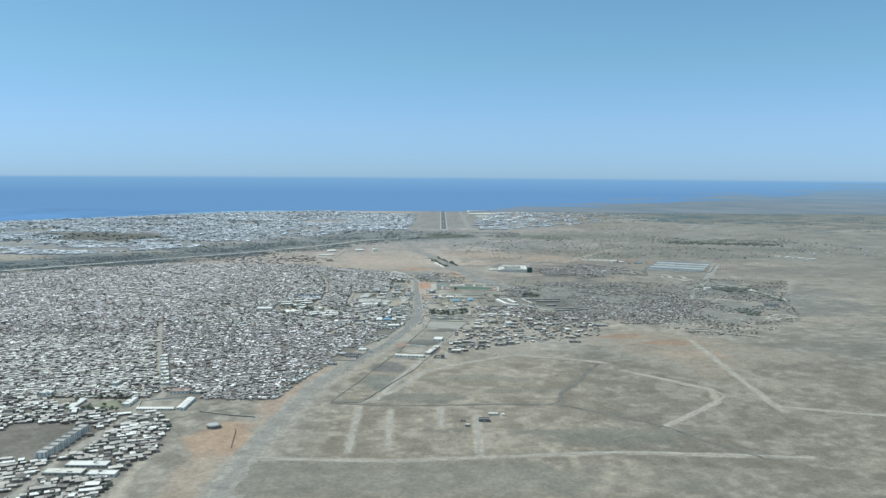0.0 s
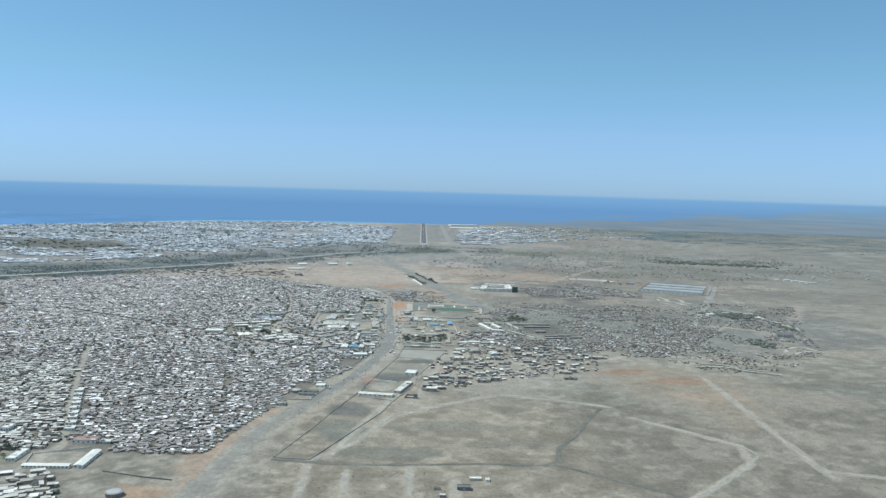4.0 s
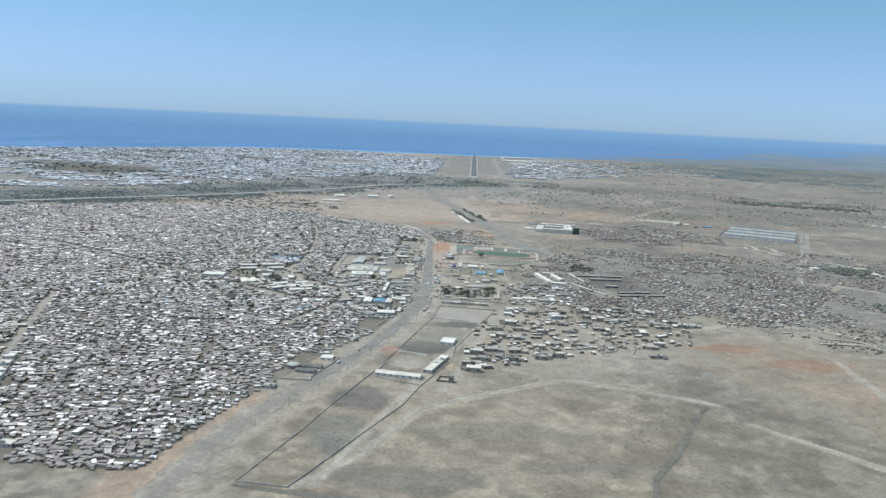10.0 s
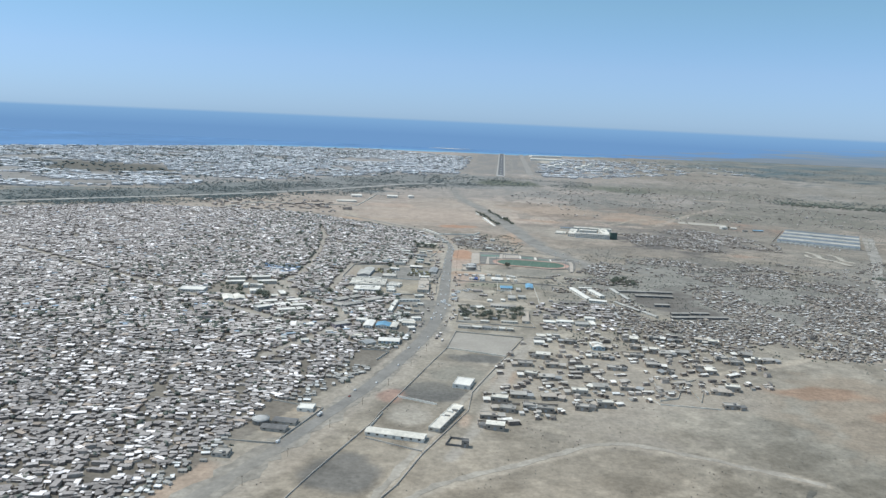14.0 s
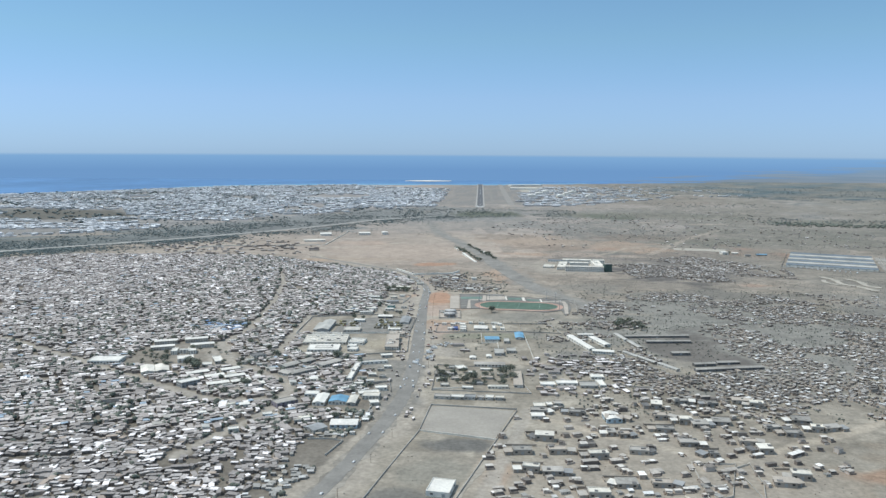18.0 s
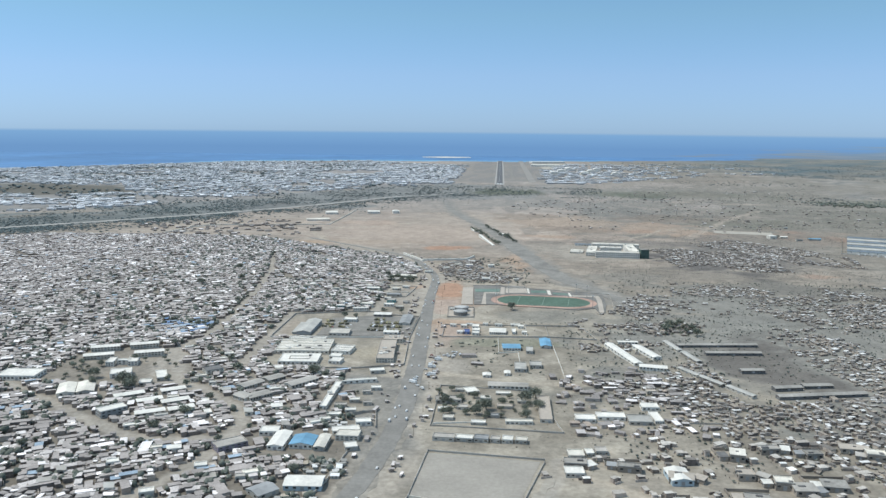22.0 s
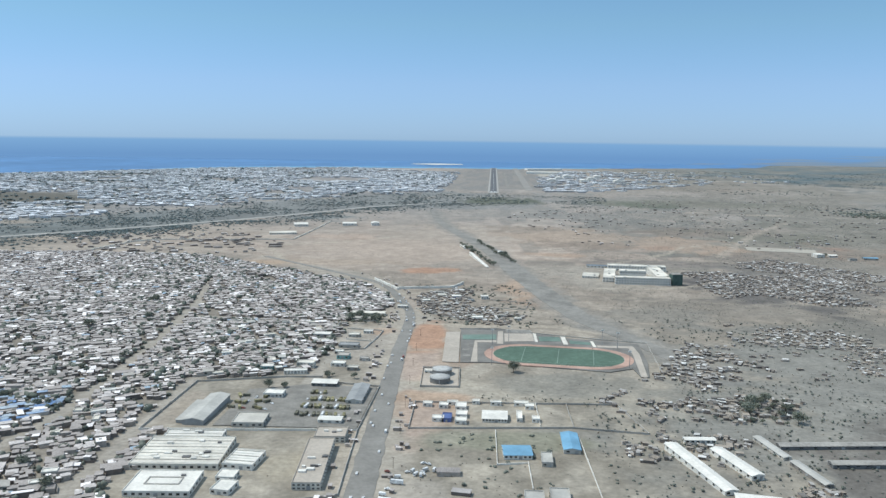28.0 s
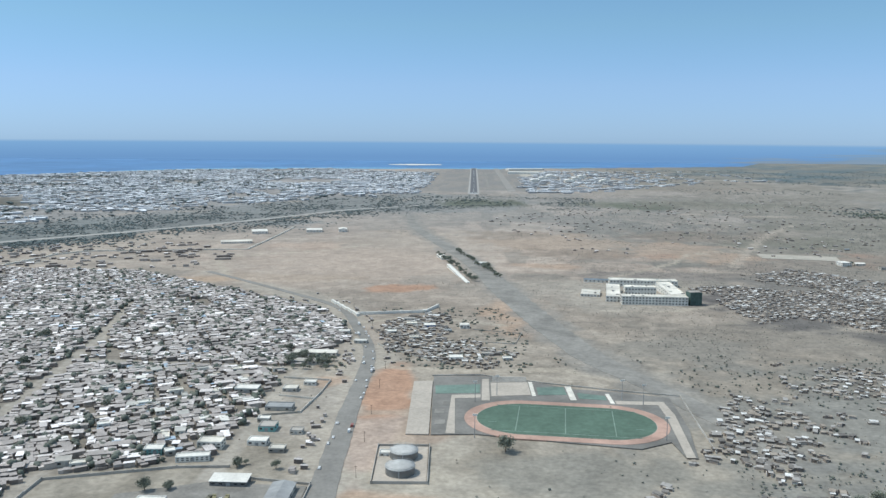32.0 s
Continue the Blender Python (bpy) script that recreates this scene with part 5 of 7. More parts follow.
for x, y, w, dp in ((-70, 1296, 5, 4), (-66, 1304, 6, 4), (-66, 1276, 5, 4), (-83, 1254, 8, 4), (-74, 1262, 6, 4), (-82, 1270, 7, 4), (-75, 1280, 6, 4)):
    building("yard_hut", (x, y), (x + w, y + 1), dp, 2.0, "small pale hut in a rubble yard", "hut", "flat", M_WALL, (M_WHITE, M_PLINTH)[w % 2], windows=2, side_windows=1, group="huts of the rubble yard")
building("white_house", (-112, 1223), (-102, 1224), 8, 3.0, "white house beside a blue-roofed hall", "house", "flat", M_WHITE, M_WHITE, windows=4, side_windows=2)
building("white_house", (-64, 1242), (-56, 1244), 6, 2.8, "small white house by the main road", "house", "flat", M_WHITE, M_WHITE, windows=3, side_windows=1)
building("white_house", (-63, 1207), (-57, 1209), 7, 2.6, "small white house by the main road", "house", "flat", M_WALL, M_WHITE, windows=2, side_windows=1)
boundary_wall([(-92, 1141), (-80, 1142), (-70, 1139), (-76, 1116)], 1.3, "brown wall round a yard by the road", material=M_WALL)
boundary_wall([(-70, 1148), (-65, 1171), (-64, 1185), (-62, 1206)], 1.3, "brown wall along the main road", material=M_WALL)
# blue-roofed hall and neighbours
building("blue_hall", (-92, 1208), (-80, 1208), 13, 3.0, "hall with a bright blue sheet roof", "hall", "gable", M_WHITE, M_BLUE, windows=5, side_windows=2)
building("white_hall", (-102.5, 1205), (-94.5, 1205), 20, 3.2, "white hall with pale pitched sheet roof", "hall", "gable", M_WHITE, M_WHITE, windows=3, side_windows=3)
building("tan_hall", (-79, 1206), (-73.5, 1206), 17, 3.0, "narrow hall with a tan roof", "hall", "gable", M_WALL, M_CREAM, windows=2, side_windows=3)
building("cream_house", (-71, 1221), (-59, 1221), 9, 3.4, "cream two-storey house by the road", "house", "flat", M_CREAM, M_CREAM, rows=2, windows=5, side_windows=2)
building("purple_block", (-125, 1198), (-113, 1208), 9, 4.0, "dull purple-grey two-storey block", "house", "flat", M_PURPLE, M_PLINTH, rows=2, windows=5, side_windows=2)
building("white_shed", (-82, 1161), (-65, 1162), 11, 3.0, "white shed with pale blue wall", "shed", "gable", M_PALE_BLUE, M_WHITE, windows=5, side_windows=2)
building("grey_shed", (-90, 1150), (-83, 1158), 10, 2.8, "grey shed with dull sheet roof", "shed", "gable", M_WALL, M_GREY_SHEET, windows=2, side_windows=2)
# school and market deeper in the quarter
building("market_hall", (-306, 1298), (-281, 1300), 16, 4.0, "long white market hall with flat roof", "market", "flat", M_WHITE, M_WHITE, windows=10, side_windows=4)
for a, b in (((-280, 1369), (-262, 1376)), ((-256, 1380), (-238, 1388)), ((-243, 1359), (-225, 1367)), ((-274, 1347), (-256, 1355))):
    building("classroom_block", a, b, 7, 4.2, "long two-storey classroom block with pale roof", "school", "gable", M_WALL, M_WHITE, rows=2, windows=9, side_windows=1, group="classroom blocks")
for a, b, dp in (((-252, 1335), (-247, 1336), 12), ((-238, 1338), (-232, 1340), 13), ((-246, 1340), (-238, 1342), 4), ((-236, 1309), (-224, 1314), 12)):
    building("school_office", a, b, dp, 4.0, "white two-storey wing of a school court", "school", "flat", M_WHITE, M_WHITE, rows=2, windows=3, side_windows=2, group="white school court")
building("school_hall", (-204, 1307), (-198, 1310), 17, 3.0, "long hall with a bright white roof", "hall", "flat", M_WALL, M_WHITE, windows=3, side_windows=3)
building("store", (-211, 1296), (-204, 1298), 8, 2.8, "store with a bright flat roof", "store", "flat", M_WALL, M_WHITE, windows=2, side_windows=1)
building("grey_block", (-206, 1239), (-196, 1250), 8, 5.0, "grey three-storey block with white roof", "house", "flat", M_GREY_SHEET, M_WHITE, rows=2, windows=5, side_windows=3)
building("walled_house", (-177, 1322), (-168, 1329), 10, 4.4, "grey two-storey house with a dark flat roof", "house", "flat", M_CREAM, M_DARK_ROOF, rows=2, windows=4, side_windows=3)
for a, b in (((-250, 1271), (-241, 1275)), ((-240, 1275), (-231, 1279))):
    building("roofed_market", a, b, 20, 2.8, "market shed with pale corrugated roof", "market", "gable", M_WALL, M_CREAM, windows=2, side_windows=3)
for a, b in (((-213, 1269), (-199, 1279)), ((-196, 1262), (-184, 1270)), ((-181, 1262), (-168, 1271)), ((-190, 1282), (-178, 1290)), ((-172, 1250), (-160, 1258)), ((-188, 1242), (-174, 1250))):
    building("row_house", a, b, 4.5, 2.6, "long row house with a bright sheet roof", "house", "mono", M_WALL, M_WHITE, windows=5, side_windows=1, group="bright row houses")
building("teal_house", (-138, 1541), (-130, 1542), 6, 3.4, "two-storey house with turquoise walls", "house", "flat", M_TEAL, M_WHITE, rows=2, windows=4, side_windows=3)
building("teal_house", (-96, 1575), (-88, 1575), 8, 3.2, "house with turquoise walls by a lane", "house", "flat", M_TEAL, M_PLINTH, windows=3, side_windows=2)
building("cream_house", (-117, 1550), (-106, 1550), 7, 4.4, "cream two-storey house by a lane", "house", "flat", M_CREAM, M_CREAM, rows=2, windows=5, side_windows=2)
building("white_house", (-121, 1534), (-107, 1537), 5, 2.6, "white two-storey house with flat roof", "house", "flat", M_WHITE, M_WHITE, rows=2, windows=7, side_windows=2)
building("grey_hall", (-126, 1636), (-113, 1636), 8, 3.2, "grey hall with pale roof", "hall", "flat", M_WALL, M_WHITE, windows=5, side_windows=2)
building("long_roof_house", (-112, 1722), (-84, 1722), 8, 3.2, "long cream building with a pale roof among trees", "house", "gable", M_CREAM, M_CREAM, windows=9, side_windows=2)
building("long_roof_house", (-106, 1700), (-88, 1700), 7, 3.0, "long grey building among dark trees", "house", "gable", M_WALL, M_PLINTH, windows=7, side_windows=2)

# ---- compounds east of the road ----
building("blue_roof_house", (15, 1408), (28, 1409), 12, 2.8, "small office with bright blue sheet roof and veranda", "house", "gable", M_WHITE, M_BLUE, windows=6, side_windows=2)
building("blue_roof_house", (43, 1418), (51, 1418), 22, 2.8, "tall shed with bright blue sheet roof", "shed", "gable", M_PALE_SHEET, M_BLUE, windows=2, side_windows=3)
building("cabin", (32, 1401), (37, 1401), 12, 2.6, "grey cabin with flat roof", "cabin", "flat", M_WALL, M_PALE_SHEET, windows=2, side_windows=2)
building("grey_villa", (23, 1353), (31, 1353), 16, 3.2, "pale grey villa with flat roof", "house", "flat", M_PALE_SHEET, M_PALE_SHEET, rows=1, windows=4, side_windows=3)
building("grey_villa", (33.5, 1363), (41.5, 1363), 10, 3.0, "pale grey villa with flat roof", "house", "flat", M_PALE_SHEET, M_PALE_SHEET, windows=4, side_windows=2)
building("white_cabin", (16, 1344), (20, 1344), 6, 2.4, "small white cabin beside a lane", "cabin", "gable", M_WHITE, M_WHITE, windows=2, side_windows=1)
building("white_cabin", (2, 1338), (7, 1338), 6, 2.4, "small white cabin beside a lane", "cabin", "gable", M_WHITE, M_WHITE, windows=2, side_windows=1)
boundary_wall([(11, 1445), (12, 1401), (26, 1404), (27, 1376)], 0.9, "low pale wall round a blue-roofed office", material=M_WHITE)
boundary_wall([(52, 1440), (55, 1364), (56, 1330)], 1.1, "long pale boundary wall", material=M_WHITE)
boundary_wall([(-33, 1444), (51, 1453), (88, 1448), (78, 1494), (33, 1491), (-34, 1487), (-33, 1444)], 1.2, "grey wall round a row of compounds")
boundary_wall([(34, 1455), (33, 1491)], 1.1, "pale dividing wall", material=M_WHITE)
boundary_wall([(51, 1453), (50, 1491)], 1.1, "grey dividing wall")
for x, y, w, d in ((-11, 1476, 6, 8), (-10, 1463, 6, 7), (-10, 1453, 6, 6), (21, 1486, 8, 4), (27, 1481, 5, 5), (22, 1460, 3, 12), (-22, 1456, 6, 5), (-29, 1480, 5, 4), (8, 1486, 6, 3), (-2, 1487, 4, 3), (-20, 1478, 5, 5), (30, 1460, 4, 5), (-16, 1484, 6, 3)):
    building("white_cabin", (x, y), (x + w, y), d, 2.3, "white site cabin in a walled compound", "cabin", "flat", M_WHITE, M_WHITE, windows=2, side_windows=1, group="site cabins")
building("long_cabin", (4, 1458), (17, 1458), 13, 2.6, "long white cabin block with dark veranda", "cabin", "gable", M_WHITE, M_WHITE, windows=8, side_windows=2)
building("blue_cabin", (-17, 1456), (-12, 1456), 9, 2.2, "dull blue container store", "container", "flat", M_NAVY, M_NAVY, windows=0, side_windows=0)
# yard with trees south of the compounds
boundary_wall([(-24, 1247), (48, 1243), (34, 1312), (-24, 1318), (-24, 1247)], 1.2, "grey wall round a yard with trees")
building("old_villa", (-24, 1283), (-9, 1285), 8, 3.0, "grey villa among dark trees", "house", "flat", M_WALL, M_PLINTH, windows=5, side_windows=2)
building("old_villa", (-6, 1300), (1, 1303), 9, 3.0, "grey villa with pale roof", "house", "flat", M_WALL, M_WHITE, windows=3, side_windows=2)
building("pale_block", (6, 1315), (31, 1315), 8, 3.0, "long block with pale grey roof", "house", "gable", M_WHITE, M_PLINTH, windows=9, side_windows=2)
building("tan_block", (17, 1253), (32, 1254), 4, 2.2, "long low tan block with flat roof", "house", "flat", M_CREAM, M_CREAM, windows=6, side_windows=1)
for x0, x1, dp, rf in ((-21, -9.5, 6, M_PLINTH), (-9, 0, 5, M_WHITE), (0.5, 8, 6, M_GREY_SHEET), (9, 14, 5, M_PLINTH), (15, 20.5, 6, M_WHITE), (22, 28, 5, M_CREAM)):
    building("shop", (x0, 1226), (x1, 1225.5), dp, 2.4, "small block shop in a row along a lane", "shop", "flat", M_WALL, rf, windows=3, side_windows=1, group="shops along the lane")
boundary_wall([(-23, 1250), (1, 1254)], 1.2, "white picket-like wall before dark trees", material=M_WHITE)
building("large_store", (36, 1258), (43, 1258), 40, 2.6, "long narrow grey store with a tan flat roof", "store", "flat", M_WALL, M_TILE, windows=2, side_windows=8)
for x, y, w, dp, h, wl, rf in ((56, 1260, 11, 8, 2.6, M_WHITE, M_WHITE), (68, 1265, 16, 8, 2.6, M_WHITE, M_WHITE), (85, 1259, 13, 11, 2.8, M_WALL, M_PALE_SHEET), (96, 1284, 10, 8, 2.6, M_WHITE, M_WHITE), (99.5, 1262, 5, 15, 2.4, M_WHITE, M_WHITE), (48, 1208, 8, 8, 2.6, M_WALL, M_CREAM), (57, 1212, 4, 6, 2.4, M_WALL, M_WHITE), (62, 1215, 6, 6, 2.4, M_WALL, M_PLINTH), (45, 1187, 9, 8, 2.6, M_WALL, M_WHITE), (104, 1315, 6, 5, 2.2, M_WALL, M_TILE)):
    building("row_house", (x, y), (x + w, y + 0.5), dp, h, "pale flat-roofed row house on bare ground", "house", "flat", wl, rf, windows=4, side_windows=2, group="row houses")
building("bright_shed", (93, 1183), (103, 1184), 14, 3.4, "shed with a bright white pitched roof", "shed", "gable", M_PALE_BLUE, M_WHITE, windows=3, side_windows=2)
boundary_wall([(116, 1293), (147, 1296), (142, 1266), (113, 1264), (116, 1293)], 1.2, "grey wall round a bare lot")
for a, b in (((138, 1446), (144, 1420)), ((145, 1415), (151, 1390)), ((144, 1353), (154, 1336)), ((156, 1333), (167, 1314)), ((134, 1372), (143, 1355))):
    building("long_hut", a, b, 4, 2.0, "long low hut with a pale sheet roof", "hut", "gable", M_SHACK_ONE, M_PALE_SHEET, windows=5, side_windows=1, group="long huts")
# white school court and dark barracks on the plain
building("white_wing", (106, 1378), (112, 1379.7), 53, 3.0, "long white school wing with sheet roof", "school", "gable", M_WHITE, M_WHITE, windows=2, side_windows=9)
building("white_wing", (122, 1395), (128, 1397), 32, 3.0, "long white school wing with sheet roof", "school", "gable", M_WHITE, M_WHITE, windows=2, side_windows=6)
building("white_wing", (108, 1369), (126, 1366), 7, 3.0, "white front wing of a school", "school", "gable", M_WHITE, M_WHITE, windows=8, side_windows=2)
building("white_wing", (103, 1437), (118, 1438), 4, 2.6, "narrow white rear wing of a school", "school", "gable", M_WHITE, M_WHITE, windows=6, side_windows=1)
# dark walls: the shade of an open front put into the wall colour
for a, b in (((147, 1433), (208, 1440)), ((163, 1412), (204, 1416)), ((176, 1368), (192, 1370)), ((186, 1330), (204, 1334)), ((206, 1337), (225, 1340)), ((183, 1313), (240, 1325))):
    building("barrack", a, b, 5, 2.6, "long low open barrack with a dull brown roof", "barrack", "gable", M_DARK_ROOF, M_ROOF_RIB, windows=9, side_windows=1, group="long barracks")

# ---- stadium ----
def oval(cx, cy, a, b, n=48):
    """Outline of a running track, turned a little: straights and half circles."""
    s = a - b
    pts = []
    for i in range(n + 1):
        t = -math.pi / 2 + math.pi * i / n
        pts.append((cx + s + b * math.cos(t), cy + b * math.sin(t)))
    for i in range(n + 1):
        t = math.pi / 2 + math.pi * i / n
        pts.append((cx - s + b * math.cos(t), cy + b * math.sin(t)))
    c, w = math.cos(radians(-6)), math.sin(radians(-6))
    return [(cx + (x - cx) * c - (y - cy) * w, cy + (x - cx) * w + (y - cy) * c) for x, y in pts]


CX, CY = 53.5, 1599
stadium = thing("stadium", CX, CY, float(gz(CY)), 0, "sports ground with a red running track round green turf", "stadium")
TAN = M_CREAM


def ground_patch(name, pts, material, lift, label=""):
    return slab(name, pts, material, lift, label, "", parent=stadium)


ground_patch("forecourt", [(-13, 1575), (8, 1577), (42, 1570), (84, 1562), (100, 1572), (102, 1552), (107, 1552), (113, 1592), (115, 1642), (87, 1651), (65, 1655), (38, 1670), (11, 1679), (-17, 1676)], M_PAVE, 0.30, "dark grey paved surround")
ground_patch("track", oval(CX, CY, 51, 30), M_TRACK, 0.42, "worn red running track")
ground_patch("kerb", oval(CX, CY, 44.9, 24.3), M_TILE, 0.47)
ground_patch("turf", oval(CX, CY, 44.6, 24.0), M_TURF, 0.53, "green pitch")
def turned(x0, x1, y0, y1):
    """A strip of the pitch, turned with it."""
    c, w = math.cos(radians(-6)), math.sin(radians(-6))
    return [(CX + x * c - y * w, CY + x * w + y * c) for x, y in ((x0, y0), (x1, y0), (x1, y1), (x0, y1))]


for k in (-24, 0, 24):
    ground_patch("pitch_line", turned(k - .25, k + .25, -20, 20), M_FAINT, 0.57)
for k in (-20, 20):
    ground_patch("pitch_line", turned(-36, 36, k - .25, k + .25), M_FAINT, 0.57)
for k in (-38, 34):
    ground_patch("pitch_line", turned(k, k + 4, -8, -7.6), M_FAINT, 0.57)
ground_patch("plaza", [(-25, 1575), (-14, 1575), (-17, 1667), (-28, 1665)], M_TILE, 0.38, "tan paved plaza strip")
ground_patch("court", [(-14, 1641), (10.5, 1644), (11, 1661), (-15, 1657)], M_COURT, 0.40, "green hard court")
ground_patch("path", [(-6, 1577), (-1.5, 1577), (-3, 1633), (11, 1635), (11, 1641), (-5, 1639)], M_TILE, 0.42, "pale path round a paved square")
ground_patch("terrace", [(11.5, 1630), (16, 1630), (16, 1673), (12, 1672)], M_TILE, 0.44, "pale stepped terrace")
ground_patch("court", [(17, 1638), (39, 1642), (38.5, 1667), (17, 1665)], M_TILE, 0.40, "tan hard court")
ground_patch("court", [(43, 1642), (59, 1644), (58.5, 1659), (43, 1657)], M_COURT, 0.40, "green hard court")
ground_patch("court", [(65, 1637), (80, 1635), (80, 1643), (65, 1648)], M_COURT, 0.40, "green hard court")
ground_patch("walkway", [(84, 1634), (110, 1634), (111, 1612), (106, 1552), (102, 1552), (106, 1609), (106, 1628), (84, 1628)], M_TILE, 0.42, "pale paved walkway")
for x, y0, y1, w in ((39.5, 1640, 1668, 2.2), (60, 1634, 1660, 3.4), (81, 1629, 1647, 2.2)):
    ground_patch("path", [(x, y0), (x + w, y0), (x + w - .5, y1), (x - .5, y1)], M_CREAM, 0.43)
for x, y in ((-13, 1607), (-9, 1620), (-12, 1590)):
    ground_patch("paved_square", [(x, y), (x + 5, y + .4), (x + 5, y + 7), (x, y + 7)], M_GREY_GRAVEL, 0.36)
part_z = float(gz(1672)) - float(gz(CY))
for i in range(5):
    part("bench_step", Pile().box(28 - CX, 1668 + i * 1.2 - CY, part_z, 20, 1.2, .4 + .35 * i).done("bench_step", [M_PLINTH]), stadium)
boundary_wall([(-18, 1679), (11, 1682), (48, 1667), (87, 1655), (122, 1646), (117, 1560)], 1.0, "low grey wall round the sports ground")
for x, y in ((8, 1628), (98, 1628), (8, 1572), (98, 1574), (20, 1640), (88, 1636)):
    mast = thing("floodlight_mast", x, y, float(gz(y)), 0, "tall thin grey floodlight mast", "mast", "floodlight masts")
    p = Pile()
    limb(p, (0, 0, 0), (0, 0, 11), 0.22, 0.10)
    part("pole", p.done("pole", [M_GREY_SHEET]), mast)
    part("lamp_head", Pile().box(0, 0, 11, 2.2, .3, .9).done("lamp_head", [M_WHITE]), mast)
# twin tanks
boundary_wall([(-34, 1517), (-11, 1518), (-12.5, 1560), (-36, 1559), (-34, 1517)], 1.6, "grey wall round two steel tanks")
slab("tank_yard", [(-33.5, 1518), (-11.5, 1519), (-13, 1559), (-35.5, 1558)], M_TILE, 0.2, "concrete yard of two tanks", "yard")
for y in (1528, 1546):
    water_tank(-23, y, 6.2, 3.4, "squat steel tank with a pale domed roof")
building("pump_house", (-34, 1546), (-29, 1546), 4, 2.2, "white pump house by the tanks", "shed", "flat", M_WHITE, M_WHITE, windows=2, side_windows=1)

# ---- on the plain ----
hospital = "white colonnaded block of a large hospital"
building("hospital_wing", (140, 1933), (199, 1931), 12, 10.5, hospital, "hospital", "flat", M_WHITE, M_CREAM, rows=3, windows=20, side_windows=6, clutter=6)
building("hospital_wing", (128, 1948), (141, 1946), 64, 8.0, "white side wing of a large hospital", "hospital", "flat", M_WHITE, M_CREAM, rows=2, windows=4, side_windows=9, clutter=6)
building("hospital_wing", (190, 1952), (204, 1952), 74, 8.5, "white side wing of a large hospital", "hospital", "flat", M_WHITE, M_CREAM, rows=2, windows=4, side_windows=9, clutter=6)
building("hospital_wing", (146, 2040), (215, 2036), 14, 9.0, "white rear wing of a large hospital", "hospital", "flat", M_WHITE, M_CREAM, rows=2, windows=20, side_windows=3, clutter=6)
building("hospital_wing", (152, 1985), (182, 1984), 12, 11.0, "white middle wing of a large hospital", "hospital", "flat", M_WHITE, M_CREAM, rows=2, windows=10, side_windows=3, clutter=4)
building("netted_tower", (201, 1932), (212, 1934), 10, 17.0, "unfinished tower wrapped in dark green netting", "tower", "flat", M_NET, M_PLINTH, windows=0, side_windows=0, door=False)
building("blue_annex", (123, 2066), (158, 2062), 9, 3.4, "annex with dull blue sheet roof", "annex", "gable", M_WHITE, M_SHED_BLUE, windows=8, side_windows=2)
building("low_annex", (108, 1975), (126, 1972), 26, 3.0, "low white annex on bare ground", "annex", "flat", M_WHITE, M_CREAM, windows=6, side_windows=4, clutter=3)
for i in range(7):
    x0, y0 = 516 + i * 13, 2040 + i * 32
    building("blue_shed", (x0, y0), (x0 + 126, y0 - 52), 15, 4.5, ("long shed with dull blue sheet roof", "long shed with pale grey sheet roof")[i % 2], "shed", "gable", M_WHITE, (M_SHED_BLUE, M_PALE_SHEET)[i % 2], windows=12, side_windows=1, group="blue sheds on the plain")
boundary_wall([(598, 2262), (505, 2032), (650, 1965), (745, 2205)], 2.4, "grey wall round the blue sheds")
for pts, w in (([(519, 1905), (523, 1860), (516, 1830), (528, 1795), (534, 1756)], 9), ([(546, 1884), (552, 1850), (543, 1815), (552, 1790)], 8), ([(508, 1868), (500, 1840), (508, 1815)], 7)):
    strip("earth_bank", pts, w, M_SANDY, 0.5, "pale wavy bank of dug earth on the plain", "earth bank", wander=0.25)
for x, y, w, dp, rf, lb in ((524, 2212, 20, 8, M_BLUE, "low shed with a blue roof on a building site"), (486, 2236, 12, 9, M_WHITE, "white site house on red earth"), (500, 2200, 10, 7, M_DARK_ROOF, "dark site store on red earth")):
    building("site_shed", (x, y), (x + w, y), dp, 3.6, lb, "shed", "gable", M_WALL, rf, windows=3, side_windows=1)
# ruined compound, walled lot and earth banks on the eastern plain
boundary_wall([(536, 1635), (580, 1686), (620, 1645), (612, 1570), (618, 1520), (621, 1454)], 3.4, "broken pale wall round a ruined compound", thick=0.6, material=M_CREAM)
boundary_wall([(515, 1567), (548, 1545), (595, 1561), (607, 1500)], 3.0, "broken pale wall round a ruined compound", thick=0.6, material=M_WALL)
boundary_wall([(353, 1432), (364, 1400), (411, 1400), (437, 1450), (398, 1461), (353, 1432)], 2.2, "low brown wall round a bare lot", material=M_MUD)
building("gate_house", (524, 1606), (537, 1609), 10, 4.6, "white gate house of a ruined compound", "house", "flat", M_WHITE, M_WHITE, windows=3, side_windows=2)
for x, y, w, dp in ((545, 1628, 12, 6), (562, 1642, 14, 6), (584, 1640, 10, 7), (560, 1600, 16, 5), (588, 1606, 10, 6), (600, 1580, 8, 12), (602, 1540, 7, 14), (608, 1490, 6, 16), (552, 1572, 14, 5)):
    building("ruined_house", (x, y), (x + w, y - 2), dp, 3.0, "brown roofless-looking block house among dark bushes", "house", "flat", M_MUD, (M_DARK_ROOF, M_WALL, M_CREAM)[(x + y) % 3], windows=3, side_windows=2, group="houses of a ruined compound")
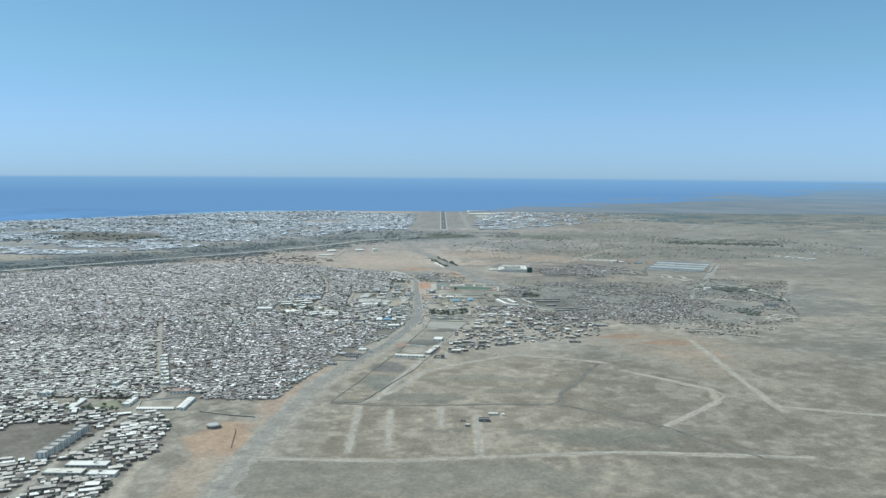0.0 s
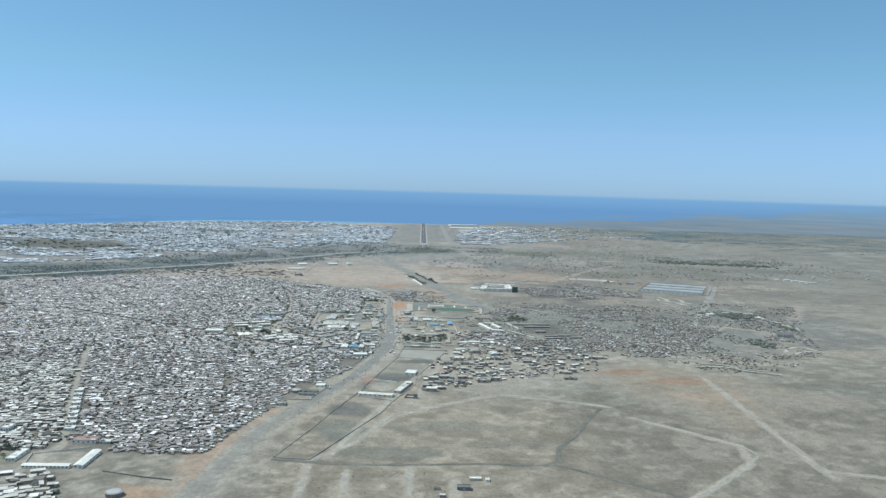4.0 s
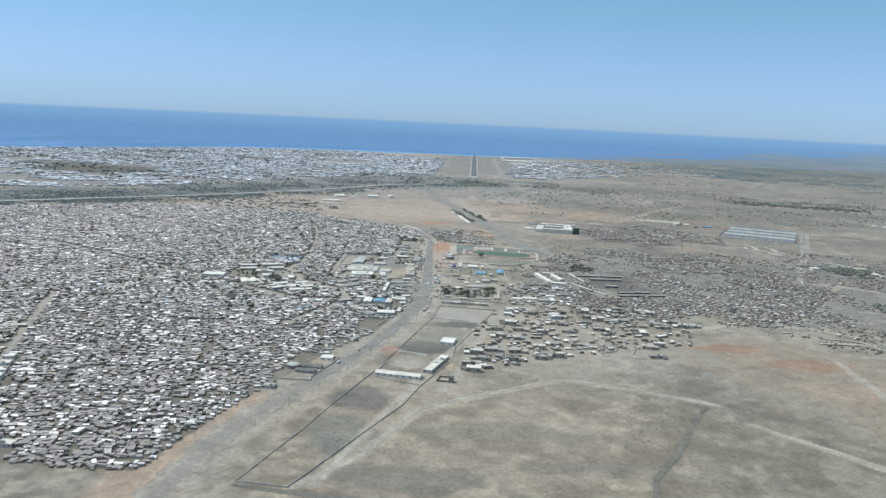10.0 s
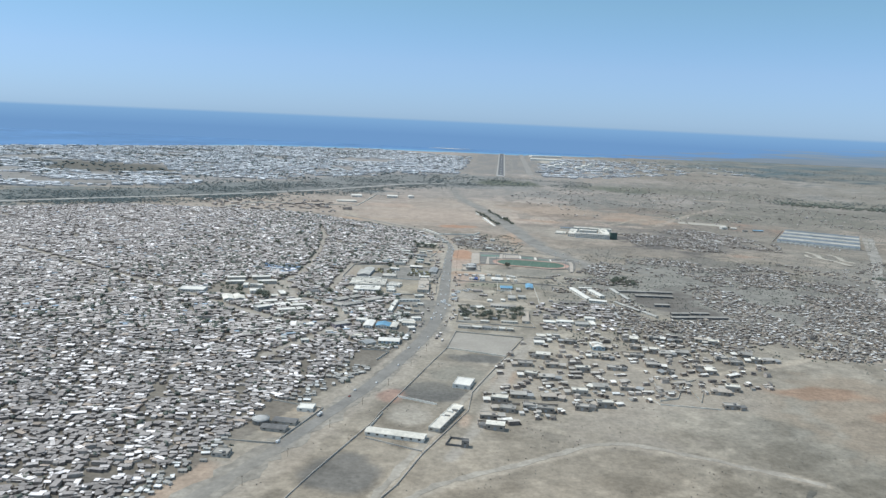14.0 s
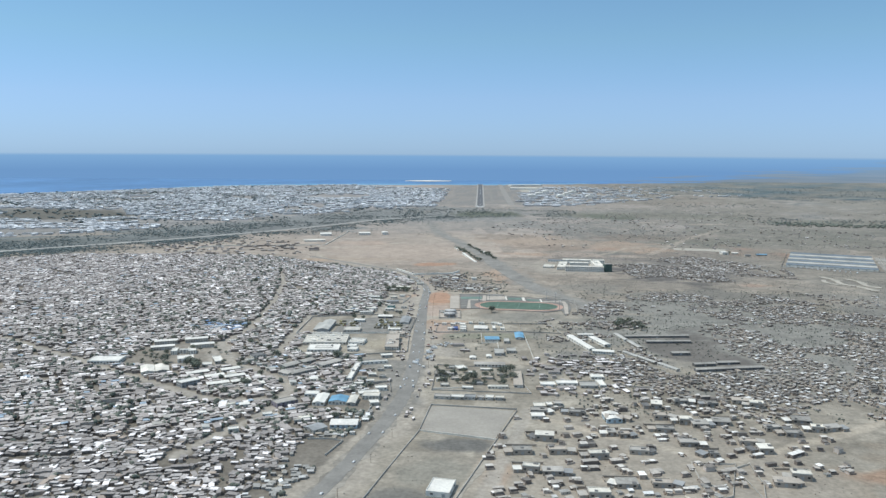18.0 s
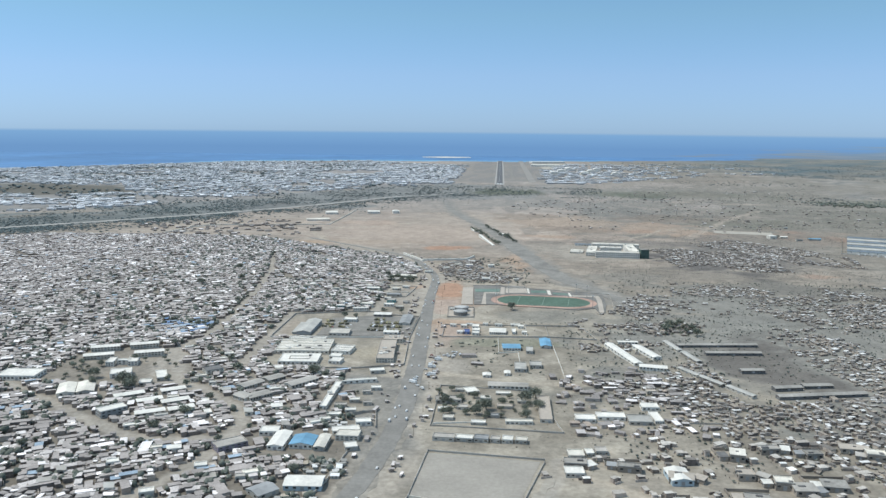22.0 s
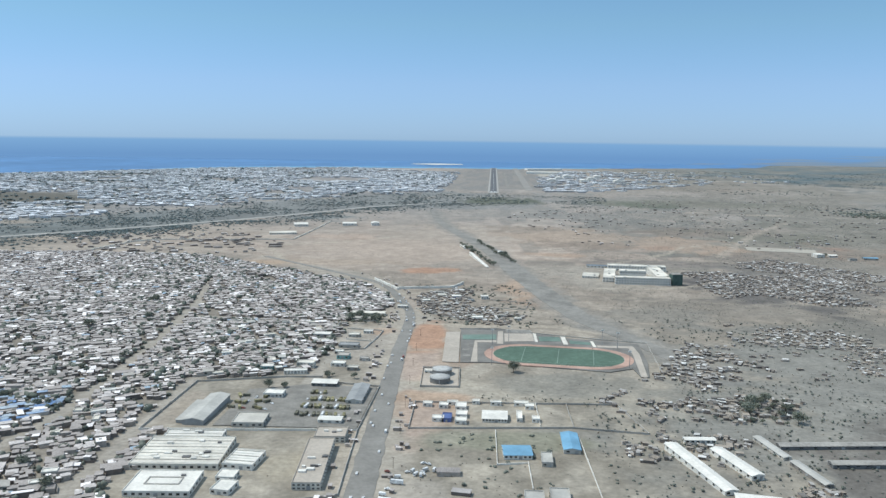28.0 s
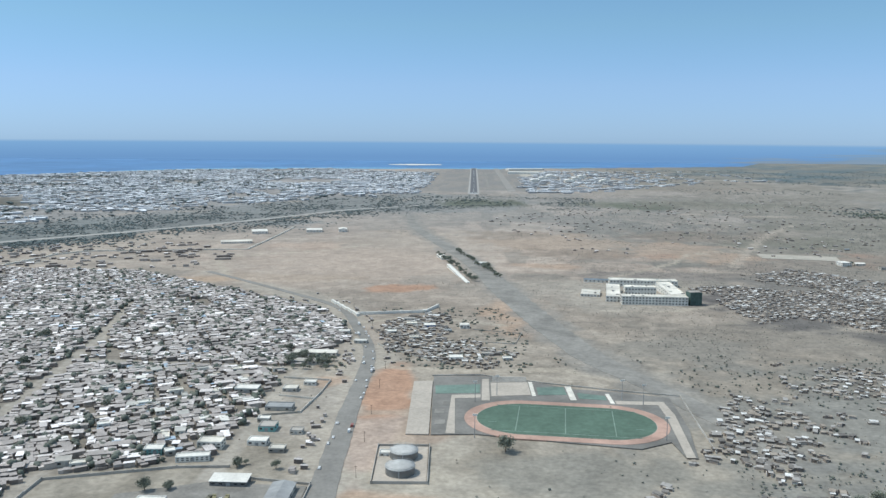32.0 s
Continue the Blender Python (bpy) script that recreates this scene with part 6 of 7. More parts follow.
for pts, w in (([(345, 1144), (387, 1146), (398, 1134), (411, 1123), (440, 1109)], 4.5), ([(356, 1163), (386, 1159), (403, 1140), (425, 1130)], 3.5), ([(505, 1251), (530, 1285), (549, 1295), (560, 1270)], 6), ([(515, 1240), (540, 1262), (566, 1258)], 5)):
    strip("earth_bank", pts, w, M_SANDY, 0.5, "pale wavy bank of dug earth on the plain", "earth bank", wander=0.3)
for x, y, w in ((1035, 2442, 16), (1048, 2420, 22), (1060, 2396, 14), (1072, 2378, 26), (1010, 2450, 12)):
    building("white_farm_block", (x, y), (x + w, y - 4), 12, 5, "white farm block on the far plain", "house", "flat", M_WHITE, M_WHITE, windows=4, side_windows=2, group="far farm blocks")
building("lone_depot", (553, 1383), (580, 1384), 18, 5, "lone dark depot on the open plain", "depot", "gable", M_WALL, M_DARK_ROOF, windows=6, side_windows=3)
building("farm_house", (466, 2228), (478, 2230), 14, 6, "white house among trees on the plain", "house", "flat", M_WHITE, M_WHITE, rows=2, windows=4, side_windows=3)
slab("levelled_strip", [(392, 2300), (486, 2276), (500, 2326), (400, 2348)], M_SANDY, 0.2, "pale levelled strip of ground", "earth lot")
building("long_depot", (-374, 2388), (-331, 2402), 16, 4, "long pale depot by the wadi", "depot", "gable", M_WHITE, M_CREAM, windows=12, side_windows=3)
building("white_hangar", (-368, 2534), (-344, 2542), 22, 6, "white hangar with bright roof", "hangar", "gable", M_WHITE, M_WHITE, windows=5, side_windows=3)
building("white_hangar", (-284, 2570), (-258, 2574), 18, 6, "white hangar with bright roof", "hangar", "gable", M_WHITE, M_WHITE, windows=5, side_windows=3)
building("white_hangar", (-230, 2582), (-216, 2585), 20, 7, "white hangar with bright roof", "hangar", "gable", M_WHITE, M_WHITE, windows=3, side_windows=3)
building("roadside_depot", (-46, 2275), (-38, 2240), 9, 3, "long white depot beside the broad road", "depot", "gable", M_WHITE, M_WHITE, windows=10, side_windows=1)
building("roadside_depot", (-28, 2168), (-3, 2046), 4, 2.6, "long white wall-like depot by the broad road", "depot", "gable", M_WHITE, M_WHITE, windows=10, side_windows=1)
building("gate_house", (4, 2196), (18, 2191), 9, 3.4, "white gate house among trees by the broad road", "house", "flat", M_WHITE, M_WHITE, windows=4, side_windows=2)
boundary_wall([(-551, 2120), (-544, 2235), (-523, 2275), (-315, 2320), (-322, 2640)], 2.0, "long pale wall over the plain", material=M_CREAM, thick=1.2)

# ---- airfield ----
strip("runway", [(-3, 3425), (-8, 4300), (-13, 5150)], 21, M_RUNWAY, 0.25, "dark grey asphalt runway", "runway", step=60)
strip("runway_shoulder", [(-3, 3405), (-8, 4300), (-13, 5160)], 32, M_BED, 0.12, "pale graded runway shoulder", "runway", step=60)
strip("taxiway", [(40, 3700), (39, 4240), (38, 4780)], 9, M_GREY_GRAVEL, 0.15, "dark grey taxiway beside the runway", "taxiway", step=80)
strip("taxiway", [(106, 3520), (100, 4400), (94, 5150)], 24, M_VERGE, 0.15, "pale grey parallel taxiway", "taxiway", step=80)
strip("perimeter_track", [(-186, 3640), (-187, 4100), (-188, 4600)], 9, M_VERGE, 0.15, "pale perimeter track of the airfield", "track", step=80)
for i in range(-3, 4):
    if i:
        strip("threshold_bar", [(i * 2.8 - 3, 3432), (i * 2.8 - 3, 3462)], 1.6, M_LINE, 0.40, "white painted threshold bar", "marking", step=20)
strip("end_line", [(-14, 3415), (9, 3415)], 9, M_LINE, 0.40, "white painted line at the runway end", "marking", step=6)
for i in range(14):
    strip("centre_dash", [(-3.4 - 0.55 * i, 3500 + i * 100), (-3.6 - 0.55 * i, 3540 + i * 100)], 1.2, M_LINE, 0.40, "white painted centre dash", "marking", step=20)
slab("apron", [(170, 4850), (340, 4900), (330, 4400), (180, 4380)], M_SANDY, 0.3, "pale concrete apron", "apron")
for i in range(7):
    building("hangar", (190 + i * 40, 4020 + (i % 3) * 150), (222 + i * 40, 4020 + (i % 3) * 150), 40, 11, "white hangar beside the airfield", "hangar", "gable", M_WHITE, M_WHITE, windows=3, side_windows=2, group="hangars")

# ---- the poor quarter beside the road ----
hx, hy = plots(SLUM, 4.3, 3.9, 12, 0.93, 0.26, 10)
tx, ty = plots(SLUM, 4.9, 4.05, 27, 0.95, 0.22, 11)
band = ty > 1150
out = hy <= 1150
hx, hy = np.concatenate([hx[out], tx[band]]), np.concatenate([hy[out], ty[band]])
gap = field_noise(hx, hy, 30, 21) + 0.5 * field_noise(hx, hy, 9, 22)
keep = gap > np.where(hy < 1150, 0.20, 0.20)
hx, hy = hx[keep], hy[keep]
sep_road = segment_distance(hx, hy, MAIN_ROAD)
near = np.where((hy < 1260) & (sep_road < 62))[0]
near = near[np.argsort(sep_road[near])][:200]
rest = np.ones(len(hx), bool)
rest[near] = False
south = rest & (hy < 1150)
middle = rest & (hy > 1150) & (hy < 1370)
north = rest & (hy >= 1370)
west = south & (hx < -305 - (hy - 840) * 0.36) & (hy < 1080)
south &= ~west
quarter("white_roof_quarter", hx[west], hy[west], 5.4, 4.6, 1.5, 14, "quarter of low block houses with pale roofs", "houses", M_PALE_ROOFS, M_SHACK, 0.15, fence=0.4)
quarter("tin_roof_quarter", hx[south], hy[south], 5.0, 4.1, 1.15, 8, "crowded poor quarter of low houses with dull tin roofs", "houses", M_TIN_DARK, big=0.07, annex=0.4, fence=0.35, sway=17, crosswise=0.25)
CHOICE = np.where((middle & (hx > -190)) | (north & (hx > -215) & (hy < 1690)))[0]
CHOICE = rng.choice(CHOICE, 100, replace=False)
middle[CHOICE] = False
north[CHOICE] = False
for k, i in enumerate(CHOICE):
    a = radians(25 + rng.normal(0, 4) + (90 if rng.random() < 0.2 else 0))
    w, dp = rng.uniform(4.2, 8.0), rng.uniform(3.2, 4.6)
    top = (M_WHITE, M_WHITE, M_CREAM, M_PLINTH, M_TILE, M_PALE_SHEET)[k % 6]
    building("block_house", (hx[i] - math.cos(a) * w / 2, hy[i] - math.sin(a) * w / 2 - dp / 2), (hx[i] + math.cos(a) * w / 2, hy[i] + math.sin(a) * w / 2 - dp / 2), dp, rng.uniform(2.0, 3.6), ("white-roofed block house with a parapet", "white-roofed block house with a parapet", "block house with a cream flat roof", "block house with a grey concrete roof", "block house with a tan flat roof", "block house with a pale sheet roof")[k % 6], "house", ("flat", "flat", "flat", "mono")[k % 4], (M_WALL, M_WHITE, M_CREAM)[k % 3], top, windows=2, side_windows=1, group="block houses of the older quarter")
tarp = middle & (np.hypot(hx + 114, hy - 1128) < 15) & (rng.random(len(hx)) < 0.3)
middle &= ~tarp
tarp |= north & inside(hx, hy, [(-274, 1484), (-226, 1474), (-222, 1440), (-246, 1418), (-262, 1440)]) & (rng.random(len(hx)) < 0.45)
north &= ~tarp
quarter("blue_roof_houses", hx[tarp], hy[tarp], 7.0, 4.8, 1.4, 25, "cluster of low houses with faded blue sheet roofs", "houses", roof=M_TARP, annex=0.3, fence=0.3)
quarter("long_roof_quarter", hx[middle], hy[middle], 5.6, 4.9, 1.6, 27, "quarter of low row houses with bright sheet roofs", "houses", big=0.12, annex=0.5, fence=0.45, crosswise=0.3)
quarter("block_roof_quarter", hx[north], hy[north], 5.8, 5.0, 1.6, 25, "older quarter of larger block houses with mixed roofs", "houses", big=0.12, annex=0.55, fence=0.6, sway=8, crosswise=0.35)
HOUSES = [small_house(k) for k in range(6)]
for k, i in enumerate(near):
    m = pose(hx[i], hy[i], float(gz(hy[i])) - 0.1, 0, 0, 8 + rng.normal(0, 8) + (90 if rng.random() < .3 else 0)) @ Matrix.Scale(0.86, 4)
    if k < 6:
        HOUSES[k].matrix_basis = m
    else:
        copy_thing(HOUSES[int(rng.integers(6))], m)

# the suburb of block houses in front of it
sx, sy = plots(SUBURB, 7.4, 7.8, 24, 0.94, 0.12)
quarter("block_house_quarter", sx, sy, 7.6, 7.2, 1.9, 24, "suburb of block houses with pale flat and tin roofs", "houses", M_PALE_ROOFS, M_SHACK, 0.16, fence=0.6, sway=5)

# village beside the walled lots
VILLAGE = [(4, 1028), (10, 1108), (40, 1212), (98, 1240), (175, 1245), (230, 1190), (215, 1110), (150, 1085), (89, 1043), (22, 1000)]
for row in (
    ((12, 1042, 12), (25, 1053, 11), (18, 1026, 10), (6, 1011, 18), (10, 995, 11), (33, 1034, 8), (42, 1031, 14), (46, 1053, 10), (67, 1067, 12), (67, 1039, 9), (83, 1081, 15), (102, 1083, 10), (82, 1046, 12)),
    ((35, 1099, 9), (46, 1095, 19), (31, 1124, 20), (52, 1126, 10), (45, 1148, 14), (45, 1197, 22), (70, 1196, 19), (92, 1186, 15), (74, 1119, 20), (98, 1129, 15), (90, 1158, 5), (97, 1155, 6)),
    ((139, 1183, 8), (146, 1177, 10), (121, 1167, 11), (125, 1192, 8), (127, 1214, 7), (145, 1224, 10), (166, 1220, 8), (186, 1230, 10), (195, 1221, 9), (190, 1173, 10), (212, 1190, 13)),
    ((218, 1174, 7), (227, 1175, 12), (199, 1164, 10), (166, 1148, 10), (173, 1134, 8), (130, 1143, 14), (143, 1127, 5), (166, 1089, 11), (178, 1098, 10), (168, 1060, 10), (160, 1183, 20)),
):
    for k, (x, y, w) in enumerate(row):
        tall = 5.2 if k % 4 == 0 else 3.7
        w, dp = min(w, 11), rng.uniform(5.0, 7.6)
        building("village_house", (x, y), (x + w, y + rng.normal(0, 1)), dp, tall, ("brown block house with a pale flat roof", "brown block house with a grey concrete roof", "brown house with a dark flat roof", "brown house with a tan flat roof")[k % 4], "house", ("flat", "mono", "flat")[k % 3], M_MUD, (M_CREAM, M_PLINTH, M_ROOF_RIB, M_TILE)[k % 4], windows=3, side_windows=2, group="village houses", clutter=1)
        side = x + w + 0.4 if k % 2 else x - 4.6
        building("village_annex", (side, y + rng.uniform(-1, 3)), (side + 4.2, y + rng.uniform(-1, 3)), rng.uniform(3, 5.5), 2.6, ("low brown annex with a bright roof", "low brown annex with a grey sheet roof", "low brown annex with a tan roof", "low brown annex with a concrete roof", "low brown annex with a dark roof")[k % 5], "annex", "mono", M_MUD, (M_WHITE, M_GREY_SHEET, M_TILE, M_PLINTH, M_DARK_ROOF)[k % 5], windows=1, side_windows=1, group="village annexes")
        if k % 2 == 0:
            boundary_wall([(x - 5, y + dp + 1), (x - 5.5, y + dp + 7), (x + w + 3, y + dp + 7.5)], 1.9, "low brown yard wall behind a village house", material=M_MUD, group="village yard walls")
boundary_wall([(130, 1117), (154, 1117), (140, 1074), (127, 1067), (130, 1117)], 1.6, "brown wall round a pale yard", material=M_WALL)
boundary_wall([(152, 1111), (162, 1118), (161, 1091), (155, 1070), (152, 1111)], 1.6, "brown wall round a pale yard", material=M_WALL)
boundary_wall([(116, 1073), (126, 1060), (165, 1058)], 1.1, "long low pale wall before a village", material=M_CREAM)
vx, vy = plots(VILLAGE, 10.5, 11, 14, 0.62, 0.28)
for x, y in zip(vx[:24], vy[:24]):
    copy_thing(HOUSES[int(rng.integers(6))], pose(x, y, float(gz(y)) - 0.1, 0, 0, 14 + rng.normal(0, 8) + (90 if rng.random() < .3 else 0)))
vx, vy = plots(VILLAGE, 6.5, 7, 14, 0.42, 0.3)
quarter("village_huts", vx, vy, 4.8, 4.6, 1.7, 14, "small huts and yard walls of a dusty village", "houses", M_PALE_ROOFS, fence=0.8, sway=10, crosswise=0.3)
# scattered shacks on the plain
BARRACK_YARD = [(149, 1458), (222, 1466), (232, 1390), (246, 1328), (183, 1306), (160, 1350)]
for name, outline, dx, dy, turn, kp, jit, cut in (
    ("shack_field", [(135, 1180), (330, 1190), (480, 1420), (420, 1640), (250, 1600), (130, 1420), (60, 1345), (60, 1330), (110, 1270)], 3.6, 4.0, 20, 0.8, 0.35, 0.40),
    ("outer_shack_field", [(105, 1395), (250, 1600), (420, 1640), (330, 1760), (180, 1720), (112, 1560), (70, 1500), (60, 1450), (58, 1380)], 3.7, 4.2, -20, 0.75, 0.38, 0.46),
    ("upper_shack_field", [(289, 2122), (385, 2198), (451, 2097), (500, 1985), (470, 1864), (397, 1890), (353, 2030)], 4.2, 4.8, 10, 0.75, 0.38, 0.42),
    ("plain_shack_field", [(225, 2030), (236, 1850), (300, 1825), (375, 1830), (400, 1900), (440, 1950), (372, 2047), (300, 2080)], 3.6, 4.4, 10, 0.8, 0.38, 0.30),
    ("junction_quarter", [(-66, 1800), (-62, 1846), (-24, 1880), (0, 1832), (4, 1775), (39, 1745), (33, 1703), (6, 1692), (-22, 1716), (-54, 1745)], 3.7, 3.9, 12, 0.7, 0.3, 0.40),
    ("roadside_quarter", [(55, 1240), (135, 1240), (115, 1370), (60, 1360), (45, 1300)], 6.0, 5.5, 5, 0.5, 0.3, 0.40),
    ("compound_huts", [(-20, 1330), (48, 1325), (50, 1360), (15, 1395), (-16, 1390)], 8.0, 8.0, 5, 0.12, 0.35, 0.4),
):
    x, y = plots(outline, dx, dy, turn, kp, jit)
    field = "field" in name
    g = (0.6 * field_noise(x, y, 34, len(name)) + 0.4 * field_noise(x, y, 75, 45 + len(name)) + 0.3 * (field_noise(x, y, 8, 5) - 0.5)) > cut
    if field:
        g &= inside(x + 70 * (field_noise(x, y, 60, 46) - 0.5), y + 90 * (field_noise(x, y, 70, 47) - 0.5), outline) & ~inside(x, y, BARRACK_YARD)
    quarter(name, x[g], y[g], dx * (0.95 if field else 1), dy * (0.8 if field else 0.9), 0.95 if field else (1.05 if name[0] == "j" else 1.4), turn, "scattered low shacks of sheet and block on stony ground", "houses", roof=M_SHANTY if field or name[0] == "j" else M_TIN_DARK, big=0.05, annex=0.3, fence=0.35, sway=14, crosswise=0.3)
# stalls and lean-tos along the main road
k = smooth_line(MAIN_ROAD, 3.0)
d = np.gradient(k, axis=0)
d /= np.linalg.norm(d, axis=1)[:, None]
pick = np.where((k[:, 1] > 1175) & (k[:, 1] < 1960))[0]
pick = rng.choice(pick, 180)
side = rng.choice((-1, 1), len(pick)) * rng.uniform(9.5, 17, len(pick))
x, y = k[pick, 0] - d[pick, 1] * side, k[pick, 1] + d[pick, 0] * side
for mx, my, hw, hd, yaw in FOOT:
    c_, s_ = math.cos(yaw), math.sin(yaw)
    u, v = (x - mx) * c_ + (y - my) * s_, (y - my) * c_ - (x - mx) * s_
    g = ~((np.abs(u) < hw + 1.5) & (np.abs(v) < hd + 1.5))
    x, y = x[g], y[g]
g = ~inside(x, y, [(-58, 1500), (-58, 1700), (-10, 1700), (-10, 1500)])
quarter("roadside_stalls", x[g], y[g], 3.0, 2.4, 1.1, 0, "small stalls and lean-tos lining the main road", "stalls", annex=0.2, crosswise=0.5)
# compounds at the junction
boundary_wall([(-123, 1923), (-90, 1859)], 3.2, "white wall beside the main road", thick=1.6, material=M_WHITE)
boundary_wall([(-92, 1863), (-55, 1873), (-36, 1878), (-26, 1904)], 3.6, "long white wall north of the junction", thick=1.2, material=M_WHITE)
boundary_wall([(-61, 1757), (-50, 1744), (-40, 1734), (-21, 1713), (-12, 1743), (-1, 1752)], 1.6, "pale block wall round a yard at the junction", material=M_WALL)
boundary_wall([(-1, 1776), (1, 1752), (27, 1749)], 1.1, "pale wall of a bare lot", material=M_CREAM)
boundary_wall([(-31, 1750), (-13, 1746), (-24, 1723)], 1.2, "pale wall round a yard at the junction", material=M_CREAM)
boundary_wall([(4, 1772), (36, 1765), (42, 1800), (6, 1812)], 0.9, "low wall round a bare lot")
for x, y, w, dp, h, wl, rf in ((-32, 1814, 9, 8, 3.2, M_NAVY, M_WHITE), (-4, 1815, 7, 7, 3.8, M_WHITE, M_WHITE), (-9, 1716, 9, 7, 2.6, M_WHITE, M_WHITE), (26, 1718, 6, 4, 2.2, M_WALL, M_WHITE), (-46, 1822, 8, 6, 2.6, M_WALL, M_CREAM), (-58, 1792, 7, 6, 2.4, M_WALL, M_WHITE), (-50, 1840, 9, 6, 2.6, M_CREAM, M_PLINTH), (-16, 1800, 6, 5, 2.2, M_WALL, M_GREY_SHEET), (12, 1730, 7, 5, 2.0, M_WALL, M_PLINTH), (-40, 1775, 7, 5, 2.2, M_CREAM, M_CREAM)):
    building("junction_house", (x, y), (x + w, y + 1), dp, h, {M_NAVY: "blue-walled house with a white roof by the junction"}.get(wl, "block house with a pale flat roof by the junction"), "house", "flat", wl, rf, windows=3, side_windows=2, group="houses at the junction")
# walled lots west of the road
boundary_wall([(-106, 1668), (-77, 1664), (-78, 1640), (-82, 1604), (-100, 1598)], 1.3, "brown wall round a bare earth lot", material=M_WALL)
boundary_wall([(-100, 1632), (-80, 1628)], 1.2, "brown dividing wall of an earth lot", material=M_WALL)
for x, y, w, dp, h, wl, rf in ((-101, 1606, 14, 8, 2.6, M_WALL, M_GREY_SHEET), (-100, 1640, 8, 7, 2.4, M_WALL, M_CREAM), (-91, 1654, 7, 5, 2.2, M_WHITE, M_WHITE), (-100, 1588, 6, 4, 2.4, M_WALL, M_WHITE), (-84, 1548, 7, 5, 2.2, M_WALL, M_CREAM), (-96, 1556, 9, 6, 2.6, M_WHITE, M_WHITE), (-80, 1572, 6, 5, 2.2, M_WALL, M_PLINTH), (-78, 1760, 9, 5, 2.4, M_WALL, M_WHITE), (-100, 1790, 14, 6, 2.6, M_CREAM, M_WHITE), (-124, 1768, 20, 6, 2.6, M_WHITE, M_WHITE)):
    building("roadside_house", (x, y), (x + w, y), dp, h, "low block house beside the main road", "house", "flat", wl, rf, windows=3, side_windows=2, group="houses west of the road")
for x, y, w, dp, rf in ((-22, 1270, 7, 4, M_WHITE), (-11, 1274, 6, 5, M_PLINTH), (2, 1292, 6, 4, M_WHITE), (11, 1302, 9, 4, M_WHITE), (24, 1288, 5, 5, M_CREAM), (6, 1262, 8, 4, M_GREY_SHEET), (-18, 1256, 6, 5, M_CREAM), (12, 1278, 9, 5, M_TILE), (-14, 1306, 8, 4, M_PALE_SHEET), (-2, 1250, 8, 4, M_WHITE)):
    building("yard_hut", (x, y), (x + w, y), dp, 2.0, "small pale hut under dark yard trees", "hut", "flat", M_WALL, rf, windows=2, side_windows=1, group="huts under the trees")
# far town on the coastal plain, and buildings round the airfield
x, y = plots(TOWN, 16, 20, 30, 0.8, 0.35)
g = field_noise(x, y, 150, 31) + 0.5 * field_noise(x, y, 45, 32) - np.clip((330 - segment_distance(x, y, WADI)) / 160, 0, 1) > 0.55
g &= ~inside(x, y, DARK_FIELD)
quarter("far_town", x[g], y[g], 18, 15, 2.8, 30, "distant pale town of low flat-roofed houses", "town", M_HAZED_ROOF, M_FAR_WALL, 0.25)
x, y = plots([(-520, 3280), (-260, 3280), (-220, 3950), (-480, 3920)], 26, 34, 12, 0.5, 0.35)
quarter("town_depots", x, y, 24, 18, 5.0, 12, "distant white depots and halls at the edge of the town", "buildings", M_HAZED_ROOF, M_FAR_WALL, 0.35)
building("cargo_hall", (132, 4600), (262, 4588), 58, 12, "huge white cargo hall with a bright flat roof", "hall", "flat", M_WHITE, M_WHITE, windows=10, side_windows=3)
building("terminal", (150, 4960), (318, 5010), 45, 10, "long white airport terminal hall", "terminal", "flat", M_WHITE, M_WHITE, windows=14, side_windows=3)
x, y = plots([(150, 3450), (300, 3470), (640, 3850), (1150, 4250), (950, 5000), (330, 4900), (170, 4300)], 24, 32, 10, 0.75, 0.35)
g = rng.random(len(x)) < np.clip(1.15 - x / 800, 0.08, 0.85)
x, y = x[g], y[g]
quarter("airport_buildings", x, y, 25, 19, 3.2, 6, "distant white hangars and depots beside the airfield", "buildings", M_HAZED_ROOF, M_FAR_WALL, 0.3)
x, y = plots([(150, 2330), (700, 2300), (1500, 2700), (1300, 3300), (500, 3300), (0, 2900)], 20, 22, 0, 0.45, 0.4)
g = field_noise(x, y, 90, 41) > 0.5
quarter("plain_hamlets", x[g], y[g], 5, 4.5, 1.3, 0, "sparse far huts on the dry plain", "houses")
x, y = plots([(-560, 2110), (-330, 2110), (-300, 2250), (-420, 2400), (-700, 2330)], 14, 15, 20, 0.4, 0.3)
quarter("wadi_compounds", x, y, 8, 6, 1.6, 20, "low compounds between the quarter and the wadi", "houses", M_TIN_DARK, M_SHACK, 0.25, fence=0.7)

# ---- trees and scrub ----
TREES = [tree(s, 3.4 + 0.5 * s, 3.6 + 0.5 * s) for s in range(3)]
spots = [(-93, 1530), (-113, 1505), (-122, 1504), (-76, 1530), (-108, 1331), (-100, 1328), (-150, 1322), (-20, 1290), (-12, 1292), (1, 1279), (4, 1285), (-2, 1272), (-22, 1300), (-16, 1308), (35, 1300), (36, 1280), (-104, 1718), (-98, 1712), (-90, 1708), (-86, 1712), (-110, 1710), (-118, 1735), (-330, 768), (-345, 770), (-360, 772), (-318, 775), (-225, 1300), (-240, 1295), (-262, 1300), (-220, 1340), (-255, 1335), (-272, 1380), (-226, 1375), (-190, 1352), (-172, 1330), (-120, 1232), (-140, 1226), (-92, 1236), (-130, 1212), (-82, 1180), (470, 2220), (482, 2240), (460, 2245)]
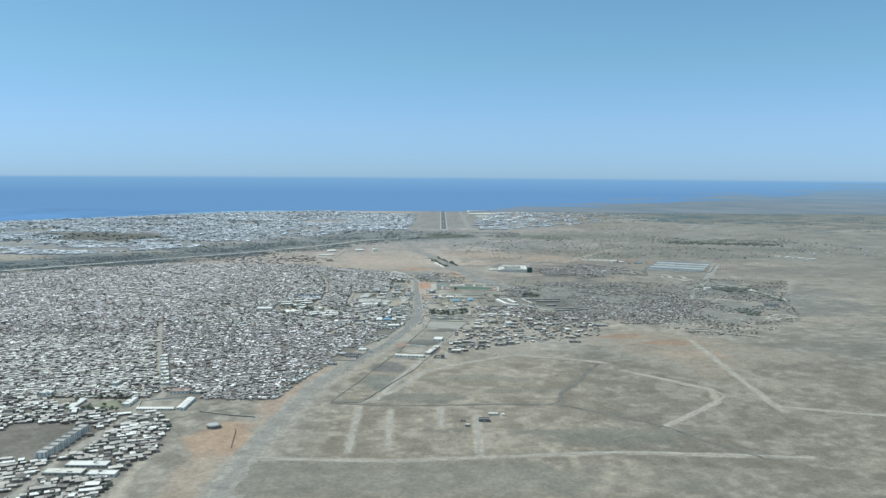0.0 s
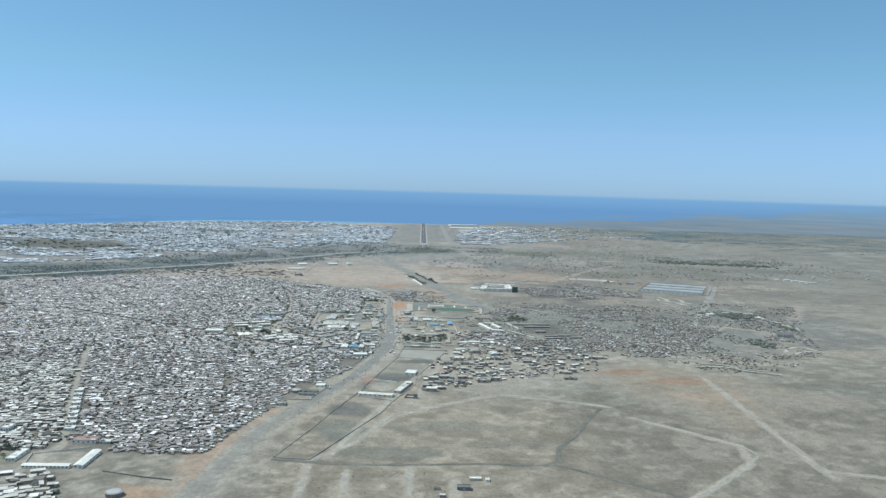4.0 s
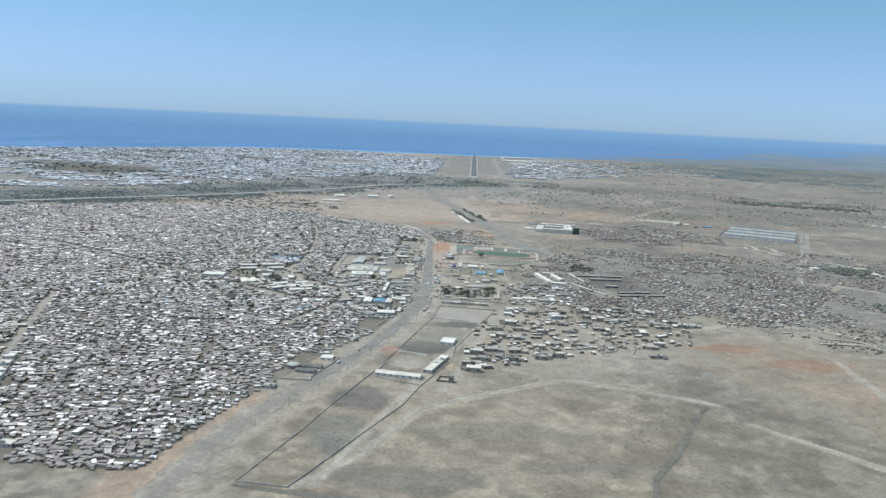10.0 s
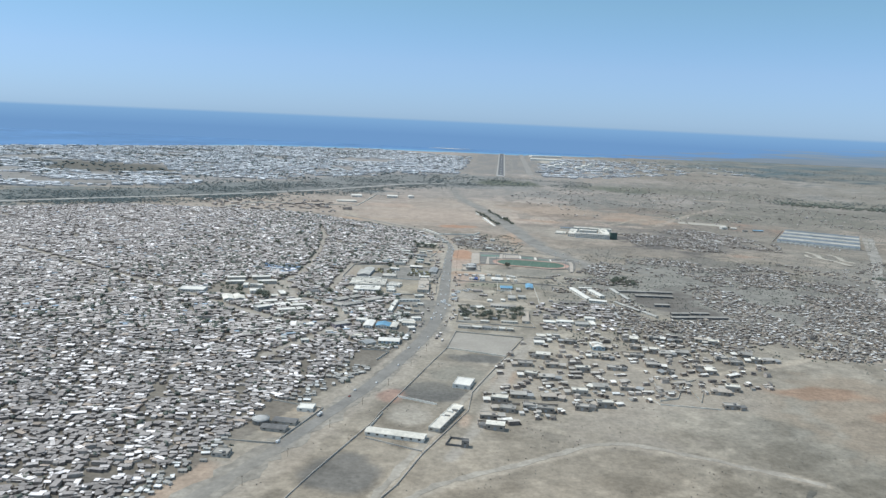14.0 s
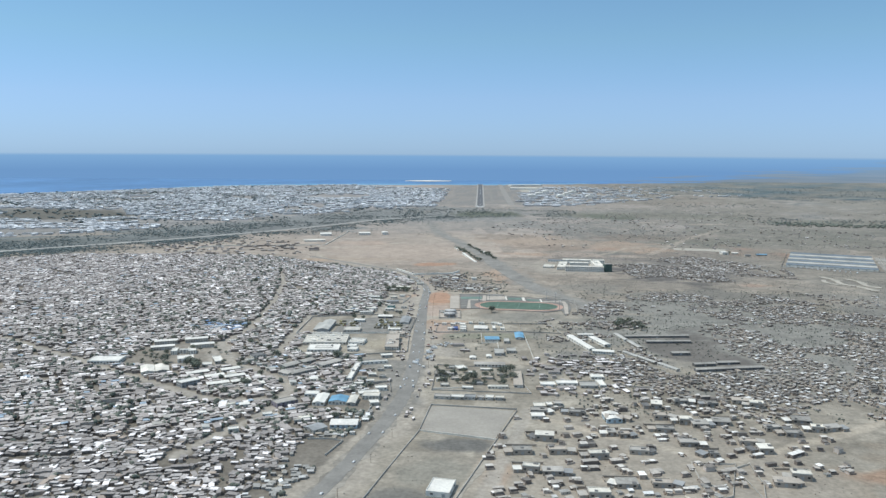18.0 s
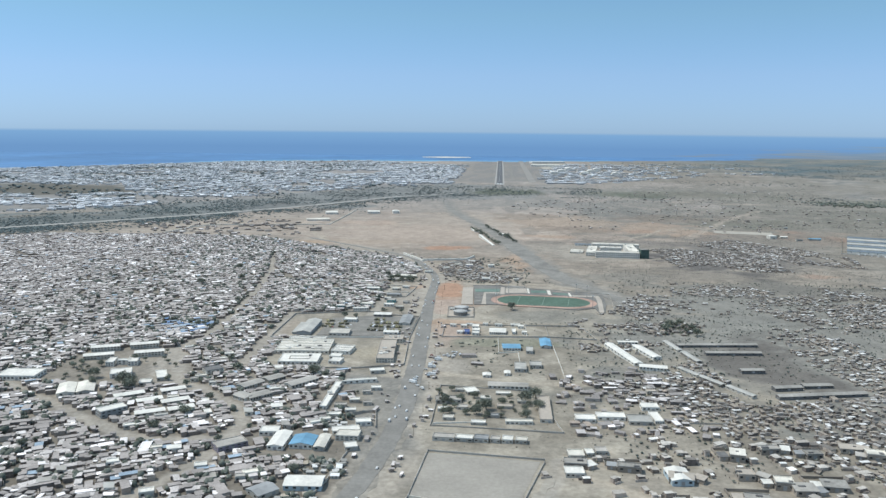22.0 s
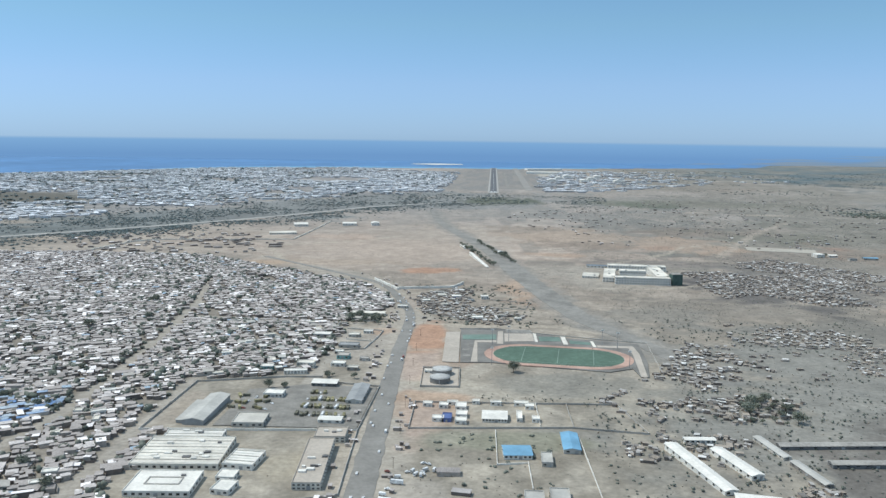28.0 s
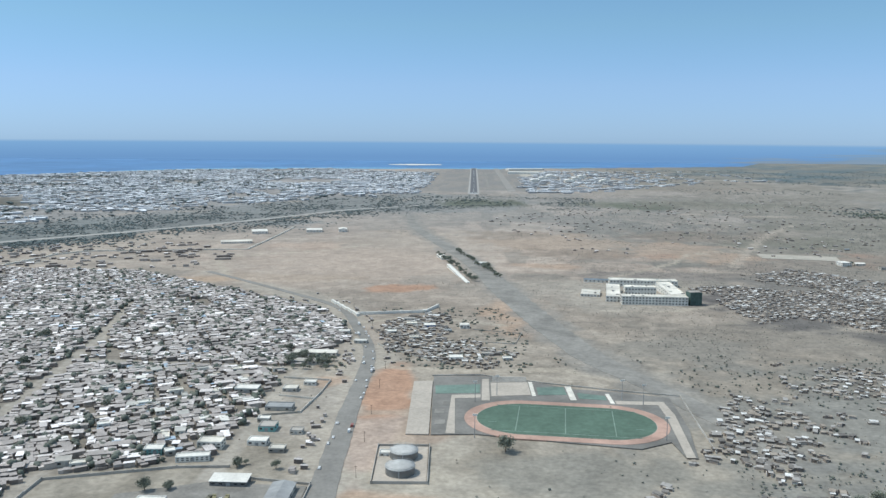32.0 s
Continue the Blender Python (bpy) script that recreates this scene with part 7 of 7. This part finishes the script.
spots += [(-348 + 4.5 * i, 751 + (i % 3)) for i in range(9)] + [(-350 + 5 * i, 793 + 2 * (i % 2)) for i in range(8)] + [(-366 + (i % 3) * 4, 775 + 5 * i) for i in range(6)] + [(-363, 760), (-370, 770), (-345, 792), (-338, 796), (-352, 798), (-330, 790), (-289, 635), (-286, 642), (-283, 824), (-290, 822), (-320, 762), (-325, 742), (-300, 715), (-280, 700), (-268, 660), (-305, 640), (-296, 622)]
spots += [(22, 1556), (5, 1261), (7, 1263), (-24, 1303), (-113, 1506), (-93, 1532), (-90, 1534)] + [(147 + 5.5 * (i % 6) + rng.normal(0, 1.5), 1473 + 11 * (i // 6) + rng.normal(0, 3)) for i in range(24)]
spots += [(-261, 1329), (-264, 1322), (-258, 1318), (-245, 1303), (-250, 1300), (-214, 1290), (-238, 1350), (-198, 1310), (-209, 1269), (-228, 1394), (-182, 1300), (-170, 1225), (-157, 1228), (-158, 1276), (-206, 1341), (-158, 1335), (-176, 1308), (-232, 1352), (-266, 1310), (-272, 1330), (-222, 1300), (-216, 1296), (-270, 1338), (-256, 1308), (-246, 1392), (-220, 1356), (-214, 1348)]
spots += [(-20 + 7 * (i % 8) + rng.normal(0, 2), 1266 + 9 * (i // 8) + rng.normal(0, 2)) for i in range(32)]
spots += [(-112 + 6 * (i % 6) + rng.normal(0, 2), 1690 + 9 * (i // 6) + rng.normal(0, 2)) for i in range(18)]
for i in range(34):
    k = i / 33
    spots.append((-44 + 50 * k + rng.normal(0, 2), 2300 - 240 * k))
    if i % 3 or i > 20:
        spots.append((-20 + 55 * k + rng.normal(0, 2), 2330 - 240 * k))
spots += [(-290, 1321), (-284, 1327), (-266, 1329), (-247, 1310), (-270, 1389), (-217, 1290), (-161, 1336), (-229, 1258), (-225, 1196), (-222, 1203)]
old = np.where((hy > 1180) & (hy < 1780) & (hx > -330))[0]
pick = rng.choice(old, 50, replace=False)
spots += [(hx[i] + 2.5, hy[i] + 2.2) for i in pick]
for i, (x, y) in enumerate(spots):
    m = pose(x, y, float(gz(y)) - 0.2, 0, 0, rng.random() * 360) @ Matrix.Scale((0.75 + 0.7 * rng.random() ** 2) * (1.12 if x < -140 and 1180 < y < 1420 else 1.0), 4)
    if i < 3:
        TREES[i].matrix_basis = m
    else:
        copy_thing(TREES[int(rng.integers(3))], m)


def scatter(n, x0, x1, y0, y1, seed, cut, size, cell=60):
    r = np.random.default_rng(seed)
    x, y = r.uniform(x0, x1, n), r.uniform(y0, y1, n)
    m = (field_noise(x, y, cell, seed) > cut) & (segment_distance(x, y, MAIN_ROAD) > 12) & (segment_distance(x, y, DIAGONAL) > 20)
    for a0, a1, b0, b1 in ((-170, -50, 1290, 1560), (-40, 42, 1140, 1216), (-60, -20, 1500, 1700), (-36, 120, 1508, 1685), (-34, 60, 1440, 1495)):
        m &= ~((x > a0) & (x < a1) & (y > b0) & (y < b1) & (r.random(n) < 0.93))
    if y0 < 700:
        for line in TRACKS:
            m &= segment_distance(x, y, line) > 5
    return x[m], y[m], size * r.uniform(0.5, 1.4, m.sum())


pick = np.concatenate([rng.choice(np.where(hx > -520)[0], 1900, replace=False), rng.choice(np.where((hy > 1150) & (hx > -430))[0], 3200, replace=False)])
shrubs("quarter_trees", hx[pick] + 2.6, hy[pick] + 2.4, np.where(hy[pick] > 1150, 3.3, 2.6) * rng.uniform(0.5, 1.4, len(pick)), "small dark trees between the tin-roofed houses", 1.05, 3)
pick = rng.choice(len(sx), 420, replace=False)
shrubs("suburb_trees", sx[pick] + 3.5, sy[pick] + 3, 4.2 * rng.uniform(0.6, 1.4, len(pick)), "dark trees between the block houses", 0.8, 3)
x, y, s = scatter(5000, -2300, -200, 2700, 4700, 67, 0.42, 10.0, 120)
m = inside(x, y, TOWN)
shrubs("town_trees", x[m], y[m], s[m], "dark trees between the houses of the far town", 0.5, leaf=M_HAZED_LEAF)
x, y, s = scatter(9000, -70, 700, 600, 1900, 61, 0.52, 0.6, 30)
shrubs("plain_scrub", x, y, s, "low dry scrub on the stony plain", 0.6)
x, y, s = scatter(15000, -500, 1500, 1800, 3300, 62, 0.47, 0.95, 90)
shrubs("far_scrub", x, y, s, "thorn scrub scattered over the far plain", 0.4)
x, y, s = scatter(18000, 60, 900, 1380, 2600, 68, 0.46, 0.95, 50)
shrubs("thorn_scrub", x, y, s, "grey thorn scrub on the stony plain", 0.6)
x, y, s = scatter(36000, 200, 2200, 2100, 3600, 72, 0.40, 1.05, 120)
shrubs("dry_thorn_belts", x, y, s, "belts of dry thorn bushes over the far plain", 0.4, leaf=M_HAZED_LEAF)
x, y, s = scatter(500, -75, 45, 1690, 1900, 69, 0.35, 1.9, 30)
shrubs("junction_bushes", x, y, s, "dark bushes between the yards at the junction", 0.7, 3)
r = np.random.default_rng(63)
t = r.random(40000)
line = smooth_line(WADI, 20)
i = (t * (len(line) - 1)).astype(int)
side = r.choice((-1, 1), len(t))
off = side * r.gamma(2.0, 1.0, len(t)) * np.where(side < 0, 78, 24)
x, y = line[i, 0] + off * 0.85 + r.normal(0, 14, len(t)), line[i, 1] - off * 0.6 + r.normal(0, 14, len(t))
clump = field_noise(x, y, 90, 91) * 0.6 + field_noise(x, y, 30, 92) * 0.4
m = (segment_distance(x, y, WADI) > 15) & (r.random(len(x)) < np.clip((100 - x) / 900, 0.18, 0.8) * np.clip((clump - 0.33) * 4.5, 0.10, 1))
bx, by, bs = scatter(18000, -150, 1700, 2560, 3420, 73, 0.46, 1.7, 110)
shrubs("grey_bush_belt", bx, by, bs, "hazy grey-green bushes in loose belts over the coastal plain", 0.3, leaf=M_HAZED_LEAF)
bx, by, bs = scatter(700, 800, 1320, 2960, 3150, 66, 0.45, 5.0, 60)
shrubs("far_grove", bx, by, bs, "dark grove round far farm compounds", 0.4, leaf=M_HAZED_LEAF)
shrubs("wadi_thicket", x[m], y[m], 5.2 * r.uniform(0.4, 1.4, m.sum()) * np.clip(1.05 - x[m] / 250, 0.3, 1), "dense dark thicket along the wadi", 0.28, leaf=M_HAZED_LEAF)
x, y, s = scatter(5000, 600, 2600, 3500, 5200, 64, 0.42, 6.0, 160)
shrubs("far_woodland", x, y, s, "dark open woodland on the far plain", 0.25, leaf=M_HAZED_LEAF)
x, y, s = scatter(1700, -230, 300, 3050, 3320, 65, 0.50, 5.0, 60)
shrubs("airfield_thicket", x, y, s, "dark thicket before the runway end", 0.25, leaf=M_HAZED_LEAF)

x, y, s = scatter(90, -24, 52, 1346, 1442, 93, 0.42, 1.9, 18)
m = (x > -4) | (y > 1384)
shrubs("compound_scrub", x[m], y[m], s[m], "tan and green scrub on the bare ground of a compound", 0.6, 3)
x, y, s = scatter(420, 0, 125, 1496, 1556, 94, 0.45, 1.1, 20)
shrubs("verge_scrub", x, y, s, "low grey scrub on stony ground below the sports ground", 0.6)
x, y, s = scatter(5200, 60, 430, 1190, 1740, 95, 0.40, 1.5, 26)
shrubs("shack_scrub", x, y, s, "dark thorn bushes between the scattered shacks", 0.7)
r = np.random.default_rng(96)
a, q = r.random(260) * 6.28, np.sqrt(r.random(260))
for name, cx, cy, rx, ry, n, size, label in (("compound_trees", 577, 1618, 36, 40, 150, 5.0, "dark bushes grown over a ruined compound"), ("plain_grove", 501, 1316, 14, 36, 60, 5.5, "small dark grove on the stony plain"), ("bank_bushes", 398, 1140, 52, 22, 90, 2.2, "dark bushes along a dug earth bank"), ("wall_bushes", 612, 1510, 12, 62, 90, 4.5, "dark bushes beside a broken wall")):
    shrubs(name, cx + rx * q[:n] * np.cos(a[:n]), cy + ry * q[:n] * np.sin(a[:n]), size * r.uniform(0.5, 1.3, n), label, 0.7, 3)
# stones and rubble, loose on the plain
x, y, s = scatter(8000, -150, 480, 620, 2050, 71, 0.5, 0.5, 40)
p = Pile()
p.many(x, y, gz(y) - 0.4, s, s * 0.8, 0.35 + s * 0.5, rng.random(len(x)) * 6, faces=CLOSED[:5])
tagged(new("loose_stones", p.done("loose_stones", [M_STONE])), "loose brown stones and rubble on the plain", "stones", kind="stuff")

# ---- vehicles ----
KINDS = {k: tagged(car(k), {"car": "small dusty saloon car on tarmac", "van": "pale boxy minibus with dark windscreen", "truck": "parked truck with a boxy load bed", "lorry": "drab yellow-green lorry parked in a yard", "bus": "long pale bus with dark windows"}[k], {"car": "car", "van": "minibus", "truck": "truck", "lorry": "lorry", "bus": "bus"}[k], "vehicles") for k in ("car", "van", "truck", "lorry", "bus")}
used = set()


def park(kind, x, y, yaw, lift=0.0):
    m = pose(x, y, float(gz(y)) + lift, 0, 0, yaw)
    if kind not in used:
        used.add(kind)
        KINDS[kind].matrix_basis = m
        return KINDS[kind]
    return copy_thing(KINDS[kind], m)


line = smooth_line(MAIN_ROAD, 4)
for i in range(58):
    k = int((rng.uniform(0.50, 0.86) if i % 5 else rng.uniform(0.3, 0.5)) * (len(line) - 2)) if i > 14 else int(rng.uniform(0.60, 0.76) * (len(line) - 2))
    d = line[k + 1] - line[k]
    d /= np.linalg.norm(d)
    side = (2.2 + 2.6 * rng.random()) * (1 if i % 2 else -1)
    park(("car", "car", "van", "car", "car", "car", "car", "car", "van", "car", "car", "car", "truck")[i % 13], line[k, 0] - d[1] * side, line[k, 1] + d[0] * side, math.degrees(math.atan2(d[1], d[0])) - 90, -0.13)
for i in range(40):
    row = i // 12
    park(("lorry", "lorry", "lorry", "car", "lorry", "lorry", "truck")[i % 7], -94 + (i % 12) * 2.3 + rng.normal(0, .2), 1458 + row * 13 + rng.normal(0, .5), rng.normal(0, 8))
for i in range(18):
    park(("lorry", "lorry", "car")[i % 3], -132 + (i % 6) * 4 + rng.normal(0, 1), 1466 + (i // 6) * 10 + rng.normal(0, 1), rng.random() * 360)
for i in range(10):
    park(("car", "van")[i % 2], -25 + i * 0.9 + rng.normal(0, 2), 1392 + rng.normal(0, 4), rng.random() * 360)
for i in range(14):
    park(("van", "car", "bus")[i % 3], -34 + rng.normal(0, 5), 1310 + i * 6, 80 + rng.normal(0, 15))
for i in range(12):
    park("bus", 526 + i * 6.2 + rng.normal(0, .6), 2022 - i * 6.0, 160 + rng.normal(0, 12))
# poles along the road
for i in range(26):
    k = int(len(line) * (0.3 + 0.022 * i))
    pole = thing("power_pole", line[k, 0] + 12, line[k, 1], float(gz(line[k, 1])) - 0.2, 0, "thin wooden power pole by the road", "pole", "power poles")
    q = Pile()
    limb(q, (0, 0, -0.3), (0, 0, 5), 0.12, 0.08)
    part("pole_shaft", q.done("pole_shaft", [M_BARK]), pole)
    part("crossarm", Pile().box(0, 0, 4.6, 1.3, .1, .12).done("crossarm", [M_BARK]), pole)

# ---- outlying huts, farms and groves beyond the shack fields ----
for name, outline, step_, keep_, cut in (
    ("outlying_huts", [(300, 1165), (480, 1160), (570, 1260), (610, 1420), (520, 1500), (440, 1420), (340, 1230)], 5.6, 0.6, 0.42),
    ("far_outlying_huts", [(430, 1640), (480, 1440), (620, 1430), (760, 1780), (640, 1830), (400, 1780)], 6.5, 0.55, 0.48),
):
    x, y = plots(outline, step_, step_, 15, keep_, 0.35)
    g = field_noise(x, y, 34, len(name)) + 0.3 * (field_noise(x, y, 9, 5) - 0.5) > cut
    quarter(name, x[g], y[g], 3.4, 2.9, 0.9, 15, "sparse low huts of sheet and block on stony ground", "houses", roof=M_SHANTY, big=0.05, annex=0.3, fence=0.4, sway=16, crosswise=0.3)
x, y = plots([(1000, 2440), (1350, 2500), (1620, 2600), (1600, 2780), (1250, 2660), (980, 2560)], 26, 24, 5, 0.16, 0.4)
quarter("far_farmsteads", x, y, 10, 7, 2.2, 5, "pale scattered farmsteads far out on the plain", "houses", M_HAZED_ROOF, M_FAR_WALL, 0.2)
x, y, s = scatter(11000, 300, 1400, 1150, 2250, 81, 0.46, 1.15, 70)
shrubs("dusty_scrub", x, y, s, "dusty grey scrub between outlying huts", 0.6)
r = np.random.default_rng(82)
k = r.random(90)
shrubs("palm_row", 515 + 115 * k + r.normal(0, 3, 90), 1640 - 25 * k + r.normal(0, 6, 90), r.uniform(2.5, 5, 90), "dark row of palms and thorn trees by a farm wall", 0.9, 3)
k = r.random(260)
shrubs("farm_grove", 830 + 360 * k + r.normal(0, 20, 260), 2985 - 60 * k + r.normal(0, 28, 260), r.uniform(5, 11, 260), "dark grove by a far farm on the plain", 0.5, 3)
